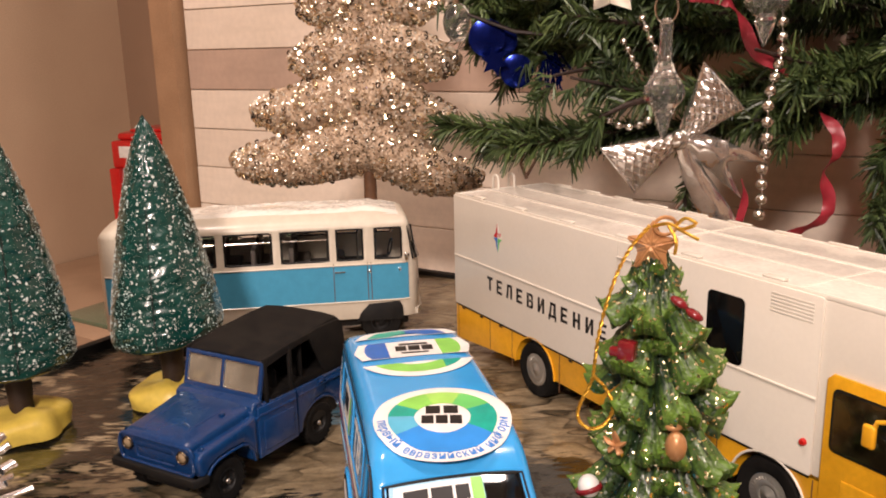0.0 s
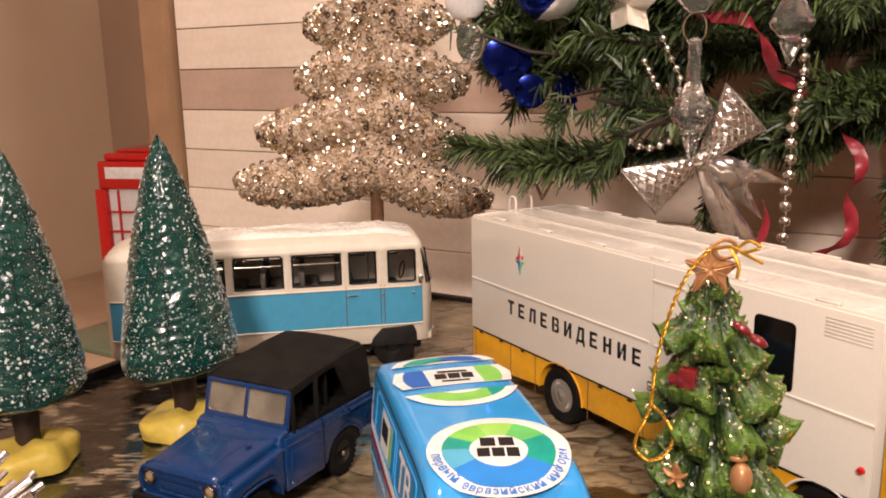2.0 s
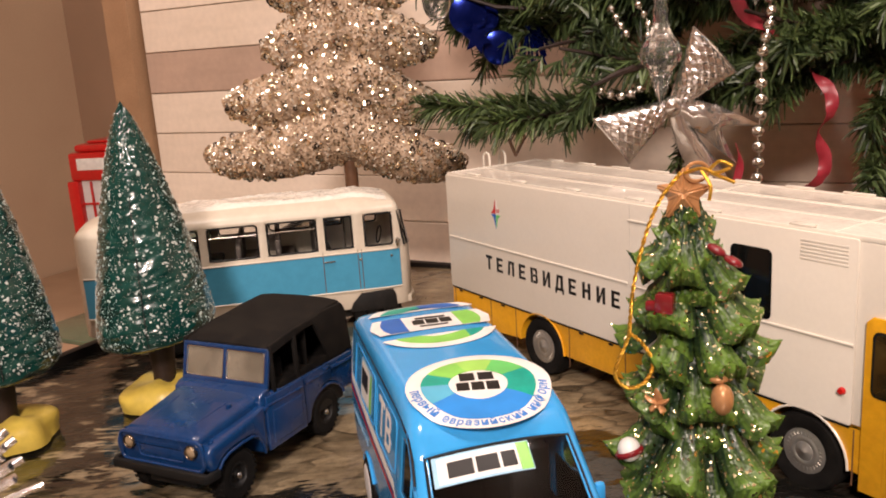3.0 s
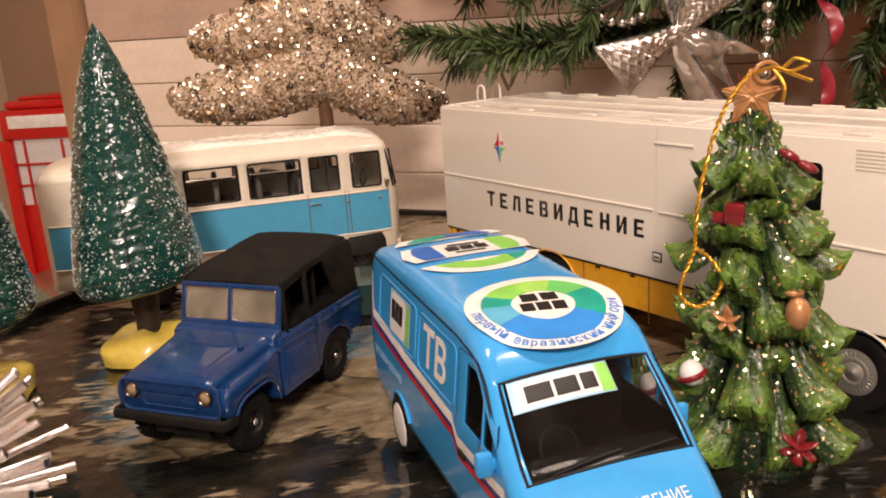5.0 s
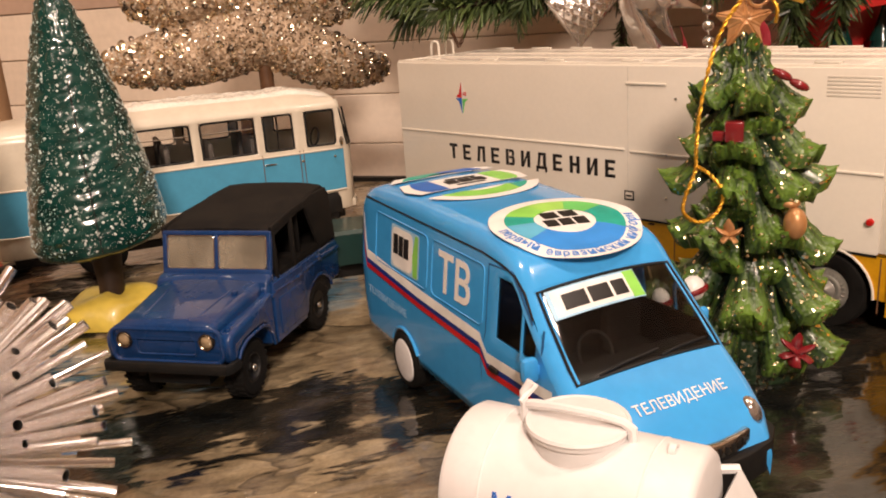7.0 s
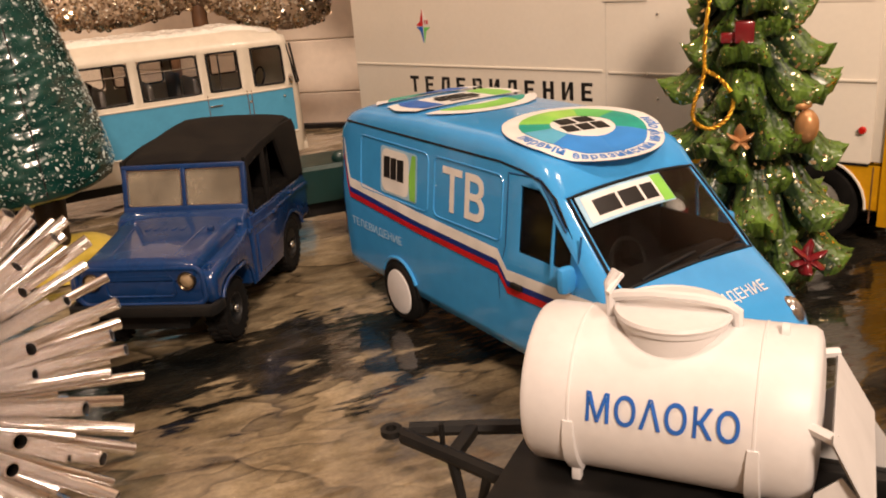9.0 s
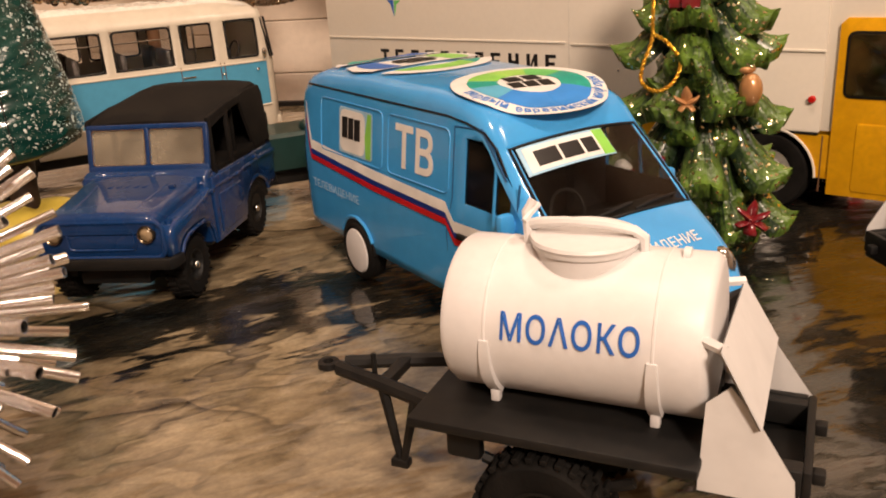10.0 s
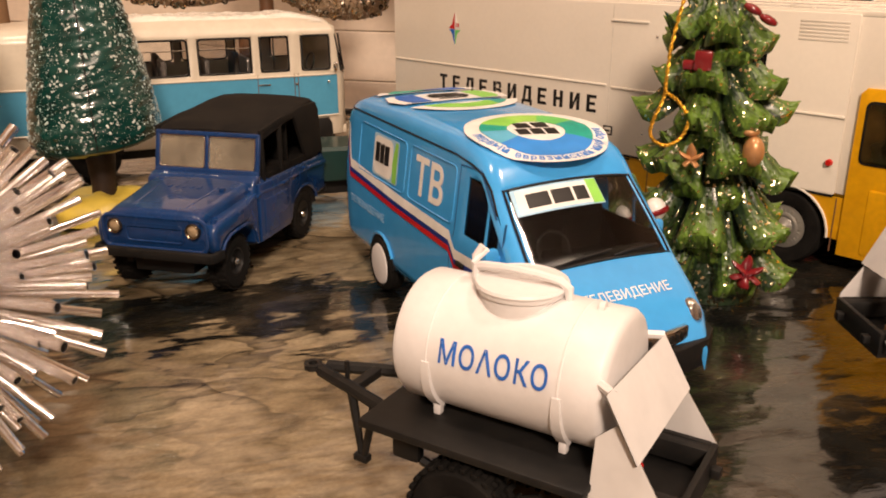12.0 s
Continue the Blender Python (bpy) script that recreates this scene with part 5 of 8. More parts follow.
# ---------- green truck, mostly hidden ----------
def green_truck():
    t = thing("toy_truck", pose(-0.0440, 0.3520, -0.0012), "dark green low toy truck standing close behind the blue car", "toy vehicle")
    bm = prism(bmesh.new(), [(0, 17.2), (0, 29.6), (1.4, 31.0), (21.0, 31.4), (22.4, 30.0), (22.4, 17.2)], "x", -30, 32, 0.8, 3)
    body = part("body", bm, M["truck_green"], t, "dark green painted low body")
    part("rail", tube(bmesh.new(), [(-29, 0.6, 28.4), (31, 0.6, 28.4)], 0.5, 6), M["truck_green"], body)
    part("knob", ball(bmesh.new(), (15.5, 4.0, 32.4), 3.2, 2, (1.0, 0.8, 0.9)), M["truck_green"], t, "round dark green cap")
    part("chassis", box(bmesh.new(), -28, 30, 6, 18, 10, 17.4, 0.6), M["black"], t)
    for x in (-25, 27):
        for y, o in ((3.2, -1), (19.2, 1)):
            wheel(t, (x, y, 8.4), 8.4, 5, 4.2, M["black"], axis="y", out=o)
    return t


M["truck_green"] = material("dark_green_enamel", (0.006, 0.030, 0.026), 0.4, col2=(0.005, 0.024, 0.020), coat=0.4)
green_truck()


# ---------- bus ----------
def bus():
    t = thing("bus", pose(-0.0226, 0.4590, -0.0003, 0, 0, 8.05),
              "ivory and turquoise model bus with glittery artificial snow on its roof", "toy vehicle")
    D = 54.0
    win = [(-18.5, -2.6), (-39.6, -24.2), (-70.0, -43.2), (-100.4, -74.0), (-130.5, -104.5)]
    xs = sorted({x for w in win for x in w} | {-167.0, -164.0, -158, -101, -72, -42, -22, 2.0, 5.0, 7.0})
    def inset(x):
        """How far the flank bends in towards the ends."""
        return interp(x, [(-167, 7.0), (-164, 2.6), (-158, 0.4), (-150, 0.0), (-6, 0.0), (2, 1.6), (5, 5.0), (7, 10.0)])
    def ring(x):
        lean = interp(x, [(-167, 0), (-158, 0), (0, 0), (7, 1)])
        a = inset(x)
        crown = interp(x, [(-167, 68), (-163, 72), (-150, 75.5), (-20, 75.5), (-4, 74.0), (4, 70.5), (7, 66.5)])
        half = [(0, 13.0), (D / 2 - 3 - a, 13.0), (D / 2 - 0.6 - a, 14.0), (D / 2 - a, 24.4), (D / 2 - a, 45.6), (D / 2 - a - 0.1, 48.0), (D / 2 - a - 1.0, 66.0),
                (D / 2 - a - 1.3, min(68.0, crown - 2)), (D / 2 - a - 3.2, min(70.6, crown - 1.2)), (D / 2 - a - 8, crown - 1.6), (D / 4, crown - 0.4), (0, crown)]
        back = lambda z: x - (4.6 * lean * max(0, (z - 45) / 22))
        return [(back(z), D / 2 - y, z) for y, z in half] + [(back(z), D / 2 + y, z) for y, z in half[-2:0:-1]]
    rings = [ring(x) for x in xs]
    n = len(rings[0])
    def is_open(i, j):
        k = j if j < 11 else n - 1 - j
        return k == 5 and any(a <= xs[i] and xs[i + 1] <= b for a, b in win)
    body = part("body", shell(rings, is_open), M["bus_white"], t, "ivory painted body", sharp=30)
    thicken(body, 0.9, -1)
    # coloured band, with its bright edge strips
    for side in (0, 1):
        y0 = -0.25 if side == 0 else D + 0.25
        bm = bmesh.new()
        pts = [x for x in range(-164, 2, 4)] + [0.5]
        lo = [bm.verts.new((x, y0 + (inset(x) * (1 if side == 0 else -1)), 24.4)) for x in pts]
        hi = [bm.verts.new((x, y0 + (inset(x) * (1 if side == 0 else -1)), 45.4)) for x in pts]
        for i in range(len(pts) - 1):
            bm.faces.new((lo[i], lo[i + 1], hi[i + 1], hi[i]))
        thicken(part("colour_band", bm, M["bus_blue"], t, "turquoise band", smooth=False), 0.4)
        for z in (24.2, 45.7):
            part("edge_strip", tube(bmesh.new(), [(x, y0 + (inset(x) - 0.1) * (1 if side == 0 else -1), z) for x in pts], 0.5, 6), M["bus_white"], t)
    for x, z in ((-4.5, 42.0), (-21.5, 41.6)):
        part("lamp", ball(bmesh.new(), (x, -0.4, z), 0.8, 2), M["chrome"], t)
    bm = box(bmesh.new(), -41, -35, -1.2, -0.3, 41.6, 42.4, 0.3)
    part("door_handle", bm, M["chrome"], t)
    for x in (-41.4, -22.6, -20.6):
        part("door_joint", tube(bmesh.new(), [(x, -0.55, 25), (x, -0.55, 47)], 0.2, 5), M["stem_wood"], t)
    # window frames and panes
    for a, b in win:
        for y in (0.35, D - 0.35):
            bm = bmesh.new()
            pts = [(a + 0.6 + (b - a - 1.2) * (0.5 + px), y + 0.5 * (1 if y < 9 else -1) * (pz + 0.5) * 1.6, 57 + pz * 17.2) for px, pz in
                   ((p[0], p[1]) for p in rounded(1, 1, 0.09, 3))]
            fr = part("window_frame", tube(bm, pts, 0.55, 6, closed=True), M["black"], t, "black rubber window frame")
            bm = bmesh.new()
            s = 1 if y < 9 else -1
            bm.faces.new([bm.verts.new(p) for p in ((a, y + s * 0.2, 48), (b, y + s * 0.2, 48), (b, y + s * 1.2, 66), (a, y + s * 1.2, 66))])
            pane = part("pane", bm, M["glass"], fr)
            pane.visible_shadow = False
            if b < -30 and y < 9:
                part("sash_bar", tube(bmesh.new(), [(a + 1, y + 0.6, 60.5), (b - 1, y + 0.6, 60.5)], 0.35, 6), M["chrome"], fr)
    # windscreen wrapped round the nose
    bm = bmesh.new()
    lo, hi = [], []
    for k in range(9):
        y = 3.5 + (D - 7) * k / 8
        bulge = 1 - ((y - D / 2) / (D / 2)) ** 2
        lo.append(bm.verts.new((2.4 + 4.8 * min(1, bulge * 2.0), y, 47)))
        hi.append(bm.verts.new((-1.4 + 3.8 * min(1, bulge * 2.0), y, 66)))
    for i in range(8):
        bm.faces.new((lo[i], lo[i + 1], hi[i + 1], hi[i]))
    thicken(part("windscreen", bm, M["smoke"], t, "wrapped windscreen"), 0.5)
    rimpts = [v for v in ((3.2, 2.2, 47), (5.0, 4.2, 47), (2.6, 4.4, 66), (0.2, 2.8, 66))]
    part("window_frame", tube(bmesh.new(), rimpts, 0.5, 6, closed=True), M["black"], t)
    part("mirror", tube(bmesh.new(), [(1.0, 1.6, 50.0), (0.4, -0.6, 49.6), (-0.8, -1.6, 49.5)], 0.4, 6), M["black"], t, "thin black mirror arm")
    part("mirror_head", ball(bmesh.new(), (-1.0, -2.0, 49.5), 2.2, 2, (0.5, 0.4, 1.2)), M["chrome"], t)
    # inside
    bm = box(bmesh.new(), -160, -6, 3, D - 3, 24, 34, 1)
    part("interior", bm, M["bus_cabin"], t, "grey-brown bus interior")
    for k in range(6):
        for y in (6, 31):
            bm = box(bmesh.new(), -150 + k * 21, -147 + k * 21, y, y + 17, 34, 55, 1.4)
            box(bm, -150 + k * 21, -139 + k * 21, y, y + 17, 36, 40, 1.4)
            part("seat", bm, M["bus_cabin"], t)
    part("pole", tube(bmesh.new(), [(-27, 18, 34), (-27, 18, 67)], 0.5, 6), M["chrome"], t)
    pts = [(-8 + 1.2 * math.sin(a), 16 + 5 * math.cos(a), 50 + 4.6 * math.sin(a)) for a in (2 * math.pi * k / 18 for k in range(18))]
    part("steering_wheel", tube(bmesh.new(), pts, 0.5, 6, closed=True), M["black"], t)
    # wheels and arches
    for x in (-16, -122):
        for y, o in ((4.0, -1), (D - 4.0, 1)):
            wheel(t, (x, y, 11.5), 11.7, 7.5, 6.0, M["black"], axis="y", out=o)
            yy = (-0.35, 9) if o < 0 else (D - 9, D + 0.35)
            bm = prism(bmesh.new(), [(x - 13.4, 12.4), (x - 11.5, 17), (x - 6.5, 22.5), (x + 11, 23.0), (x + 12.6, 20), (x + 13, 12.4)], "y", yy[0], yy[1], 0.3)
            part("wheel_well", bm, M["black"], t)
    bm = box(bmesh.new(), -160, 0, 6, D - 6, 8, 13.5, 1)
    part("chassis", bm, M["black"], t)
    bm = prism(bmesh.new(), [(5.5, 4), (8.6, 12), (9.2, D / 2), (8.6, D - 12), (5.5, D - 4), (2, D - 4), (2, 4)], "z", 13.5, 17.5, 0.6)
    part("bumper", bm, M["bus_white"], t)
    # snow on the roof
    bm = bmesh.new()
    grid = []
    for i in range(121):
        x = -134 + 131 * i / 120
        crown = interp(x, [(-150, 75.5), (-20, 75.5), (-4, 74.0), (4, 70.5)])
        line = []
        for j in range(41):
            y = 7.5 + 39 * j / 40
            d = abs(y - D / 2)
            roof = crown - interp(d, [(0, 0), (13.5, 0.4), (19, 1.6), (24, 3.4)])
            fade = min(1.0, min(i, 120 - i) / 14) * min(1.0, min(j, 40 - j) / 5)
            lump = noise.noise(Vector((x * 0.06, y * 0.09, 1.0))) * 1.3 + noise.noise(Vector((x * 0.30, y * 0.30, 2.0))) * 0.55 + noise.noise(Vector((x * 0.8, y * 0.8, 3.0))) * 0.28
            line.append(bm.verts.new((x, y, roof + (0.45 + lump) * fade - 0.5 * (1 - fade) + (0.5 if y < 20 else 0) * fade)))
        grid.append(line)
    for p, q in zip(grid, grid[1:]):
        for j in range(40):
            bm.faces.new((p[j], p[j + 1], q[j + 1], q[j]))
    part("roof_snow", bm, M["snow"], t, "lumpy glittery artificial snow")
    return t


def sparkle_material(name, col, col2, density, rough=0.5, metal=0.0, flake=(0.9, 0.85, 0.75), scale=900.0):
    """A surface with small bright flakes that tilt at random."""
    m = material(name, col, rough, metal, col2=col2, scale=120, bump=0.4, bscale=700)
    nt = m.node_tree
    n, l = nt.nodes, nt.links
    b = n["Principled BSDF"]
    vor = n.new("ShaderNodeTexVoronoi")
    vor.inputs["Scale"].default_value = scale
    co = n.new("ShaderNodeTexCoord")
    l.new(co.outputs["Object"], vor.inputs["Vector"])
    sep = n.new("ShaderNodeSeparateColor")
    l.new(vor.outputs["Color"], sep.inputs["Color"])
    pick = n.new("ShaderNodeMath")
    pick.operation = "GREATER_THAN"
    pick.inputs[1].default_value = 1 - density
    l.new(sep.outputs["Red"], pick.inputs[0])
    l.new(pick.outputs[0], b.inputs["Metallic"])
    mx = n.new("ShaderNodeMix")
    mx.data_type = "RGBA"
    src = b.inputs["Base Color"].links[0].from_socket
    l.new(pick.outputs[0], mx.inputs["Factor"]), l.new(src, mx.inputs["A"])
    mx.inputs["B"].default_value = (*flake, 1)
    l.new(mx.outputs["Result"], b.inputs["Base Color"])
    r = n.new("ShaderNodeMath")
    r.operation = "MULTIPLY_ADD"
    r.inputs[1].default_value, r.inputs[2].default_value = 0.22 - rough, rough
    l.new(pick.outputs[0], r.inputs[0]), l.new(r.outputs[0], b.inputs["Roughness"])
    # each flake has its own tilt
    geo = n.new("ShaderNodeNewGeometry")
    sub = n.new("ShaderNodeVectorMath")
    sub.operation = "SUBTRACT"
    sub.inputs[1].default_value = (0.5, 0.5, 0.5)
    l.new(vor.outputs["Color"], sub.inputs[0])
    sc = n.new("ShaderNodeVectorMath")
    sc.operation = "SCALE"
    sc.inputs["Scale"].default_value = 1.3
    l.new(sub.outputs[0], sc.inputs[0])
    add = n.new("ShaderNodeVectorMath")
    l.new(geo.outputs["Normal"], add.inputs[0]), l.new(sc.outputs[0], add.inputs[1])
    nrm = n.new("ShaderNodeVectorMath")
    nrm.operation = "NORMALIZE"
    l.new(add.outputs[0], nrm.inputs[0])
    l.new(nrm.outputs[0], b.inputs["Normal"])
    return m


M["snow"] = material("glitter_snow", (0.82, 0.79, 0.72), 0.28, col2=(0.74, 0.71, 0.63), scale=300, coat=0.5, bump=0.4, bscale=1200)
bus()


# ---------- milk trailer ----------
def milk_trailer(m):
    t = thing("milk_trailer", m, "white toy milk tank on a black two-wheeled trailer", "toy trailer", "milk trailers")
    R, A, B, Z = 12.4, -20.5, 19.5, 37.2
    # tank with rounded end rims
    prof = [(0, A - 0.6), (R - 2.2, A - 0.4), (R - 0.6, A + 0.2), (R, A + 1.2), (R, A + 7.2), (R + 0.12, A + 7.3), (R + 0.12, A + 7.6), (R, A + 7.7),
            (R, B - 7.7), (R + 0.12, B - 7.6), (R + 0.12, B - 7.3), (R, B - 7.2), (R, B - 1.2), (R - 0.6, B - 0.3), (R - 1.8, B + 0.1), (R - 5, B + 0.5), (0, B + 0.8)]
    tank = part("tank", lathe(bmesh.new(), prof, 56, "x", (0, 0, Z)), M["white"], t, "white cylindrical tank")
    # straps with feet
    for x in (-13.0, 12.0):
        for side in (-1, 1):
            bm = bmesh.new()
            arc = [(radians(a), 0.30 + 0.45 * f, 0.85 + 0.35 * f) for a, f in ((2, 0.0), (-6, 0.35), (-16, 0.7), (-26, 0.9), (-36, 1.0), (-46, 1.0), (-54, 1.0))]
            rows = [[bm.verts.new((x + w * hx, side * (R + (h if top else -0.3)) * math.cos(a), Z + (R + (h if top else -0.3)) * math.sin(a)))
                     for hx, top in ((-1, False), (-0.8, True), (0.8, True), (1, False))] for a, h, w in arc]
            for p, q in zip(rows, rows[1:]):
                for k in range(4):
                    bm.faces.new((p[k], p[(k + 1) % 4], q[(k + 1) % 4], q[k]))
            bm.faces.new(rows[0]), bm.faces.new(rows[-1][::-1])
            box(bm, x - 0.75, x + 0.75, side * 7.9 - 0.8, side * 7.9 + 0.8, 25.1, Z - 9.5, 0.3)
            part("strap", bm, M["white"], tank)
    # hatch: neck, lid, hinge arm and clamps
    bm = lathe(bmesh.new(), [(7.6, 7.6), (7.5, 12.4), (8.0, 12.7), (8.1, 13.7), (7.6, 14.3), (5, 14.6), (0, 14.7)], 44, "z", (-0.6, 0, Z))
    hatch = part("hatch", bm, M["white"], tank, "white round hatch with a lid")
    part("lid_ring", tube(bmesh.new(), [(7.9 * math.cos(a) - 0.6, 7.9 * math.sin(a), Z + 13.9) for a in (2 * math.pi * k / 36 for k in range(36))], 0.55, 6, closed=True), M["white"], hatch)
    pts = [(-9.4, 0, Z + 15.0), (-7.6, -0.8, Z + 15.8), (-3, -1.3, Z + 16.5), (3, -0.9, Z + 16.3), (6.8, 0, Z + 15.4), (8.2, 0, Z + 14.4), (8.4, 0, Z + 11.8)]
    part("clamp_arm", tube(bmesh.new(), pts, [0.9, 0.9, 0.75, 0.75, 0.8, 0.9, 0.7], 8), M["white"], hatch)
    bm = tube(bmesh.new(), [(-9.3, -0.8, Z + 10.6), (-9.5, -0.6, Z + 14.6), (-10.0, 0.2, Z + 17.0), (-9.0, 0.8, Z + 18.8)], 0.75, 8)
    tube(bm, [(-9.8, -1.4, Z + 16.0), (-8.4, 1.6, Z + 18.0)], 0.5, 6)
    part("hinge", bm, M["white"], hatch)
    bm = lathe(bmesh.new(), [(1.4, 0.5), (1.4, -0.5), (0.8, -0.5), (0.8, 0.5)], 16, "x", (14.6, 0, Z + R - 0.3), closed=True)
    part("lifting_eye", bm, M["white"], tank)
    # blue word round the tank's side
    bm = letters_mesh("МОΛОКО", 20.6, 4.4, 0.06, 0.012, 1.12)
    for v in bm.verts:
        a = (v.co.y + 3.2) / R
        r = R + 0.24 + v.co.z
        v.co = (v.co.x, -r * math.cos(a), Z + r * math.sin(a))
    part("lettering", bm, M["ink_blue"], tank, "blue capital letters", smooth=False)
    # platform and frame
    bm = box(bmesh.new(), -24.6, 19.5, -17.6, 17.6, 23.4, 25.2, 0.5)
    part("platform", bm, M["black"], t, "flat black platform")
    for s in (-1, 1):
        part("frame_rail", box(bmesh.new(), -24, 33.4, s * 9 - 1.2, s * 9 + 1.2, 19.4, 23.4, 0.3), M["black"], t)
    tail = part("tail_box", box(bmesh.new(), 19.6, 33.4, -10.6, 10.6, 17.4, 18.6, 0.2), M["black"], t, "open black box at the tail")
    for b in ((32.4, 33.6, -11, 11, 18.62, 23.6), (19.6, 32.38, -11.2, -10.0, 18.62, 23.6), (19.6, 32.38, 10.0, 11.2, 18.62, 23.6)):
        part("board", box(bmesh.new(), *b, 0.25), M["black"], tail)
    for y in (-6.6, 6.6):
        part("buffer", box(bmesh.new(), 33.6, 35.4, y - 1, y + 1, 19.5, 21.5, 0.3), M["black"], tail)
    bm = tube(bmesh.new(), [(25, -2, 18.7), (25, -2, 19.6), (24, -2, 20.3), (21, -2, 20.3)], 0.45, 8)
    part("tap", bm, M["gold_paint"], t, "small brass tap")
    bm = ball(bmesh.new(), (23.4, -1.0, 22.4), 0.6, 2)
    part("valve", bm, M["red"], t, "small red valve")
    # drawbar
    for s in (-1, 1):
        bm = tube(bmesh.new(), [(-24, s * 8.5, 22.4), (-36, s * 4.6, 22.2), (-46.5, s * 1.2, 21.8)], 1.25, 8, flat=1.1)
        part("drawbar", bm, M["black"], t)
    bm = lathe(bmesh.new(), [(2.0, 0.6), (2.0, -0.6), (1.0, -0.6), (1.0, 0.6)], 20, "z", (-49.6, 0, 21.6), closed=True)
    box(bm, -48, -45, -1.0, 1.0, 20.9, 22.3, 0.3)
    part("towing_eye", bm, M["black"], t)
    bm = box(bmesh.new(), -36.6, -34.4, -4.6, 4.6, 21.2, 23.2, 0.3)
    part("cross_member", bm, M["black"], t)
    bm = tube(bmesh.new(), [(-35.5, -5.0, 22), (-32.5, -6.2, 8.6)], [1.0, 0.7], 6)
    tube(bm, [(-28, -7.6, 22), (-31.6, -6.6, 8.6)], [1.0, 0.7], 6)
    box(bm, -34.0, -30.6, -7.4, -5.4, 7.4, 9.0, 0.3)
    part("stand", bm, M["black"], t, "black folding support leg")
    part("pin", tube(bmesh.new(), [(-38, -3, 22), (-38, -3, 27)], 0.5, 6), M["black"], t)
    # axle and wheels
    bm = box(bmesh.new(), -20, -14, -13.5, -11, 16.5, 22.5, 0.8)
    tube(bm, [(-14, -12.2, 17), (-6, -12.2, 14.5), (3, -12.2, 14.5), (10, -12.2, 17.5)], 0.9, 6)
    part("spring", bm, M["black"], t)
    part("axle", tube(bmesh.new(), [(-3, -13, 10.4), (-3, 13, 10.4)], 1.3, 8), M["black"], t)
    for y, o in ((-14.6, -1), (14.6, 1)):
        wh = wheel(t, (-3, y, 10.6), 10.5, 6.4, 5.4, M["black"], axis="y", out=o, dish=0.2)
        bm = bmesh.new()
        for k in range(30):
            for side in (-1, 1):
                a = 360 * (k + 0.25 * side) / 30
                box(bm, 10.4, 11.3, side * 1.5 - 1.3, side * 1.5 + 1.3, -0.55, 0.55, 0.12, 1, Matrix.Translation((-3, y, 10.6)) @ Matrix.Rotation(radians(a), 4, "Y"))
        part("tread", bm, M["rubber"], wh, "lugged tread")
        for k in range(6):
            a = 2 * math.pi * k / 6
            part("wheel_nut", ball(bmesh.new(), (-3 + 3.2 * math.cos(a), y + o * 1.7, 10.6 + 3.2 * math.sin(a)), 0.5, 1), M["chrome"], t)
    # open card flaps round the tank's end
    def flap(name, pts, thick=0.5):
        b = bmesh.new()
        b.faces.new([b.verts.new(p) for p in pts])
        return thicken(part(name, b, M["card"], t, "pale grey card flap", smooth=False), thick)
    flap("flap", [(21.3, -15.0, 42.0), (21.6, 12.9, 41.0), (27.0, 12.4, 32.0), (26.8, -14.5, 31.1)])
    flap("flap", [(19.6, -13.5, 33.5), (22.7, -13.0, 36.2), (26.3, -13.2, 31.9), (31.5, -13.5, 23.5), (31.8, -13.8, 19.7), (19.0, -14.0, 19.9)])
    flap("flap", [(19.6, 13.2, 33.5), (22.7, 13.0, 36.2), (26.3, 12.8, 31.9), (33.1, 12.3, 22.4), (31.8, 12.6, 19.9), (19.0, 13.0, 19.9)])
    for y in (-1, 1):
        part("flap_catch", tube(bmesh.new(), [(18.6, y * 10.8, 41.4), (21.6, y * 12.6, 41.2)], 0.8, 6), M["white"], tank)
    return t


first = milk_trailer(pose(-0.0343, 0.1401, 0.0003, 0, 0, -46.2))
second = copy_thing(first, pose(0.0915, 0.1552, 0.0010, 0, 0, 165.8))


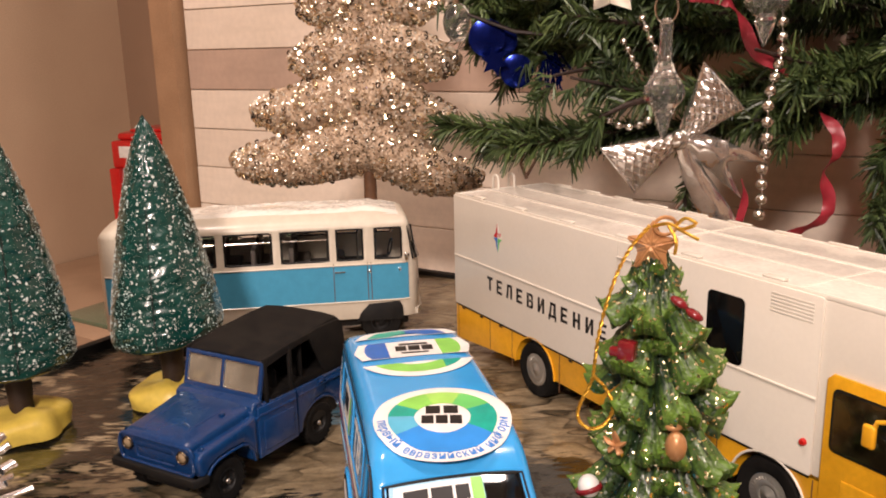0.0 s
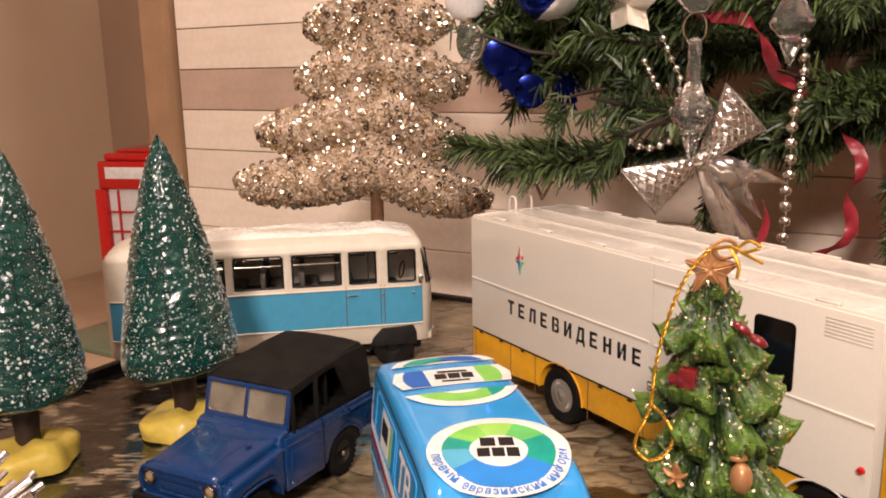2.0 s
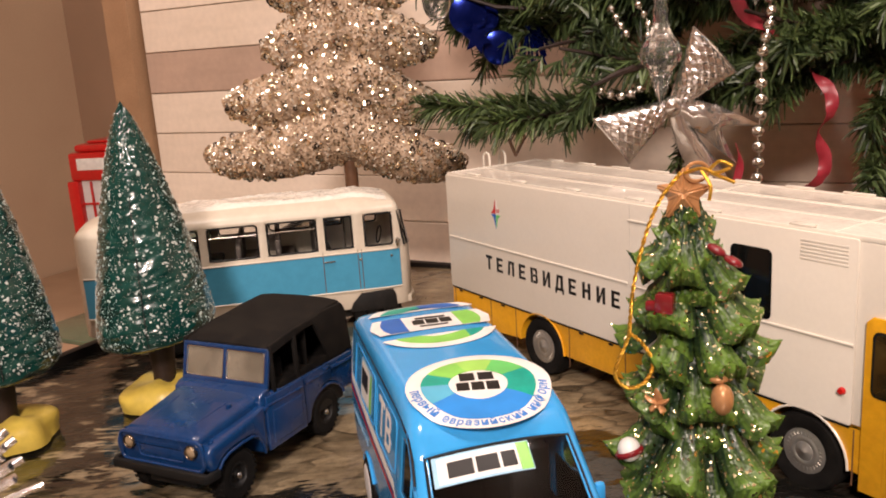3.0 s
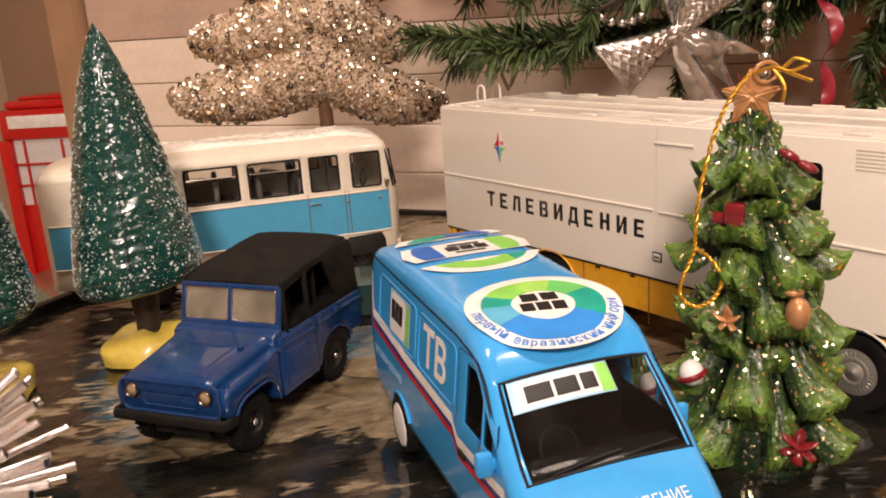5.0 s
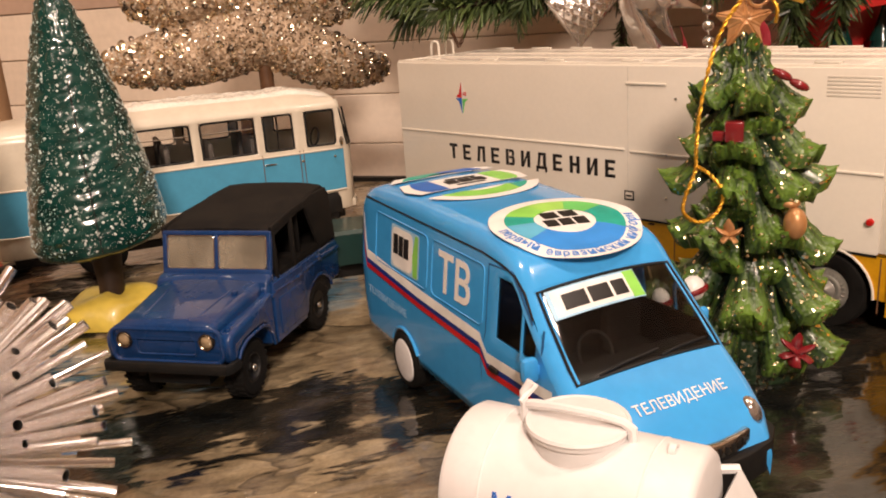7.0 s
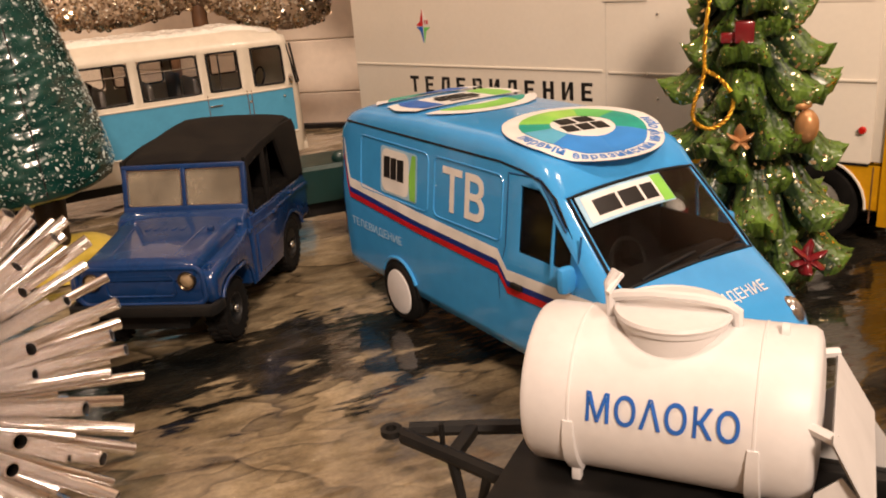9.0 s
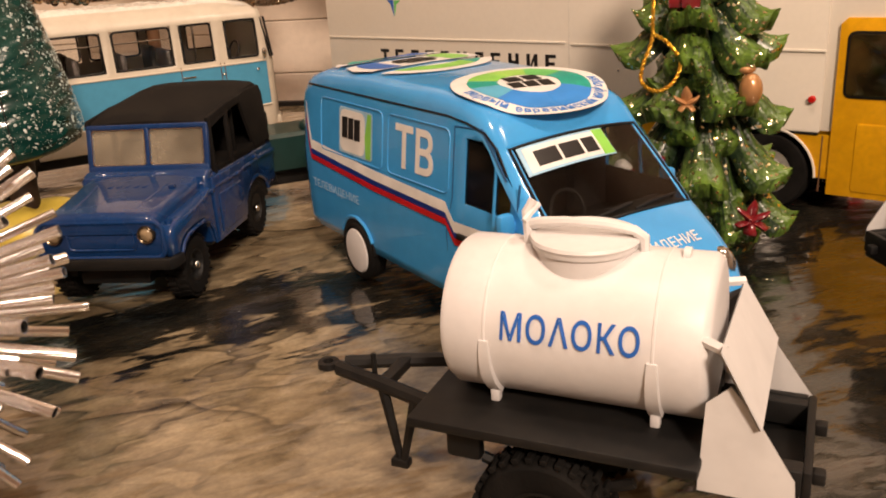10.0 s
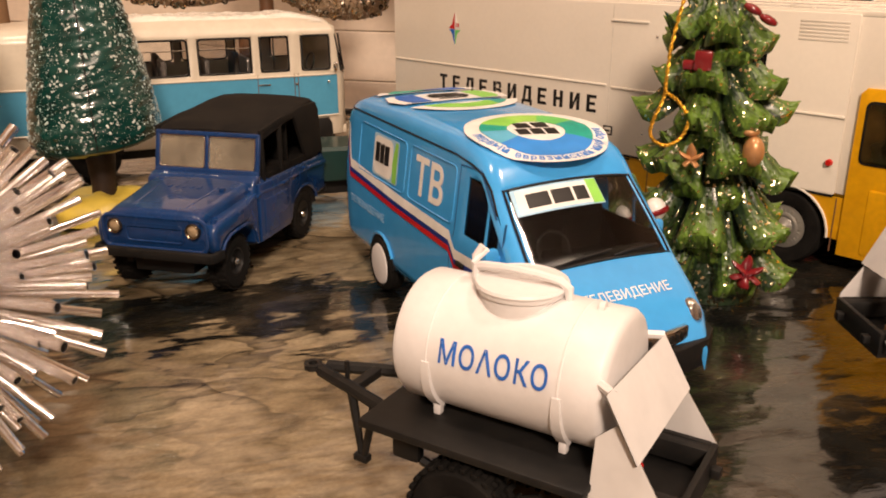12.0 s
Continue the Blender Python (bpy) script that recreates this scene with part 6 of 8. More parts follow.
# ---------- speckled cone trees ----------
def cone_tree(m, seed, lean, seam):
    t = thing("cone_tree", m, "dark green speckled cone tree on a yellow base", "toy tree", "cone trees")
    rnd = random.Random(seed)
    H0, H1, R = 32.0, 135.0, 24.0
    def radius(z):
        u = (z - H0) / (H1 - H0)
        return R * (1 - u ** 1.35) ** 0.92 * 0.97 * (1 - 0.10 * max(0.0, 1 - u * 14) ** 2) + 2.4 * math.sqrt(max(0.0, 1 - u ** 10))
    bm = bmesh.new()
    rows = []
    seg = 72
    nz = 110
    for j in range(nz + 1):
        u = j / nz
        z = H0 + (H1 - H0) * u
        row = []
        for i in range(seg):
            a = 2 * math.pi * i / seg
            r = radius(z) if j < nz else 0.7
            r *= 1 + 0.030 * noise.noise(Vector((math.cos(a) * 3, math.sin(a) * 3, z * 0.12 + seed)))
            r += 0.55 * noise.noise(Vector((math.cos(a) * 6, math.sin(a) * 6, z * 0.42 + seed * 3))) + 0.50 * abs(math.sin(z * 0.62 + 1.8 * math.sin(a + seed) + 3.4 * noise.noise(Vector((math.cos(a) * 2, math.sin(a) * 2, z * 0.1))))) * min(1.0, (1 - u) * 3) + 0.75 * noise.noise(Vector((math.cos(a) * 14, math.sin(a) * 14, z * 0.55 + seed)))
            row.append(bm.verts.new((r * math.cos(a) - lean[0] * u, r * math.sin(a) + lean[1] * u, z + lean[2] * r * math.cos(a) * (1 - u))))
        rows.append(row)
    for p, q in zip(rows, rows[1:]):
        for i in range(seg):
            bm.faces.new((p[i], p[(i + 1) % seg], q[(i + 1) % seg], q[i]))
    top = bm.verts.new((-lean[0], lean[1], H1 + 1.6))
    for i in range(seg):
        bm.faces.new((rows[-1][i], rows[-1][(i + 1) % seg], top))
    under = [bm.verts.new((v.co.x * 0.8, v.co.y * 0.8, v.co.z - 2.2)) for v in rows[0]]
    for i in range(seg):
        bm.faces.new((rows[0][i], under[i], under[(i + 1) % seg], rows[0][(i + 1) % seg]))
    bm.faces.new(under)
    crown = part("crown", bm, M["cone_green"], t, "glossy dark green cone", sharp=70)
    # speckles of white paint
    bm = bmesh.new()
    for k in range(7600):
        u = 1 - math.sqrt(rnd.random())
        u = min(0.985, u * 1.02)
        z = H0 + 2 + (H1 - H0 - 4) * u
        a = rnd.uniform(0, 2 * math.pi)
        r = radius(z) + 0.62
        s = 0.09 + 0.58 * rnd.random() ** 9.0
        c = Vector((r * math.cos(a) - lean[0] * u, r * math.sin(a) + lean[1] * u, z + lean[2] * r * math.cos(a) * (1 - u)))
        out = Vector((math.cos(a), math.sin(a), 0.28)).normalized()
        x_ = Vector((-math.sin(a), math.cos(a), 0))
        y_ = out.cross(x_)
        tw = rnd.uniform(0, math.pi)
        el = 1 + 1.4 * rnd.random() ** 3
        ring = []
        for q in range(6):
            b = 2 * math.pi * q / 6
            p = Vector((math.cos(b) * s * el, math.sin(b) * s, 0)) * rnd.uniform(0.75, 1.15)
            p = Vector((p.x * math.cos(tw) - p.y * math.sin(tw), p.x * math.sin(tw) + p.y * math.cos(tw), 0))
            ring.append(bm.verts.new(c + x_ * p.x + y_ * p.y - out * 0.12))
        mid = bm.verts.new(c + out * 0.22)
        for q in range(6):
            bm.faces.new((ring[q], ring[(q + 1) % 6], mid))
    line = []
    for k in range(30):
        u = 0.01 + 0.62 * k / 29
        z = H0 + (H1 - H0) * u
        r = radius(z) + 0.35
        line.append((r * math.cos(seam) - lean[0] * u, r * math.sin(seam) + lean[1] * u, z + lean[2] * r * math.cos(seam) * (1 - u)))
    part("seam", tube(bmesh.new(), line, 0.28, 6), M["black"], crown, "thin dark mould seam")
    tagged(part("speckle", bm, M["snow_dot"], crown, "white paint speckles"), kind="stuff")
    bm = lathe(bmesh.new(), [(5.2, 8), (5.0, 14), (5.4, 20), (6.4, 31.0)], 20, "z", (0, 0, 0))
    part("stem", bm, M["bark"], t, "dark brown stem")
    bm = bmesh.new()
    rows = []
    for j in range(9):
        v = j / 8
        row = []
        for i in range(40):
            a = 2 * math.pi * i / 40
            rr = 18.5 * (1 + 0.10 * math.sin(2 * a + seed) + 0.07 * math.sin(5 * a + seed * 2)) * (1 - v ** 3.4 * 0.75) + 1.0 * math.sin(v * 6 + a * 3)
            z = -0.3 + 11.5 * math.sin(v * math.pi / 2) * (1 + 0.10 * math.sin(3 * a + 1))
            row.append(bm.verts.new((rr * math.cos(a), rr * math.sin(a), z)))
        rows.append(row)
    for p, q in zip(rows, rows[1:]):
        for i in range(40):
            bm.faces.new((p[i], p[(i + 1) % 40], q[(i + 1) % 40], q[i]))
    bm.faces.new(rows[-1]), bm.faces.new(rows[0][::-1])
    part("base", bm, M["yellow_base"], t, "lumpy yellow base")
    return t


cone_tree(pose(-0.1333, 0.3805, -0.0005, 0, 0, 0), 1, (2.6, 1.5, 0.11), radians(-84))
cone_tree(pose(-0.1920, 0.3500, -0.0010, 0, 0, 70), 2, (0.0, -3.0, 0.0), radians(-130))


# ---------- silver straw ball ----------
def crease_foil(m):
    """Folds the foil's fine relief into streaks along each straw."""
    nt = m.node_tree
    mp, co = nt.nodes.new("ShaderNodeMapping"), nt.nodes.new("ShaderNodeTexCoord")
    mp.inputs["Scale"].default_value = (1.0, 1.0, 0.04)
    nt.links.new(co.outputs["Object"], mp.inputs["Vector"])
    for node in list(nt.nodes):
        if node.type == "TEX_NOISE" and node.inputs["Scale"].default_value > 400:
            nt.links.new(mp.outputs["Vector"], node.inputs["Vector"])
            node.inputs["Scale"].default_value = 1100


def straw_ball():
    t = thing("straw_ball", pose(-0.1490, 0.1860, 0.0435), "spiky ball ornament of cut silver foil straws", "ornament")
    rnd = random.Random(11)
    meshes = []
    for r in (1.0, 0.86, 1.12):
        bm = bmesh.new()
        lathe(bm, [(r * 0.8, 5), (r, 12), (r, 43.5), (r * 0.84, 43.5), (r * 0.84, 30)], 12, "z")
        ob = part("straw", bm, M["straw"], t)
        meshes.append(ob.data)
        bpy.data.objects.remove(ob)
    part("core", ball(bmesh.new(), (0, 0, 0), 9, 2), M["black"], t)
    n = 298
    for k in range(n):
        z = 1 - 2 * (k + 0.5) / n
        a = k * 2.399963 + rnd.uniform(-0.2, 0.2)
        d = Vector((math.sqrt(1 - z * z) * math.cos(a), math.sqrt(1 - z * z) * math.sin(a), z + rnd.uniform(-0.07, 0.07))).normalized()
        ob = new("straw", meshes[k % 3])
        s = rnd.choice((0.74, 0.86, 0.93, 0.96, 0.99)) * rnd.uniform(0.97, 1.0)
        if d.z < -0.9:
            s *= 0.95
        ob.parent = t
        ob.matrix_basis = d.to_track_quat("Z", "Y").to_matrix().to_4x4() @ Matrix.Diagonal((1, 1, s, 1))
    return t


crease_foil(M["straw"])
straw_ball()


# ---------- glitter tree ----------
def puff(bm, rows, depth, nv=14):
    """A cushion between an upper and a lower edge: rows of (x, z_low, z_high, thickness)."""
    grid = []
    for x, lo, hi, th in rows:
        line = []
        for k in range(nv * 2):
            a = math.pi * 2 * k / (nv * 2)
            z = (lo + hi) / 2 + (hi - lo) / 2 * math.cos(a)
            y = th * math.sin(a)
            d = noise.noise(Vector((x * 0.09, y * 0.09 + 3, z * 0.09))) * 1.8 + noise.noise(Vector((x * 0.3, y * 0.3, z * 0.3))) * 0.9
            line.append(bm.verts.new((x, y + d * math.copysign(1, math.sin(a) + 1e-9), z + d * 0.6)))
        grid.append(line)
    m = nv * 2
    for p, q in zip(grid, grid[1:]):
        for k in range(m):
            bm.faces.new((p[k], p[(k + 1) % m], q[(k + 1) % m], q[k]))
    bm.faces.new(grid[0]), bm.faces.new(grid[-1][::-1])


def glitter_tree():
    t = thing("glitter_tree", pose(-0.0505, 0.556, -0.001), "champagne gold glitter fabric tree with sequins on a wooden stem", "ornament tree")
    tiers = [  # left tip x, z, right tip x, z, bottom sag, notch height, top height, thickness, tip half height
        (-93, 93, 77, 79, 8, 84, 134, 16, 9.5), (-77, 125, 60, 118, 4, 112, 166, 16, 10.5), (-50, 157, 63, 155, 4, 145, 200, 15, 10.5), (-43, 190, 53, 191, 4, 178, 228, 14, 9.0),
        (-34, 221, 41, 221, 3, 211, 256, 12, 8.0), (-23, 247, 27, 247, 2, 240, 276, 10, 7.0)]
    rnd = random.Random(5)
    for k, (xl, zl, xr, zr, sag, notch, top, th, end_h) in enumerate(tiers):
        bm = bmesh.new()
        rows = []
        nx = 46
        for i in range(nx + 1):
            f = -math.cos(math.pi * i / nx)
            x = -f * xl if f < 0 else f * xr
            u = abs(f)
            tipz = zl if f < 0 else zr
            span = abs(xl if f < 0 else xr)
            hi = tipz + end_h + (top - tipz - end_h) * (1 - u) ** 1.55
            lo = tipz - end_h + (notch - tipz + end_h) * (1 - u) ** 1.25 - sag * math.sin(math.pi * u)
            u0 = 1 - 2.3 * end_h / span
            e = math.sqrt(max(0.0, 1 - (max(0.0, u - u0) / (1 - u0)) ** 2.3))
            mid = (lo + hi) / 2 + (2.0 if u > u0 else 0) * (1 - e)
            lo, hi = mid - (mid - lo) * max(0.06, e), mid + (hi - mid) * max(0.06, e)
            rows.append((x, lo, hi, th * (0.62 + 0.38 * (1 - u ** 2)) * max(0.10, e)))
        puff(bm, rows, th)
        tier = part("tier", bm, M["glitter"], t, "puffy glittered tier", sharp=80)
        # sequins and coarse flakes over the tier
        for word, count, smin, smax, mat in (("sequin", 170, 1.3, 2.7, M["sequin"]), ("flake", 800, 0.3, 0.85, M["flake"]), ("dark_sequin", 60, 1.3, 2.2, M["flake_dark"])):
            bm = bmesh.new()
            for _ in range(count):
                r = rows[rnd.randrange(5, nx - 4)]
                a = rnd.uniform(math.pi * 1.02, math.pi * 1.98)
                c = Vector((r[0] + rnd.uniform(-1, 1), r[3] * math.sin(a) * 1.02 - 1.0, (r[1] + r[2]) / 2 + (r[2] - r[1]) / 2 * math.cos(a)))
                d = Vector((rnd.gauss(0, 0.4), -1 + rnd.gauss(0, 0.3), rnd.gauss(0.1, 0.4) + 0.6 * math.cos(a))).normalized()
                x_ = d.orthogonal().normalized()
                y_ = d.cross(x_)
                s = rnd.uniform(smin, smax)
                n = 5 if word == "flake" else 9
                lo = [bm.verts.new(c + (x_ * math.cos(2 * math.pi * q / n) + y_ * math.sin(2 * math.pi * q / n)) * s) for q in range(n)]
                if word == "flake":
                    bm.faces.new(lo)
                else:
                    inn = [bm.verts.new(c + d * -0.3 + (x_ * math.cos(2 * math.pi * q / n) + y_ * math.sin(2 * math.pi * q / n)) * s * 0.4) for q in range(n)]
                    for q in range(n):
                        bm.faces.new((lo[q], lo[(q + 1) % n], inn[(q + 1) % n], inn[q]))
            tagged(part(word, bm, mat, tier, smooth=False), kind="stuff")
    bm = tube(bmesh.new(), [(0, 0, 0), (0, 0, 40), (0, 0, 120), (0, 0, 250)], [4.6, 4.4, 4.2, 3.0], 14)
    part("stem", bm, M["stem_wood"], t, "brown wooden stem")
    bm = lathe(bmesh.new(), [(0, 0), (26, 0), (27, 2), (26, 7), (22, 9), (5, 10), (0, 10)], 36)
    part("base", bm, M["stem_wood"], t, "round wooden base")
    return t


M["glitter"] = sparkle_material("champagne_glitter", (0.54, 0.40, 0.275), (0.33, 0.235, 0.155), 0.18, 0.42, flake=(0.98, 0.88, 0.74), scale=1000)
M["sequin"] = material("champagne_sequin", (0.82, 0.68, 0.48), 0.16, metal=0.9)
M["flake"] = material("bright_flake", (0.95, 0.87, 0.72), 0.18, metal=0.5)
M["flake_dark"] = material("dark_sequin", (0.10, 0.075, 0.055), 0.25, metal=0.6)
glitter_tree()


# ---------- green artificial tree ----------
# where ornaments hang: centre, half width and half height in millimetres
ORNAMENTS = [((97, 377, 150), 13, 34), ((97, 377, 200), 12, 26), ((146, 395, 180), 13, 28), ((118, 428, 114), 40, 32), ((45, 465, 198), 17, 17),
             ((30, 492, 165), 17, 15), ((60, 492, 150), 10, 12), ((6, 505, 196), 14, 14), ((9, 500, 176), 9, 12), ((90, 470, 193), 14, 14), ((158, 410, 130), 7, 60),
             ((150, 428, 166), 16, 20), ((186, 410, 98), 14, 34), ((101, 428, 155), 9, 18)]


def pressed(q, o):
    """Whether a needle would stick out in front of an ornament."""
    (x, y, z), w, h = o
    return q.y < y + 3 and abs(q.x - x + (q.y - y) * 0.1) < w and abs(q.z - z) < h


def needle_spray(bm, pts, radius, count, rnd, droop=0.25, forward=1.0, length=(0.7, 1.15), width=1.5):
    """Flat needles round a branch line; points in millimetres. Needles pushed aside by hanging ornaments are left out."""
    pts = [Vector(p) for p in pts]
    lens = [(b - a).length for a, b in zip(pts, pts[1:])]
    total = sum(lens)
    for _ in range(count):
        s = rnd.random() * total
        for (a, b), L in zip(zip(pts, pts[1:]), lens):
            if s <= L:
                break
            s -= L
        base = a.lerp(b, min(1, s / L))
        d = (b - a).normalized()
        side = d.orthogonal().normalized()
        ang = rnd.uniform(0, 2 * math.pi)
        out = side * math.cos(ang) + d.cross(side) * math.sin(ang)
        way = (out + d * forward * rnd.uniform(0.4, 1.4)).normalized()
        ln = radius * rnd.uniform(*length)
        flat = way.cross(Vector((rnd.gauss(0, 1), rnd.gauss(0, 1), rnd.gauss(0, 1)))).normalized() * width * 0.5
        p1 = base + way * ln * 0.55
        p2 = base + way * ln + Vector((0, 0, -droop * ln * rnd.uniform(0, 1.2)))
        if any(pressed(q, o) for o in ORNAMENTS for q in (p1, p2)):
            continue
        v = [bm.verts.new(p) for p in (base - flat * 0.7, base + flat * 0.7, p1 + flat, p1 - flat, p2 + flat * 0.45, p2 - flat * 0.45)]
        bm.faces.new((v[0], v[1], v[2], v[3])), bm.faces.new((v[3], v[2], v[4], v[5]))


def christmas_tree():
    t = thing("christmas_tree", pose(0, 0, 0), "artificial green Christmas tree with drooping needle branches", "tree")
    rnd = random.Random(21)
    bm = tube(bmesh.new(), [(330, 610, -47), (330, 610, 150), (330, 610, 920)], [13, 12, 5], 14)
    part("trunk", bm, M["bark"], t, "brown wire-wound trunk")
    branches = [
        [(330, 610, 150), (240, 500, 128), (150, 470, 116), (95, 466, 114), (50, 470, 116), (-2, 474, 119)],
        [(95, 466, 114), (60, 452, 112), (30, 446, 110)],
        [(60, 470, 116), (40, 488, 112), (22, 496, 106)],
        [(330, 610, 210), (240, 500, 178), (150, 478, 166), (90, 480, 164), (40, 486, 170), (14, 490, 180)],
        [(150, 478, 166), (100, 460, 172), (60, 455, 178)],
        [(110, 480, 164), (70, 498, 158), (40, 505, 152)],
        [(240, 500, 178), (170, 460, 186), (110, 450, 196), (70, 450, 204)],
        [(330, 610, 180), (230, 490, 150), (150, 448, 138), (100, 438, 138), (64, 434, 146)],
        [(120, 442, 138), (92, 430, 132), (76, 424, 126)],
        [(330, 610, 160), (290, 500, 140), (240, 455, 132), (195, 440, 127), (158, 434, 122)],
        [(290, 500, 140), (252, 452, 118), (232, 444, 98), (236, 442, 66), (244, 442, 30)],
        [(260, 480, 150), (215, 438, 146), (180, 424, 150), (150, 416, 158)],
        [(330, 610, 240), (260, 480, 204), (200, 440, 194), (150, 425, 190), (120, 420, 196)],
        [(330, 610, 240), (280, 470, 190), (250, 420, 176), (222, 400, 168)],
        [(330, 610, 260), (240, 480, 230), (160, 450, 222), (90, 450, 226)],
        [(330, 610, 200), (250, 545, 180), (180, 520, 168), (120, 515, 160)],
        [(330, 610, 230), (260, 540, 215), (180, 510, 206), (100, 505, 205)],
        [(330, 610, 190), (290, 540, 160), (240, 500, 145), (190, 490, 135)],
        [(330, 610, 220), (300, 520, 200), (270, 460, 192), (240, 430, 190)],
        [(330, 610, 170), (300, 500, 150), (270, 450, 140), (250, 425, 126), (244, 415, 104)],
        [(150, 470, 118), (134, 452, 104), (128, 446, 82), (130, 448, 62)],
        [(330, 620, 240), (200, 520, 205), (110, 506, 192), (60, 503, 188), (18, 503, 190)],
        [(200, 520, 205), (120, 510, 180), (70, 508, 172), (32, 508, 166)],
        [(200, 520, 225), (110, 500, 212), (60, 498, 205), (22, 498, 204)],
        [(240, 510, 190), (150, 505, 176), (95, 500, 164), (58, 498, 156)],
        [(160, 500, 172), (110, 470, 160), (80, 462, 150), (58, 458, 146)],
        [(330, 610, 190), (270, 500, 160), (240, 450, 150), (200, 425, 146), (172, 415, 140)],
        [(330, 610, 200), (290, 480, 172), (250, 430, 160), (215, 405, 158)],
    ]
    # the dense middle of the tree
    for q in range(25):
        x, z = rnd.uniform(70, 250), rnd.uniform(150, 240)
        y = rnd.uniform(500, 575)
        if z < 150 + max(0.0, 175 - x) * 0.22 or (x > 165 and z < 205):
            continue
        root = Vector((330, 640, z + 30))
        tip = Vector((x, y, z))
        mid = root.lerp(tip, 0.5) + Vector((0, 0, 8))
        branches.append([tuple(root), tuple(mid), tuple(tip.lerp(mid, 0.4)), tuple(tip)])
    for q in range(22):
        x, z, y = rnd.uniform(28, 130), rnd.uniform(172, 245), rnd.uniform(500, 545)
        tip = Vector((x, y, z))
        mid = tip + Vector((75, 25, rnd.uniform(6, 22)))
        branches.append([(330, 640, z + 30), tuple(mid), tuple(tip.lerp(mid, 0.4)), tuple(tip)])
    # boughs further up and round the trunk
    for q in range(64):
        z = 250 + 620 * (q + 0.5) / 64
        a = q * 2.399963
        span = 340 * (1 - (z - 200) / 760) * rnd.uniform(0.8, 1.05)
        tip = Vector((330 + span * math.cos(a), 610 + span * math.sin(a), z - 20))
        if (tip.x - 0.53 * 1000) * 0.53 + (tip.y - 420) * 0.85 > 55:
            tip = Vector((330, 610, z)).lerp(tip, 0.3)
        branches.append([(330, 610, z + 30), tuple(Vector((330, 610, z + 34)).lerp(tip, 0.5)), tuple(tip)])
    wide_from = len(branches) - 64
    for k, pts in enumerate(branches):
        wire = part("branch", tube(bmesh.new(), pts, [2.4 - 1.6 * i / (len(pts) - 1) for i in range(len(pts))], 6), M["bark"], t)
        bm = bmesh.new()
        run = sum((Vector(b) - Vector(a)).length for a, b in zip(pts, pts[1:]))
        if k >= wide_from:
            needle_spray(bm, pts, 34.0, int(run * 0.7), rnd, width=3.0)
            tagged(part("needle", bm, M["needle_leaf"], wire, "dark green plastic needles", smooth=False), kind="stuff")
            continue
        needle_spray(bm, pts, 14.0 if k != 20 else 8, int(run * (3 if k == 20 else 7.5 if k < 3 else 5.6)), rnd, width=1.2)
        # side twigs
        for _ in range(int(run / 34) if k not in (0, 1, 2, 20) else 0):
            i = rnd.randrange(1, len(pts) - 1) if len(pts) > 2 else 0
            a, b = Vector(pts[i]), Vector(pts[i + 1])
            s = a.lerp(b, rnd.random())
            w = ((b - a).normalized() + Vector((rnd.gauss(0, 0.5), rnd.gauss(0, 0.6), rnd.gauss(0, 0.25)))).normalized()
            needle_spray(bm, [s, s + w * 16, s + w * 30 + Vector((0, 0, -3))], 11.5, 105, rnd, width=1.3)
        tagged(part("needle", bm, M["needle_leaf"], wire, "dark green plastic needles", smooth=False), kind="stuff")
    for pts in ([(44, 470, 108), (42, 468, 98), (45, 466, 90)], [(47, 470, 108), (50, 466, 100), (45, 464, 92)], [(132, 448, 84), (124, 446, 76), (122, 446, 70)]):
        part("twig", tube(bmesh.new(), pts, 0.9, 6), M["stem_wood"], t)
    return t


def needle_leaf():
    m = material("green_plastic_needle", (0.066, 0.096, 0.040), 0.40, col2=(0.026, 0.044, 0.021), scale=30, fine=0.25)
    nt = m.node_tree
    n, l = nt.nodes, nt.links
    b = n["Principled BSDF"]
    src = b.inputs["Base Color"].links[0].from_socket
    geo = n.new("ShaderNodeNewGeometry")
    ramp = n.new("ShaderNodeValToRGB")
    ramp.color_ramp.elements[0].color, ramp.color_ramp.elements[1].color = (0.35, 0.42, 0.40, 1), (2.1, 2.05, 1.5, 1)
    l.new(geo.outputs["Random Per Island"], ramp.inputs["Fac"])
    mx = n.new("ShaderNodeMix")
    mx.data_type, mx.blend_type = "RGBA", "MULTIPLY"
    mx.inputs["Factor"].default_value = 1
    l.new(src, mx.inputs["A"]), l.new(ramp.outputs["Color"], mx.inputs["B"])
    l.new(mx.outputs["Result"], b.inputs["Base Color"])
    return m


M["needle_leaf"] = needle_leaf()
christmas_tree()


# ---------- hanging ornaments ----------
def faceted(bm, prof, at, seg=10):
    lathe(bm, prof, seg, "z", at)
    return bm


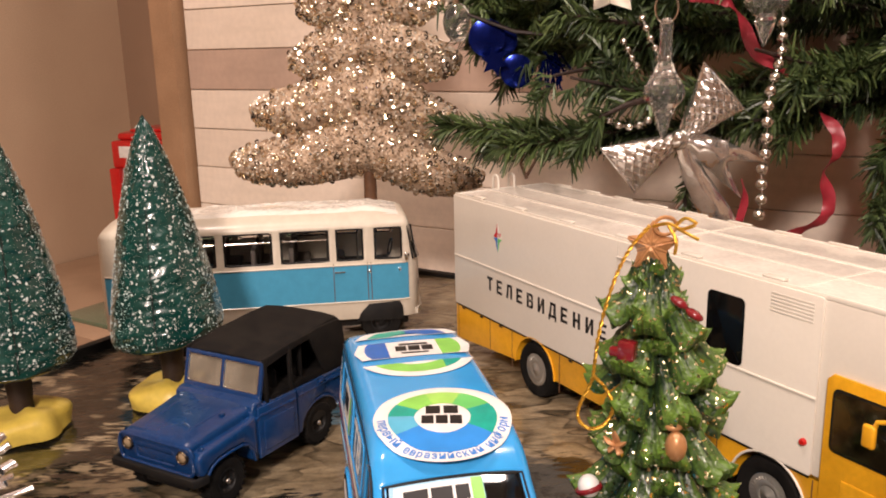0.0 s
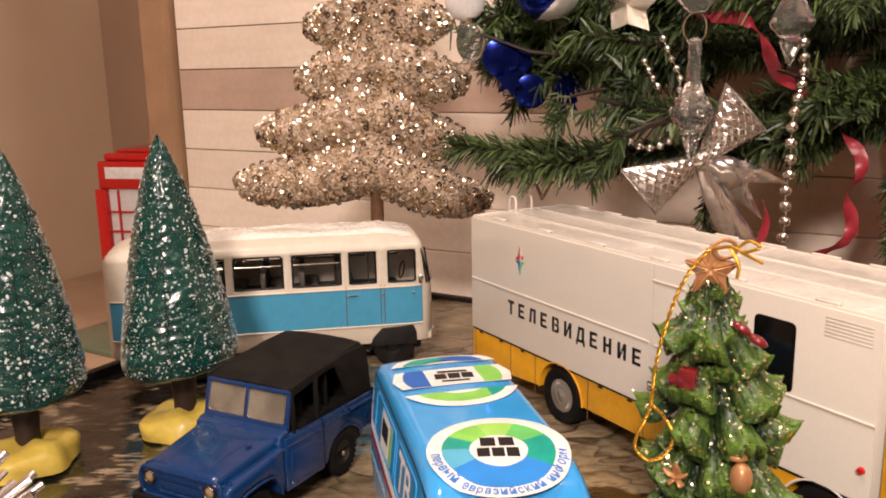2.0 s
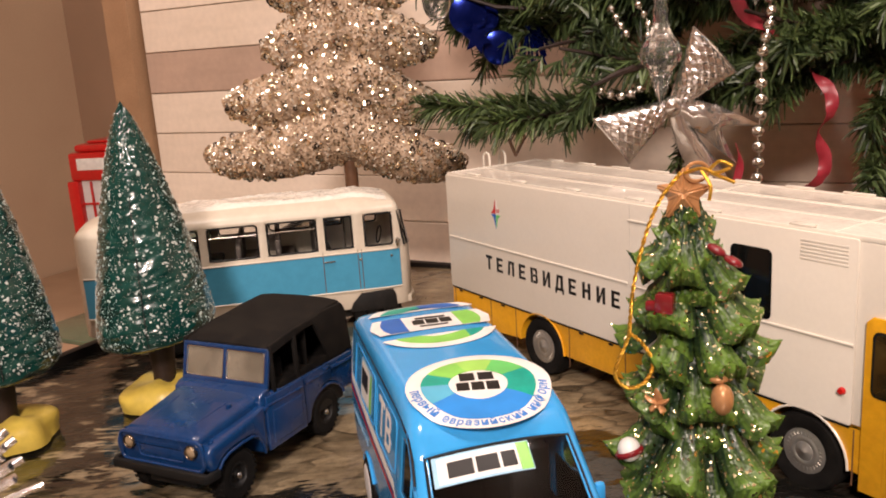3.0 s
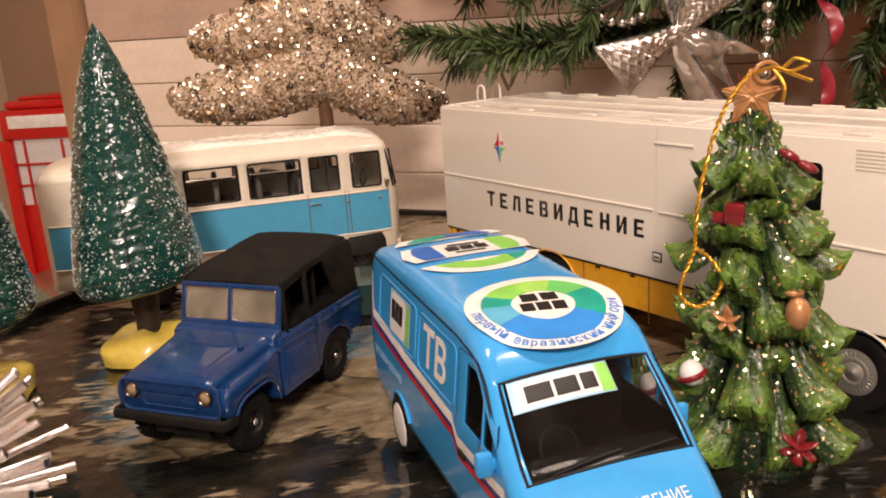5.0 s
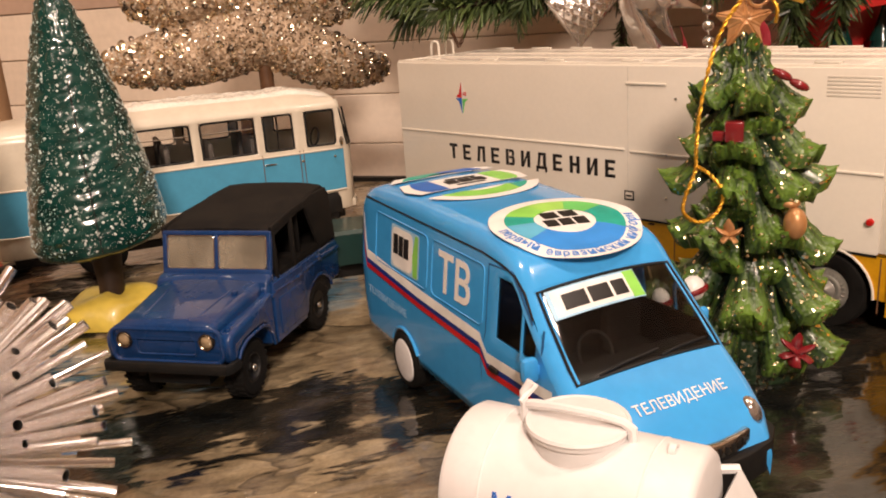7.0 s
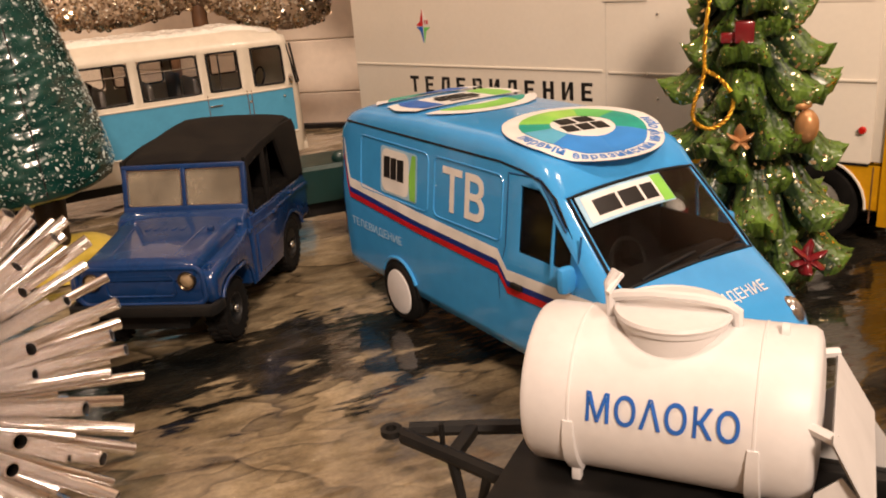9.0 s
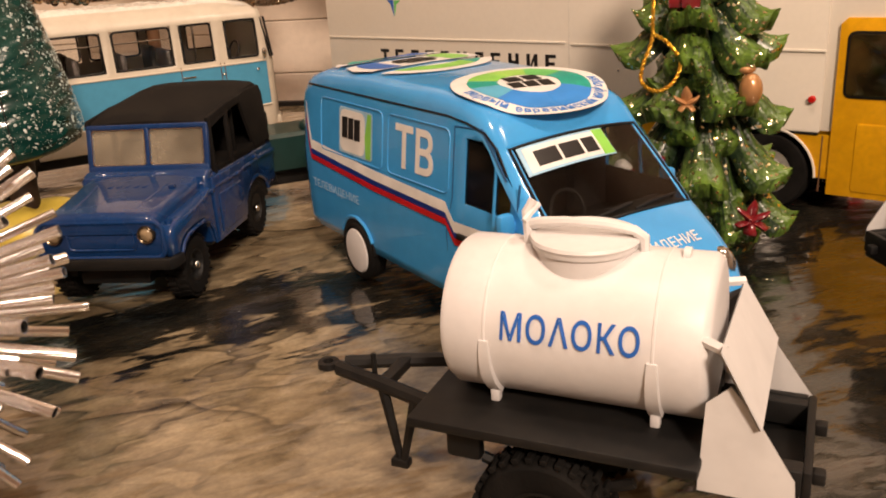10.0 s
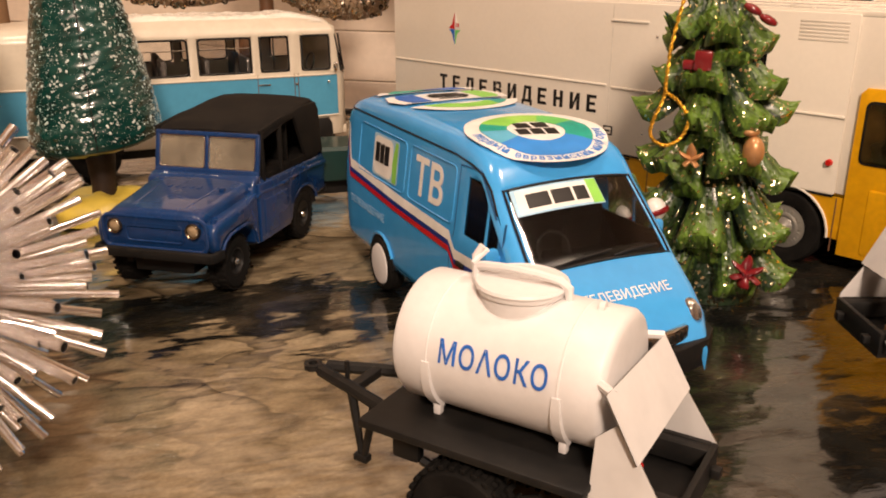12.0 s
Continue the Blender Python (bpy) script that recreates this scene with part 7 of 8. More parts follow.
def pendant(at, label, chain):
    t = thing("crystal_pendant", pose(*at), label, "ornament", "crystal pendants")
    if chain:
        # long drop
        bm = faceted(bmesh.new(), [(0.3, -20.5), (2.2, -16), (4.6, -8.2), (5.2, -7.0), (4.9, -6.2), (8.4, -2.6), (9.3, 0.6), (8.6, 3.6), (5.0, 9.5), (3.3, 14), (2.7, 22), (2.9, 28), (3.0, 30.5), (1.8, 32.4), (0.2, 32.8)], (0, 0, 0), 12)
        part("drop", bm, M["crystal"], t, "clear faceted acrylic drop", sharp=12)
        pts = [(5.0 * math.cos(a), 0.6, 36.6 + 6.4 * math.sin(a)) for a in (2 * math.pi * k / 24 for k in range(24))]
        part("ring", tube(bmesh.new(), pts, 0.42, 6, closed=True), M["chrome"], t, "thin wire ring")
        bm = prism(bmesh.new(), [(8.6 * math.cos(radians(22.5 + 45 * k)), 51.5 + 9.4 * math.sin(radians(22.5 + 45 * k))) for k in range(8)], "y", -2.2, 2.2, 1.2)
        part("octagon", bm, M["crystal"], t, "clear octagonal bead")
        pts = [(4.4 * math.cos(a), 0.6, 65.5 + 6.0 * math.sin(a)) for a in (2 * math.pi * k / 24 for k in range(24))]
        part("ring", tube(bmesh.new(), pts, 0.42, 6, closed=True), M["chrome"], t)
        part("thread", tube(bmesh.new(), [(0, 0.6, 71), (0, 2, 90), (4, 10, 112)], 0.3, 5), M["chrome"], t)
    else:
        bm = faceted(bmesh.new(), [(0.3, -18.6), (4.8, -8.4), (5.0, -6.8), (4.4, -5.8), (8.8, -1.6), (10.2, 0.8), (9.6, 2.4), (5.2, 10.5), (3.6, 15), (3.0, 24), (1.2, 26)], (0, 0, 0), 10)
        part("drop", bm, M["crystal"], t, "clear faceted acrylic drop", sharp=12)
        part("thread", tube(bmesh.new(), [(0, 0, 25), (0, 2, 40), (2, 8, 60)], 0.3, 5), M["chrome"], t)
    return t


pendant((0.0970, 0.3770, 0.1400), "clear acrylic crystal drop hanging below an octagonal bead", True)
pendant((0.1462, 0.3950, 0.1780), "clear acrylic crystal drop hanging from a needle branch", False)


def silver_bow():
    t = thing("silver_bow", pose(0.1185, 0.4300, 0.1140), "shiny silver foil bow with a quilted pattern tied to a branch", "bow")
    def loop(tip_a, tip_b, knot_w, depth):
        """A puffed loop from the knot to a wide square end, quilted by a lattice of ridges."""
        a, b = Vector(tip_a), Vector(tip_b)
        out = []
        bm = bmesh.new()
        n, m = 110, 150
        grid = []
        for i in range(n + 1):
            u = i / n
            lo = Vector((0, 0, -knot_w)).lerp(a, u)
            hi = Vector((0, 0, knot_w)).lerp(b, u)
            row = []
            for j in range(m):
                w = 2 * math.pi * j / m
                v = 0.5 + 0.5 * math.cos(w)
                p = lo.lerp(hi, v)
                thick = depth * math.sin(math.pi * min(1, 0.12 + u * 0.8)) ** 0.8 * math.sin(w)
                q = max(abs(math.cos(u * 24 + v * 13)), abs(math.cos(u * 24 - v * 13))) ** 22
                p = p + Vector((0, -thick - 0.55 * q * math.sin(w), 0))
                row.append(bm.verts.new(p))
            grid.append(row)
        for p, q in zip(grid, grid[1:]):
            for j in range(m):
                bm.faces.new((p[j], p[(j + 1) % m], q[(j + 1) % m], q[j]))
        bm.faces.new(grid[-1]), bm.faces.new(grid[0][::-1])
        o = part("loop", bm, M["silver_quilt"], t, "quilted foil loop", sharp=40)
        edge = [g.copy() for g in (a, a.lerp(b, 0.25) + Vector((0, -depth * 0.5, 0)), a.lerp(b, 0.75) + Vector((0, -depth * 0.5, 0)), b)]
        part("hem", tube(bmesh.new(), edge, 0.6, 6), M["silver"], o)
    loop((-21, 0, -27), (-40, -2, -3), 4, 6)
    loop((30, -8, 15), (9, -7, 38), 4, 6)
    def tail(pts, w0, w1, notch):
        bm = bmesh.new()
        pts = [Vector(p) for p in pts]
        rows = []
        n = 18
        for i in range(n + 1):
            u = i / n * (len(pts) - 1)
            k = min(int(u), len(pts) - 2)
            c = pts[k].lerp(pts[k + 1], u - k)
            d = (pts[k + 1] - pts[k]).normalized()
            s = d.cross(Vector((0, 1, 0))).normalized()
            w = w0 + (w1 - w0) * i / n
            row = []
            for j in range(9):
                v = -1 + 2 * j / 8
                cut = d * (notch * (abs(v) - 0.5) * (i / n) ** 6)
                wrinkle = 1.6 * noise.noise(c * 0.25 + Vector((v * 2, 0, 0)))
                row.append(bm.verts.new(c + s * w * v + Vector((0, -3.2 * (1 - v * v) * math.sin(math.pi * min(1, 0.2 + i / n * 0.8)) + wrinkle, 0)) + cut))
            rows.append(row)
        for p, q in zip(rows, rows[1:]):
            for j in range(8):
                bm.faces.new((p[j], p[j + 1], q[j + 1], q[j]))
        thicken(part("tail", bm, M["silver"], t, "wrinkled foil tail", sharp=60), 0.5)
    tail([(2, -1, -2), (9, -3, -20), (20, -4, -38), (27, -3, -54)], 4, 9.5, 6)
    tail([(3, -2, 0), (12, -4, -4), (22, -5, -10), (31, -4, -16)], 4.5, 11, 20)
    part("knot", ball(bmesh.new(), (0, -3, 0), 5.4, 3, (0.9, 0.8, 1)), M["silver"], t)
    return t


M["silver_quilt"] = material("quilted_silver_foil", (0.88, 0.85, 0.82), 0.17, metal=0.95, fine=0.05, bump=0.1, bscale=900)
silver_bow()


def bead_chain(name, pts, r, label, gap=2.25):
    t = thing(name, pose(*[c * MM for c in pts[0]]), label, "bead garland", "bead garlands")
    o = Vector(pts[0])
    line = [Vector(p) - o for p in pts]
    part("string", tube(bmesh.new(), line, 0.35, 5), M["chrome"], t)
    bm = bmesh.new()
    bmesh.ops.create_icosphere(bm, subdivisions=3, radius=r)
    first = part("bead", bm, M["chrome"], t, "shiny silver bead", sharp=80)
    first.location = line[0] * MM
    walked, step = 0.0, r * gap
    for a, b in zip(line, line[1:]):
        L = (b - a).length
        s = step - walked
        while s <= L:
            ob = new("bead", first.data)
            ob.parent = t
            ob.location = a.lerp(b, s / L) * MM
            s += step
        walked = L - (s - step)
    return t


bead_chain("bead_garland", [(165, 424, 178), (165, 422, 166), (163, 416, 155), (158, 410, 145), (154, 405, 136), (154, 405, 124), (154, 404, 112), (152, 403, 100), (153, 403, 90), (152, 403, 78)], 2.9, "silver bead garland hanging down beside a red ribbon", 2.6)
bead_chain("bead_garland", [(99, 432, 174), (103, 430, 164), (107, 428, 156), (106, 426, 146), (102, 426, 138)], 2.0, "silver bead garland looped over the needle branches", 2.7)
bead_chain("bead_garland", [(90, 432, 163), (94, 431, 155), (98, 430, 149)], 2.0, "short end of a silver bead garland in the needles", 2.3)
bead_chain("bead_garland", [(79, 430, 128), (84, 430, 124), (90, 430, 121), (97, 430, 121), (104, 432, 124)], 2.2, "silver bead garland sagging behind the foil bow", 2.5)


def ribbon(pts, width, label, seed):
    t = thing("red_ribbon", pose(*[c * MM for c in pts[0]]), label, "ribbon", "red ribbons")
    o = Vector(pts[0])
    bm = bmesh.new()
    rows = []
    n = 60
    line = [Vector(p) - o for p in pts]
    for i in range(n + 1):
        u = i / n * (len(line) - 1)
        k = min(int(u), len(line) - 2)
        f = u - k
        p0, p1, p2, p3 = line[max(k - 1, 0)], line[k], line[k + 1], line[min(k + 2, len(line) - 1)]
        c = 0.5 * ((2 * p1) + (p2 - p0) * f + (2 * p0 - 5 * p1 + 4 * p2 - p3) * f * f + (3 * p1 - p0 - 3 * p2 + p3) * f ** 3)
        d = ((p2 - p1) + Vector((1e-4, 0, 0))).normalized()
        a = 0.9 * math.sin(i / n * sum((q - w).length for w, q in zip(line, line[1:])) * 0.19 + seed) + 0.3
        s = d.cross(Vector((math.sin(a), -math.cos(a), 0.15))).normalized()
        rows.append([bm.verts.new(c + s * width * v) for v in (-0.5, -0.17, 0.17, 0.5)])
    for p, q in zip(rows, rows[1:]):
        for j in range(3):
            bm.faces.new((p[j], p[j + 1], q[j + 1], q[j]))
    thicken(part("band", bm, M["ribbon_red"], t, "twisted crimson ribbon band", sharp=60), 0.3)
    return t


ribbon([(112, 430, 186), (119, 424, 184), (131, 424, 183), (139, 424, 180), (146, 424, 171), (153, 424, 157), (163, 424, 150), (172, 424, 144), (181, 428, 139)], 6.2, "crimson curling ribbon draped across the needle branches", 0.4)
ribbon([(184, 418, 128), (190, 410, 118), (190, 408, 108), (184, 408, 98), (188, 408, 86), (186, 408, 76), (174, 409, 69), (168, 410, 65)], 6.0, "crimson curling ribbon end hanging below a branch", 2.0)
ribbon([(150, 424, 94), (152, 423, 84), (150, 424, 72)], 4.0, "narrow crimson ribbon end behind the foil bow", 1.0)


def foil_star(bm, c, r, turn, tilt, points=6):
    m = Matrix.Translation(c) @ Matrix.Rotation(tilt, 4, "Z") @ Matrix.Rotation(turn, 4, "Y")
    prism(bm, [((r if k % 2 == 0 else r * 0.5) * math.cos(math.pi * k / points), (r if k % 2 == 0 else r * 0.5) * math.sin(math.pi * k / points)) for k in range(points * 2)], "y", -0.3, 0.3, m=m)


def blue_garland():
    t = thing("blue_foil_garland", pose(0.031, 0.490, 0.161), "dark blue foil discs, stars and fringe hanging in the tree", "garland")
    for c, r, sx in (((-6, 0, 6), 10.5, 1.0), ((11, 2, -13), 9.5, 0.9), ((3, 4, 4), 8.5, 1.1)):
        bm = lathe(bmesh.new(), [(0, -0.6), (r * 0.6, -0.4), (r, 0.6), (r * 0.6, -0.1), (0, -0.2)], 28, "y", c)
        part("disc", bm, M["blue_foil"], t, "curved dark blue foil disc")
    bm = bmesh.new()
    foil_star(bm, (-2, -4, -7), 9, 0.3, 0.2)
    part("star", bm, M["blue_foil"], t, "blue foil star")
    rnd = random.Random(8)
    for k in range(26):
        a = rnd.uniform(-0.6, 1.4)
        b0 = Vector((30 + rnd.uniform(-5, 5), -2, -6 + rnd.uniform(-4, 4)))
        bm = bmesh.new()
        d = Vector((math.sin(a) * 0.7, rnd.uniform(-0.4, 0.4), -math.cos(a))) * rnd.uniform(12, 20)
        s = Vector((0.6, 0.2, 0.1))
        v = [bm.verts.new(p) for p in (b0 - s, b0 + s, b0 + d + s * 0.8, b0 + d - s * 0.8)]
        bm.faces.new(v)
        part("fringe", bm, M["blue_foil"], t)
    return t


blue_garland()


def bauble(name, at, r, mat, label, squash=(1, 1, 1)):
    t = thing(name, pose(*at), label, "ornament")
    part("globe", ball(bmesh.new(), (0, 0, 0), r, 4, squash), mat, t)
    bm = lathe(bmesh.new(), [(2.4, r * squash[2] - 0.6), (2.4, r * squash[2] + 2.2), (0.6, r * squash[2] + 2.6)], 14)
    part("cap", bm, M["chrome"], t)
    return t


M["bright_silver"] = material("bright_silver_foil", (0.86, 0.84, 0.82), 0.22, metal=0.7, fine=0.03, bump=0.06)
bauble("clear_bauble", (0.0060, 0.5050, 0.1990), 11.5, M["frost"] if "frost" in M else M["ink_white"], "frosted white disc bauble hanging from a branch", (1, 0.4, 1))
bauble("glass_bauble", (0.0085, 0.4990, 0.1760), 11.0, M["crystal"], "clear acrylic disc bauble hanging from a branch", (0.75, 0.4, 1))
t = bauble("blue_bauble", (0.0470, 0.4650, 0.1990), 15.0, M["blue_foil"], "half blue half silver glossy bauble", (1.15, 0.8, 0.9))
bm = ball(bmesh.new(), (0, 0, 0), 15.25, 4, (1.15, 0.8, 0.9))
bmesh.ops.bisect_plane(bm, geom=bm.verts[:] + bm.edges[:] + bm.faces[:], plane_co=(4, 0, -2), plane_no=(-0.75, 0, 0.66), clear_outer=True)
thicken(part("silver_half", bm, M["bright_silver"], t, "bright silver foil half", sharp=80), 0.3)


M["pale_foil"] = material("pale_gold_foil", (0.84, 0.76, 0.62), 0.3, metal=0.5, fine=0.04, bump=0.1)


def white_bow_flower():
    t = thing("foil_flower", pose(0.0900, 0.4700, 0.1930), "pale gold foil star rosette among the needles", "ornament")
    for k in range(5):
        a = 2 * math.pi * k / 5 + 0.3
        bm = bmesh.new()
        d = Vector((math.cos(a), -0.3, math.sin(a)))
        s = Vector((-math.sin(a), 0.1, math.cos(a)))
        v = [bm.verts.new(p) for p in (Vector((0, 0, 0)), d * 8 + s * 6, d * 17 + Vector((0, -4, 0)), d * 8 - s * 6)]
        bm.faces.new((v[0], v[1], v[2])), bm.faces.new((v[0], v[2], v[3]))
        thicken(part("petal", bm, M["pale_foil"], t, smooth=False), 0.4)
    return t


white_bow_flower()


# ---------- ceramic Christmas tree ornament ----------
def leaf_lobe(bm, base, tip, width, thick, rnd):
    """A drooping tongue of foliage from the trunk to a blunt tip, ribbed along its length."""
    base, tip = Vector(base), Vector(tip)
    d = tip - base
    side = Vector((-d.y, d.x, 0)).normalized()
    up = side.cross(d).normalized()
    if up.z < 0:
        up = -up
    n, m = 9, 12
    grid = []
    for i in range(n + 1):
        u = i / n
        c = base.lerp(tip, u) + up * (math.sin(math.pi * u ** 0.8) * d.length * 0.15) + Vector((0, 0, 1.6 * u ** 4))
        w = width * interp(u, [(0, 0.55), (0.2, 0.8), (0.45, 1.0), (0.65, 1.05), (0.8, 0.9), (0.92, 0.6), (1, 0.22)])
        th = thick * interp(u, [(0, 1.0), (0.7, 0.9), (0.92, 0.6), (1, 0.25)])
        row = []
        for j in range(m):
            a = 2 * math.pi * j / m
            rib = 1 + 0.13 * math.cos(4 * a + 0.6) * math.sin(math.pi * u) + 0.05 * rnd.uniform(-1, 1)
            row.append(bm.verts.new(c + side * w * math.cos(a) * rib + up * th * math.sin(a) * rib))
        grid.append(row)
    for p, q in zip(grid, grid[1:]):
        for j in range(m):
            bm.faces.new((p[j], p[(j + 1) % m], q[(j + 1) % m], q[j]))
    bm.faces.new(grid[-1]), bm.faces.new(grid[0][::-1])


def frond(bm, brush, a, z0, z1, r0, reach, width, thick, lean, rnd, seed):
    """A drooping glazed frond: narrow at the trunk, ragged and pointed at its tip, grooved along its length like needles."""
    nu, nv = 18, 18
    teeth = [rnd.uniform(-0.035, 0.035) for _ in range(nv + 1)]
    side, out = Vector((-math.sin(a), math.cos(a), 0)), Vector((math.cos(a), math.sin(a), 0))
    sway = rnd.uniform(-0.12, 0.12)
    top, low = [], []
    for i in range(nu + 1):
        u = i / nu
        rt, rl = [], []
        for j in range(nv + 1):
            v = -1 + 2 * j / nv
            finger = 0.5 - 0.5 * math.cos(3 * math.pi * v + 0.5 * math.sin(seed))
            end = 1 - 0.17 * abs(v) ** 2.6 - 0.10 * finger + teeth[j] * (0.6 + abs(v) * 0.4)
            q = min(1.0, u * end)
            w = width * interp(q, [(0, 0.36), (0.3, 0.60), (0.6, 0.86), (0.80, 1.0), (0.93, 0.84), (1.0, 0.52)])
            r = r0 + (reach - r0) * (0.75 * q + 0.25 * q * q)
            z = z1 + (z0 - z1) * (1 - q) ** 1.75 + 0.06 * (reach - r0) * math.sin(math.pi * q) + 2.8 * q ** 6
            arch = thick * (1 - v * v) ** 0.5 * (1 - 0.22 * q ** 6)
            groove = (0.45 - 0.95 * finger * q) * min(1, 2.5 * q) + 0.16 * math.sin(v * 21.0 + 1.4 * math.sin(q * 5 + seed) + seed)
            rough = 1.0 * noise.noise(Vector((v * 2.6 + seed, q * 5, seed * 1.7))) + 0.35 * noise.noise(Vector((v * 9, q * 14 + seed, 3.0)))
            base = out * r + side * (v * w + sway * reach * q) + Vector((0, 0, z - 0.30 * w * v * v))
            t_, l_ = base + (Vector((0, 0, 0.85)) + out * 0.5) * (arch + groove + rough), base - Vector((0, 0, 1.8)) - out * 0.6
            for p in (t_, l_):
                p.z = max(0.2, p.z)
                p += lean(p.z)
            a_, b_ = bm.verts.new(t_), bm.verts.new(l_)
            brush[a_] = ((seed * 3.1) % 7 + v * 0.5, (0.04 + 0.96 * q ** 1.3) * (1 - 0.30 * abs(v)) + 0.08 - 0.26 * finger)
            brush[b_] = ((seed * 3.1) % 7 + v * 0.5, 0.0 if u < 0.97 else 0.5)
            rt.append(a_), rl.append(b_)
        top.append(rt), low.append(rl)
    for i in range(nu):
        for j in range(nv):
            bm.faces.new((top[i][j], top[i][j + 1], top[i + 1][j + 1], top[i + 1][j]))
            bm.faces.new((low[i][j + 1], low[i][j], low[i + 1][j], low[i + 1][j + 1]))
        for j, k in ((0, 0), (nv, nv)):
            bm.faces.new((top[i][j], top[i + 1][j], low[i + 1][k], low[i][k]))
    for i in (0, nu):
        for j in range(nv):
            bm.faces.new((top[i][j], top[i][j + 1], low[i][j + 1], low[i][j]))


def skirt(t, z0, z1, reach, n, k, lean, rnd):
    """One tier of glazed foliage: an inner row of short fronds and an outer row of longer ones."""
    bm = bmesh.new()
    uv = bm.loops.layers.uv.new("brush")
    brush = {}
    start = rnd.uniform(0, 6.28)
    core = interp(z0, [(0, 10), (40, 6.5), (80, 3.6), (97, 2.2)])
    for row, (f, drop) in enumerate(((0.58, 0.60), (1.0, 1.0))):
        for i in range(n):
            a = start + 2 * math.pi * (i + 0.5 * row + rnd.uniform(-0.16, 0.16)) / n
            ln = f * rnd.uniform(0.80, 1.10)
            zz = z1 + (z0 - z1) * (1 - drop) + (rnd.uniform(-3.4, 3.4) if k < 6 else rnd.uniform(-0.8, 1.8))
            frond(bm, brush, a, z0 + rnd.uniform(-1, 1), zz, core, reach * ln, reach * (1.75 if row else 1.5) / n * rnd.uniform(0.85, 1.15), 2.6 + 0.07 * reach, lean, rnd, rnd.uniform(0, 40))
    for f in bm.faces:
        for l in f.loops:
            l[uv].uv = brush[l.vert]
    part("foliage_tier", bm, M["ceramic"], t, sharp=75)


def ceramic_tree():
    t = thing("christmas_tree_ornament", pose(0.0655, 0.2365, 0.0020), "small glossy green ceramic Christmas tree with gold star and hanging cord", "ornament")
    rnd = random.Random(33)
    # tiers: root height, tip height, reach, number of lobes
    tiers = [(98, 87.5, 9.4, 5, 0), (91, 78.5, 17.0, 5, 0), (81, 66.5, 19.6, 5, 0), (70, 53.0, 22.8, 6, 0), (57, 40.0, 25.2, 6, 0), (43, 23.0, 25.4, 6, 0), (27, 5.0, 27.2, 7, 0)]
    lean = lambda z: Vector((-0.050 * z, 0.030 * z, 0))
    bm = lathe(bmesh.new(), [(0, 0.2), (15, 0.2), (15.5, 3), (11, 20), (8.5, 40), (6.5, 60), (4.6, 80), (3.0, 95), (0, 99)], 28)
    for v in bm.verts:
        v.co += lean(v.co.z)
    part("core", bm, M["ceramic"], t, "green glazed core")
    for k, (z0, z1, reach, n, w) in enumerate(tiers):
        skirt(t, z0, z1, reach, n, k, lean, rnd)
    # star
    bm = bmesh.new()
    c = Vector((-0.8, -1.2, 102.6)) + lean(103)
    facing = Matrix.Rotation(radians(-22), 3, "Z") @ Matrix.Rotation(radians(-14), 3, "X")
    ring = []
    for k in range(10):
        r = 9.2 if k % 2 == 0 else 4.6
        a = math.pi / 2 + math.pi * k / 5
        ring.append(bm.verts.new(c + facing @ Vector((r * math.cos(a), 0, r * math.sin(a)))))
    f, b = bm.verts.new(c + facing @ Vector((0, -4.0, 0))), bm.verts.new(c + facing @ Vector((0, 4.0, 0)))
    for k in range(10):
        bm.faces.new((ring[k], ring[(k + 1) % 10], f)), bm.faces.new((ring[(k + 1) % 10], ring[k], b))
    bmesh.ops.bevel(bm, geom=bm.edges[:], offset=0.5, segments=2, affect="EDGES")
    part("star", bm, M["gold_paint"], t, "bronze gold star")
    pts = [c + Vector((3.2 + 3.2 * math.cos(a), -1.5, 6.4 + 2.6 * math.sin(a))) for a in (2 * math.pi * k / 16 for k in range(16))]
    part("hanging_ring", tube(bmesh.new(), pts, 0.6, 6, closed=True), M["gold_paint"], t)
    # cord: from the ring down over the leaves and round a loop
    def at(off, z, front):
        """A place on the tree's front: sideways, up, and out of the axis."""
        return Vector((0.82 * off - 0.57 * front, -0.57 * off - 0.82 * front, z)) + lean(z)
    cord = [(0, 109, 3), (-5, 101, 7), (-8.5, 93, 10), (-11, 84, 13), (-13, 74, 15.5), (-13.8, 66, 17), (-14.2, 61, 18.5), (-17, 54, 21), (-17.2, 50, 22.5),
            (-13.5, 47.8, 23), (-9, 50, 22), (-7, 55, 20), (-10, 60, 19), (-13.8, 62.5, 18.5)]
    cord = [at(o + 0.8 * min(1, (109 - z) / 12), z + 3.0 * min(1, (109 - z) / 12), f - 1.6 * min(1, (109 - z) / 12)) for o, z, f in cord]
    line = smooth_line(cord, 22)
    bm = bmesh.new()
    for phase in (0.0, math.pi):
        strand = []
        for q, p in enumerate(line):
            d = (line[min(q + 1, len(line) - 1)] - line[max(q - 1, 0)]).normalized()
            e1 = d.cross(Vector((0.3, 1.0, 0.2))).normalized()
            e2 = d.cross(e1)
            strand.append(p + (e1 * math.cos(q * 0.55 + phase) + e2 * math.sin(q * 0.55 + phase)) * 0.30)
        tube(bm, strand, 0.34, 6)
    part("cord", bm, M["gold_thread"], t, "twisted gold cord")
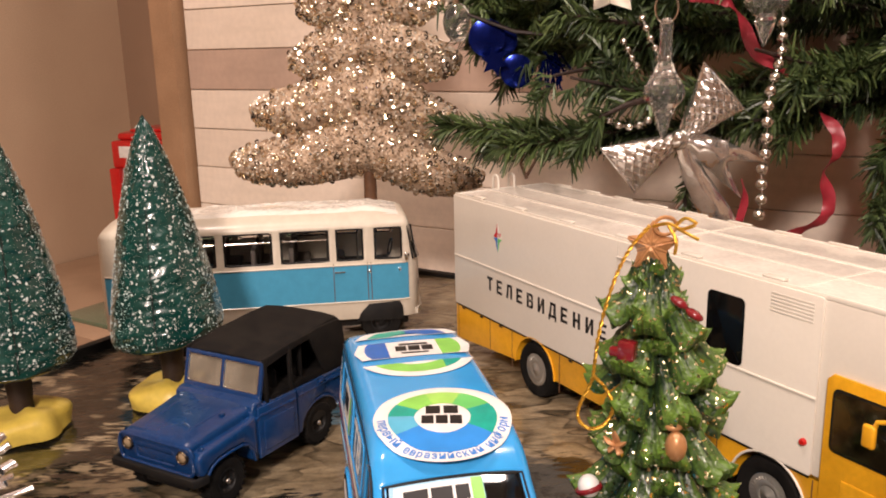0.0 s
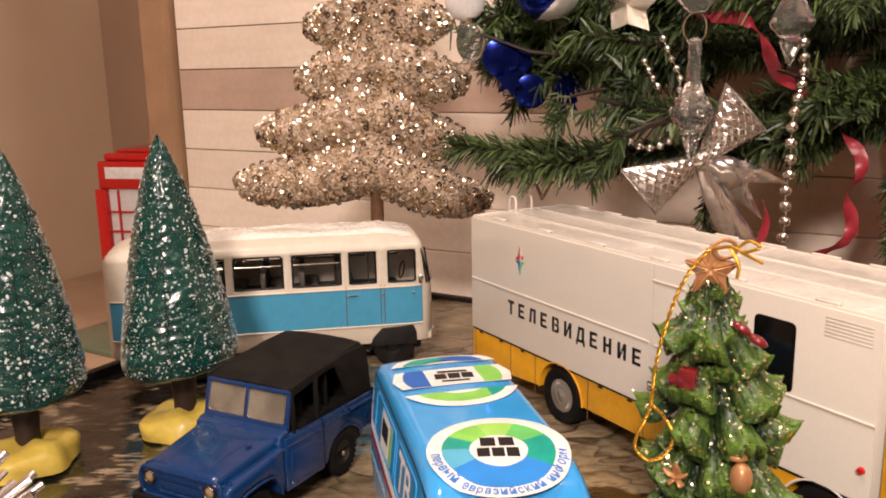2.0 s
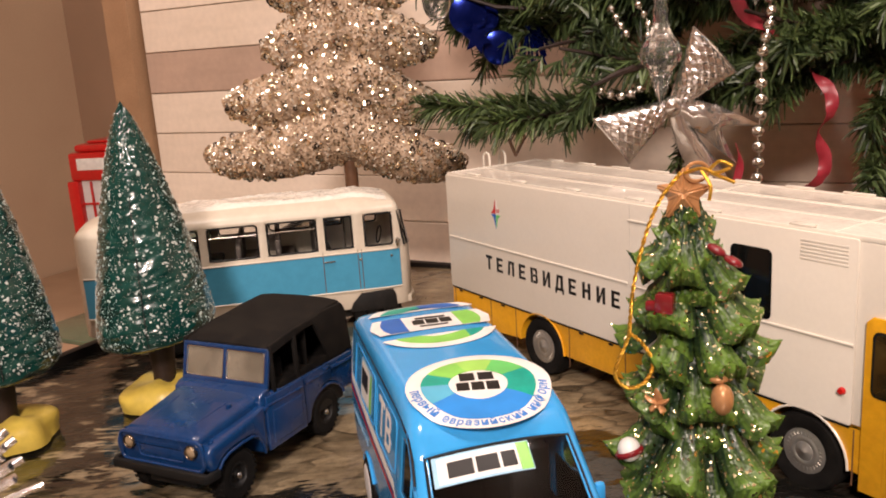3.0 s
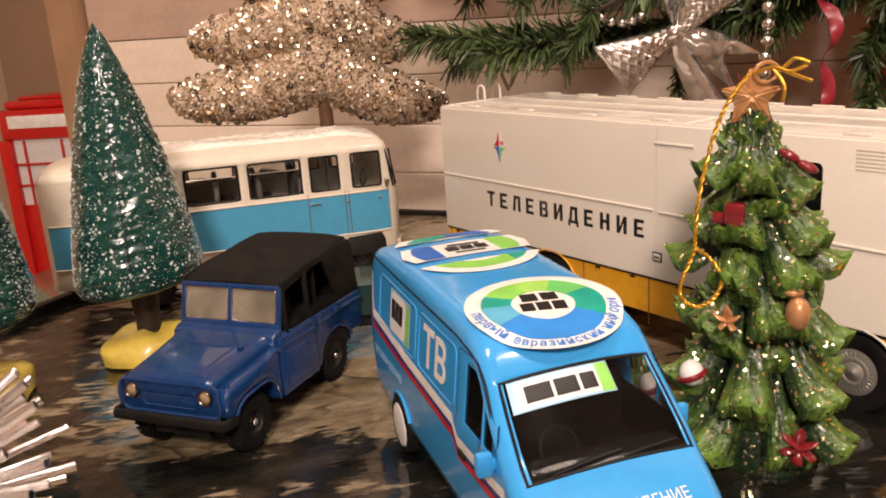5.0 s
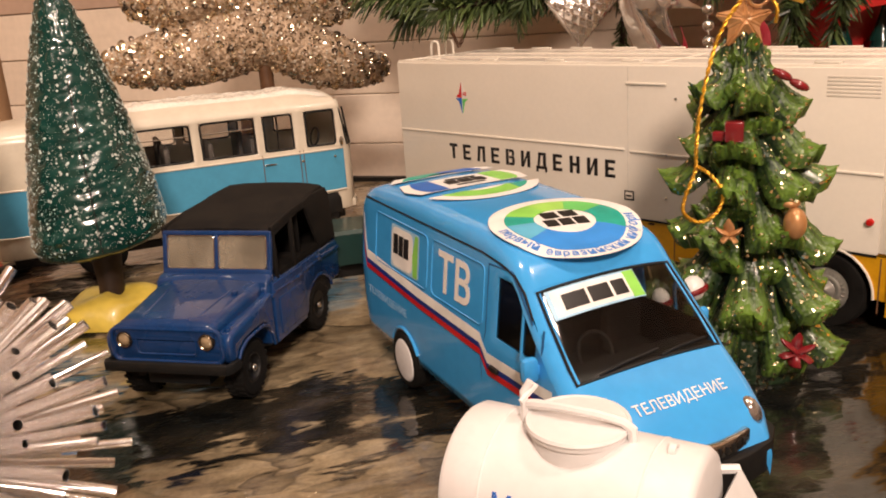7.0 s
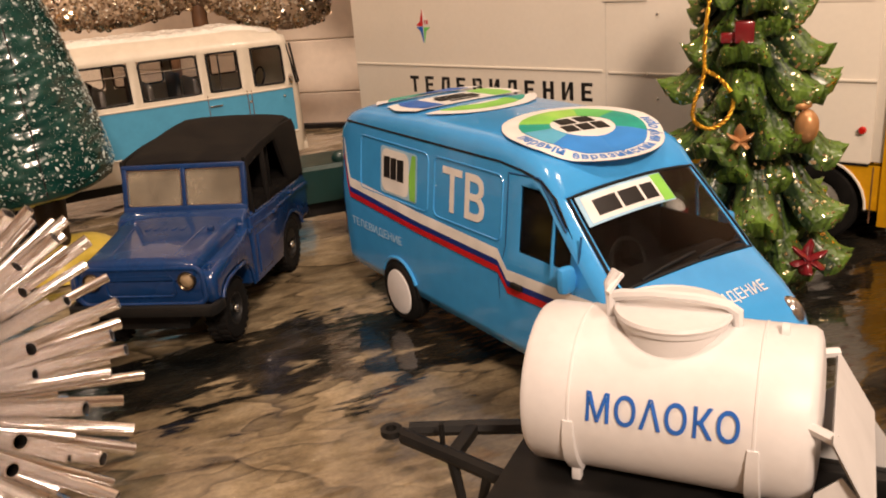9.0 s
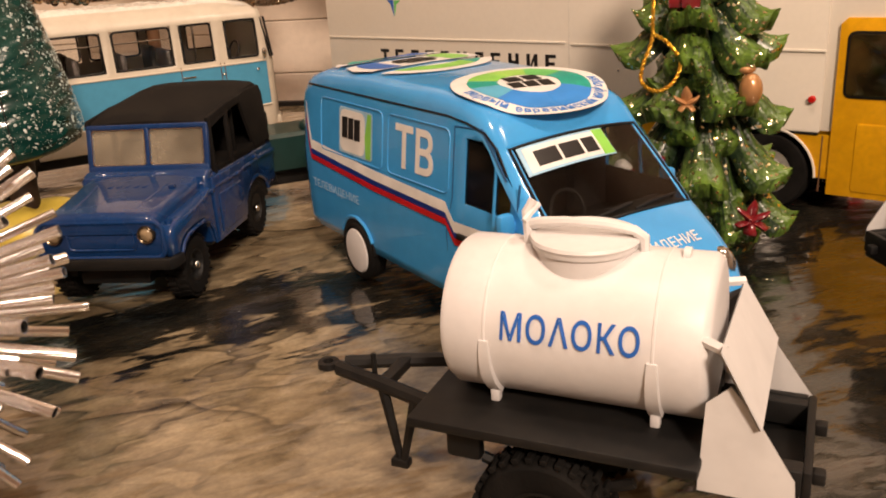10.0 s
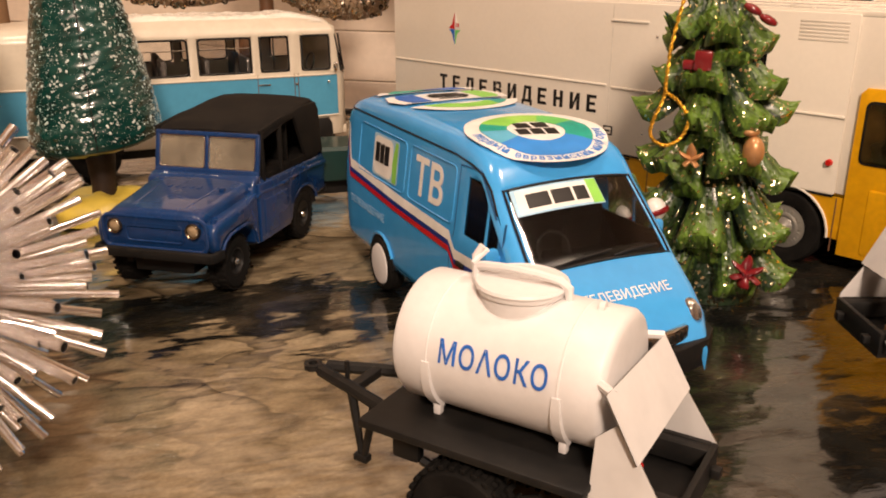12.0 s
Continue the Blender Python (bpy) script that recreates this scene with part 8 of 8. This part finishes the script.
    for pts in ([(1, 109, 3), (6, 110.5, 4), (10, 109.5, 5), (14, 111, 5)], [(6, 110, 4), (8.5, 106, 5), (8, 102, 5)], [(9, 109.5, 5), (13, 107.8, 5), (15, 107, 5)], [(8, 110, 4), (11, 112.5, 4), (14.5, 111.5, 5)]):
        part("cord_end", tube(bmesh.new(), smooth_line([at(*p) for p in pts], 6), 0.5, 6), M["gold_thread"], t)
    # little presents
    turn = Matrix.Rotation(radians(-35), 4, "Z")
    bm = box(bmesh.new(), -2.5, 2.5, -2.0, 2.0, -2.8, 2.8, 0.6, m=Matrix.Translation(at(-2.9, 74.6, 14.5)) @ turn)
    box(bm, -2.0, 2.0, -1.2, 1.2, -1.4, 1.4, 0.6, m=Matrix.Translation(at(-6.8, 73.2, 13.6)) @ turn)
    part("present", bm, M["red_glaze"], t, "red glazed parcel")
    bm = bmesh.new()
    for off, z in ((8.5, 86.5), (12.8, 83.6)):
        ball(bm, at(off + 1, z + 2, 6.0), 1, 2, (3.0, 1.8, 1.3), turn @ Matrix.Rotation(radians(28), 4, "Y"))
    part("present", bm, M["red_glaze"], t, "red glazed bow")
    bm = bmesh.new()
    for k in range(5):
        d = 2 * math.pi * k / 5 + 0.3
        leaf_lobe(bm, at(-5.0, 46.6, 20.4), at(-5.0 + 3.6 * math.cos(d), 46.6 + 3.6 * math.sin(d), 21.0), 1.3, 0.8, rnd)
    part("flower", bm, M["gold_paint"], t, "bronze gold flower")
    bm = ball(bmesh.new(), at(12.0, 50.0, 17.5), 3.6, 3, (0.85, 0.85, 1.25))
    ball(bm, at(11.1, 55.4, 16.5), 2.2, 2, (1.2, 1.0, 0.6))
    part("sack", bm, M["gold_paint"], t, "bronze gold sack")
    bm = ball(bmesh.new(), at(-15.0, 30.5, 18.5), 3.3, 3, (1, 1, 1.1))
    part("bauble", bm, M["ink_white"], t, "white bauble with a red band")
    pts = [at(-15.0 + 3.35 * math.cos(a), 29.8 + 1.3 * math.cos(a), 18.5 + 3.35 * math.sin(a)) for a in (2 * math.pi * k / 20 for k in range(20))]
    part("bauble_band", tube(bmesh.new(), pts, 0.9, 6, closed=True), M["red_glaze"], t)
    bm = bmesh.new()
    for k in range(6):
        d = 2 * math.pi * k / 6 + 0.4
        leaf_lobe(bm, at(12.0, 13.2, 20.8), at(12.0 + 5.2 * math.cos(d), 13.2 + 5.2 * math.sin(d), 21.4), 1.8, 1.0, rnd)
    part("poinsettia", bm, M["red_glaze"], t, "dark red glazed flower")
    return t


def smooth_line(pts, per):
    pts = [Vector(p) for p in pts]
    out = []
    for k in range(len(pts) - 1):
        p0, p1, p2, p3 = pts[max(k - 1, 0)], pts[k], pts[k + 1], pts[min(k + 2, len(pts) - 1)]
        for i in range(per):
            f = i / per
            out.append(0.5 * ((2 * p1) + (p2 - p0) * f + (2 * p0 - 5 * p1 + 4 * p2 - p3) * f * f + (3 * p1 - p0 - 3 * p2 + p3) * f ** 3))
    return out + [pts[-1]]


def ceramic_material():
    """Dark green glaze with light green brushed over the ridges and tips, and scattered gold glitter."""
    m = sparkle_material("green_glaze", (0.014, 0.034, 0.012), (0.008, 0.020, 0.009), 0.09, 0.42, flake=(0.98, 0.88, 0.56), scale=1250)
    nt = m.node_tree
    n, l = nt.nodes, nt.links
    b = n["Principled BSDF"]
    for node in n:
        if node.type == "VECT_MATH" and node.operation == "SCALE":
            node.inputs["Scale"].default_value = 0.6
    at = n.new("ShaderNodeUVMap")
    at.uv_map = "brush"
    mp = n.new("ShaderNodeMapping")
    mp.inputs["Scale"].default_value = (26, 2.2, 1)
    l.new(at.outputs["UV"], mp.inputs["Vector"])
    st = n.new("ShaderNodeTexNoise")
    st.inputs["Scale"].default_value, st.inputs["Detail"].default_value = 1.0, 4
    l.new(mp.outputs["Vector"], st.inputs["Vector"])
    sep = n.new("ShaderNodeSeparateXYZ")
    l.new(at.outputs["UV"], sep.inputs[0])
    both = n.new("ShaderNodeMath")
    both.operation = "MULTIPLY_ADD"
    both.inputs[1].default_value = 0.62
    l.new(sep.outputs["Y"], both.inputs[0]), l.new(st.outputs["Fac"], both.inputs[2])
    ramp = n.new("ShaderNodeValToRGB")
    e = ramp.color_ramp.elements
    e[0].position, e[0].color = 0.58, (0, 0, 0, 1)
    e[1].position, e[1].color = 0.98, (1, 1, 1, 1)
    l.new(both.outputs[0], ramp.inputs["Fac"])
    mx = n.new("ShaderNodeMix")
    mx.data_type = "RGBA"
    tip = b.inputs["Base Color"].links[0].from_node
    src = tip.inputs["A"].links[0].from_socket
    l.new(ramp.outputs["Color"], mx.inputs["Factor"]), l.new(src, mx.inputs["A"])
    mx.inputs["B"].default_value = (0.102, 0.186, 0.024, 1)
    l.new(mx.outputs["Result"], tip.inputs["A"])
    b.inputs["Coat Weight"].default_value, b.inputs["Coat Roughness"].default_value = 0.18, 0.16
    return m


M["ceramic"] = ceramic_material()
M["red_glaze"] = material("red_glaze", (0.20, 0.012, 0.016), 0.25, col2=(0.13, 0.008, 0.012), coat=0.6, scale=300)
ceramic_tree()


# ---------- things behind ----------
def phone_box():
    t = thing("telephone_box", IN_WALL @ pose(-0.226, 0.150, -0.193, 0, 0, 18), "small red model telephone box with pale window bars", "ornament")
    W, H = 92.0, 259.0
    part("plinth", box(bmesh.new(), -W / 2 - 3, W / 2 + 3, -W / 2 - 3, W / 2 + 3, 0, 14, 2), M["red"], t)
    for x in (-1, 1):
        for y in (-1, 1):
            part("post", box(bmesh.new(), x * W / 2 - 8, x * W / 2 + 8, y * W / 2 - 8, y * W / 2 + 8, 14, H - 50, 2), M["red"], t)
    bm = box(bmesh.new(), -W / 2 - 4, W / 2 + 4, -W / 2 - 4, W / 2 + 4, H - 50, H - 14, 3)
    box(bm, -W / 2 + 2, W / 2 - 2, -W / 2 + 2, W / 2 - 2, H - 14, H - 4, 4)
    box(bm, -W / 2 + 14, W / 2 - 14, -W / 2 + 14, W / 2 - 14, H - 4, H, 2)
    part("roof", bm, M["red"], t, "red stepped roof")
    for m in (Matrix(), Matrix.Rotation(radians(90), 4, "Z"), Matrix.Rotation(radians(-90), 4, "Z"), Matrix.Rotation(radians(180), 4, "Z")):
        part("sign", box(bmesh.new(), -W / 2 + 8, W / 2 - 8, -W / 2 - 5.2, -W / 2 - 3.6, H - 36, H - 21, 0.5, m=m), M["ink_white"], t, "pale blank sign strip")
        part("pane", box(bmesh.new(), -W / 2 + 8, W / 2 - 8, -W / 2 + 0.5, -W / 2 + 2, 128, H - 50, 0, m=m), M["card"], t)
        part("lower_panel", box(bmesh.new(), -W / 2 + 7, W / 2 - 7, -W / 2 - 1.5, -W / 2 + 2, 14, 129, 0.5, m=m), M["red"], t)
        for z in (126, 152, 178):
            part("bar", box(bmesh.new(), -W / 2 + 8, W / 2 - 8, -W / 2 - 2.6, -W / 2 + 0.6, z, z + 2.5, 0.5, m=m), M["red"], t)
        for x in (-24, 24):
            part("bar", box(bmesh.new(), x - 1.2, x + 1.2, -W / 2 - 3, -W / 2 + 0.6, 129, H - 51, 0.5, m=m), M["red"], t)
    return t


phone_box()


def stand_for_box():
    bm = box(bmesh.new(), -640, 272, -1200, 8, -224, -193.6, 3)
    box(bm, -640, -42, 8, 415, -224, -193.6, 3)
    o = part("side_cabinet", bm, M["cabinet_tan"])
    o.matrix_world = IN_WALL
    tagged(o, "low tan wooden sideboard beside the table", "cabinet")
    part("carcass", box(bmesh.new(), -635, 266, -1190, 4, -749, -224.5, 3), M["cabinet_tan"], o)
    bm = box(bmesh.new(), -75, 240, -130, -2, -102, -97, 1)
    o = part("glass_shelf", bm, M["green_glass"])
    o.matrix_world = IN_WALL
    tagged(o, "greenish glass shelf beside the plank wall", "shelf", kind="structure")


M["cabinet_tan"] = material("tan_wood_top", (0.52, 0.36, 0.235), 0.5, col2=(0.46, 0.31, 0.20), scale=10, bump=0.08)
M["green_glass"] = material("green_edge_glass", (0.10, 0.16, 0.10), 0.1, coat=0.5, scale=10)
stand_for_box()


def red_arch():
    """A red plastic house-shaped ornament with an arched opening, behind the trailer."""
    t = thing("red_arch_ornament", pose(0.292, 0.452, 0.0, 0, 0, -28), "glossy red arched toy house with small figures' scenery inside", "ornament")
    outer = [(-45, 0), (-45, 70)] + [(45 * math.cos(math.pi - math.pi * k / 12), 70 + 45 * math.sin(math.pi * k / 12)) for k in range(1, 12)] + [(45, 70), (45, 0)]
    inner = [(30, 4), (30, 66)] + [(30 * math.cos(math.pi * k / 12), 66 + 30 * math.sin(math.pi * k / 12)) for k in range(1, 12)] + [(-30, 66), (-30, 4)]
    bm = bmesh.new()
    def ringset(y, s=0):
        return [bm.verts.new((x, y, z)) for x, z in outer], [bm.verts.new((x, y, z)) for x, z in inner[::-1]]
    o0, i0 = ringset(-22)
    o1, i1 = ringset(22)
    n = len(outer)
    for k in range(n):
        j = (k + 1) % n
        bm.faces.new((o0[k], o0[j], o1[j], o1[k])), bm.faces.new((i0[j], i0[k], i1[k], i1[j]))
        bm.faces.new((o0[j], o0[k], i0[k], i0[j])), bm.faces.new((o1[k], o1[j], i1[j], i1[k]))
    bmesh.ops.bevel(bm, geom=[e for e in bm.edges if abs(e.verts[0].co.y - e.verts[1].co.y) < 0.1 and e.calc_face_angle(0) > 1.0], offset=5, segments=4, affect="EDGES")
    part("arch", bm, M["red"], t, "thick glossy red arch")
    bm = prism(bmesh.new(), [(x * 1.05, z) for x, z in inner], "y", 17, 19)
    part("back_wall", bm, M["red"], t)
    for k, (x, h) in enumerate(((-16, 30), (6, 36), (20, 24))):
        bm = lathe(bmesh.new(), [(9, 0), (6, h * 0.35), (7, h * 0.36), (3, h * 0.7), (0.3, h)], 14, "z", (x, 4, 62 if k < 2 else 62))
        part("little_tree", bm, M["cone_green"], t)
    bm = box(bmesh.new(), -30, 30, -16, 18, 58, 62, 0.5)
    part("shelf", bm, M["gold_paint"], t)
    bm = ball(bmesh.new(), (12, -6, 66), 5, 2)
    part("ball", bm, M["yellow_paint"], t)
    return t


red_arch()

# ---------- planks of the back wall ----------
rnd = random.Random(3)
PL_H, Z0 = 40.2, 4.6
made = {}
for row in range(-9, 12):
    x = 2.0
    z = Z0 + row * PL_H
    first_len = rnd.choice((900, 1080, 1260))
    while x < 1500:
        ln = first_len if x < 3 else rnd.choice((360, 480, 600))
        first_len = 480
        tan = row in (3, -4)
        if (ln, tan) not in made:
            bm = box(bmesh.new(), 0, ln - 0.8, 0, 11, 0, PL_H - 0.6, 0.6, 1)
            ob = part("plank", bm, M["plank_tan" if tan else "plank"], wall)
            made[ln, tan] = ob.data
        else:
            ob = new("plank", made[ln, tan])
            ob.parent = wall
        ob.location = (x * MM, 0.0005 * rnd.random(), z * MM)
        x += ln
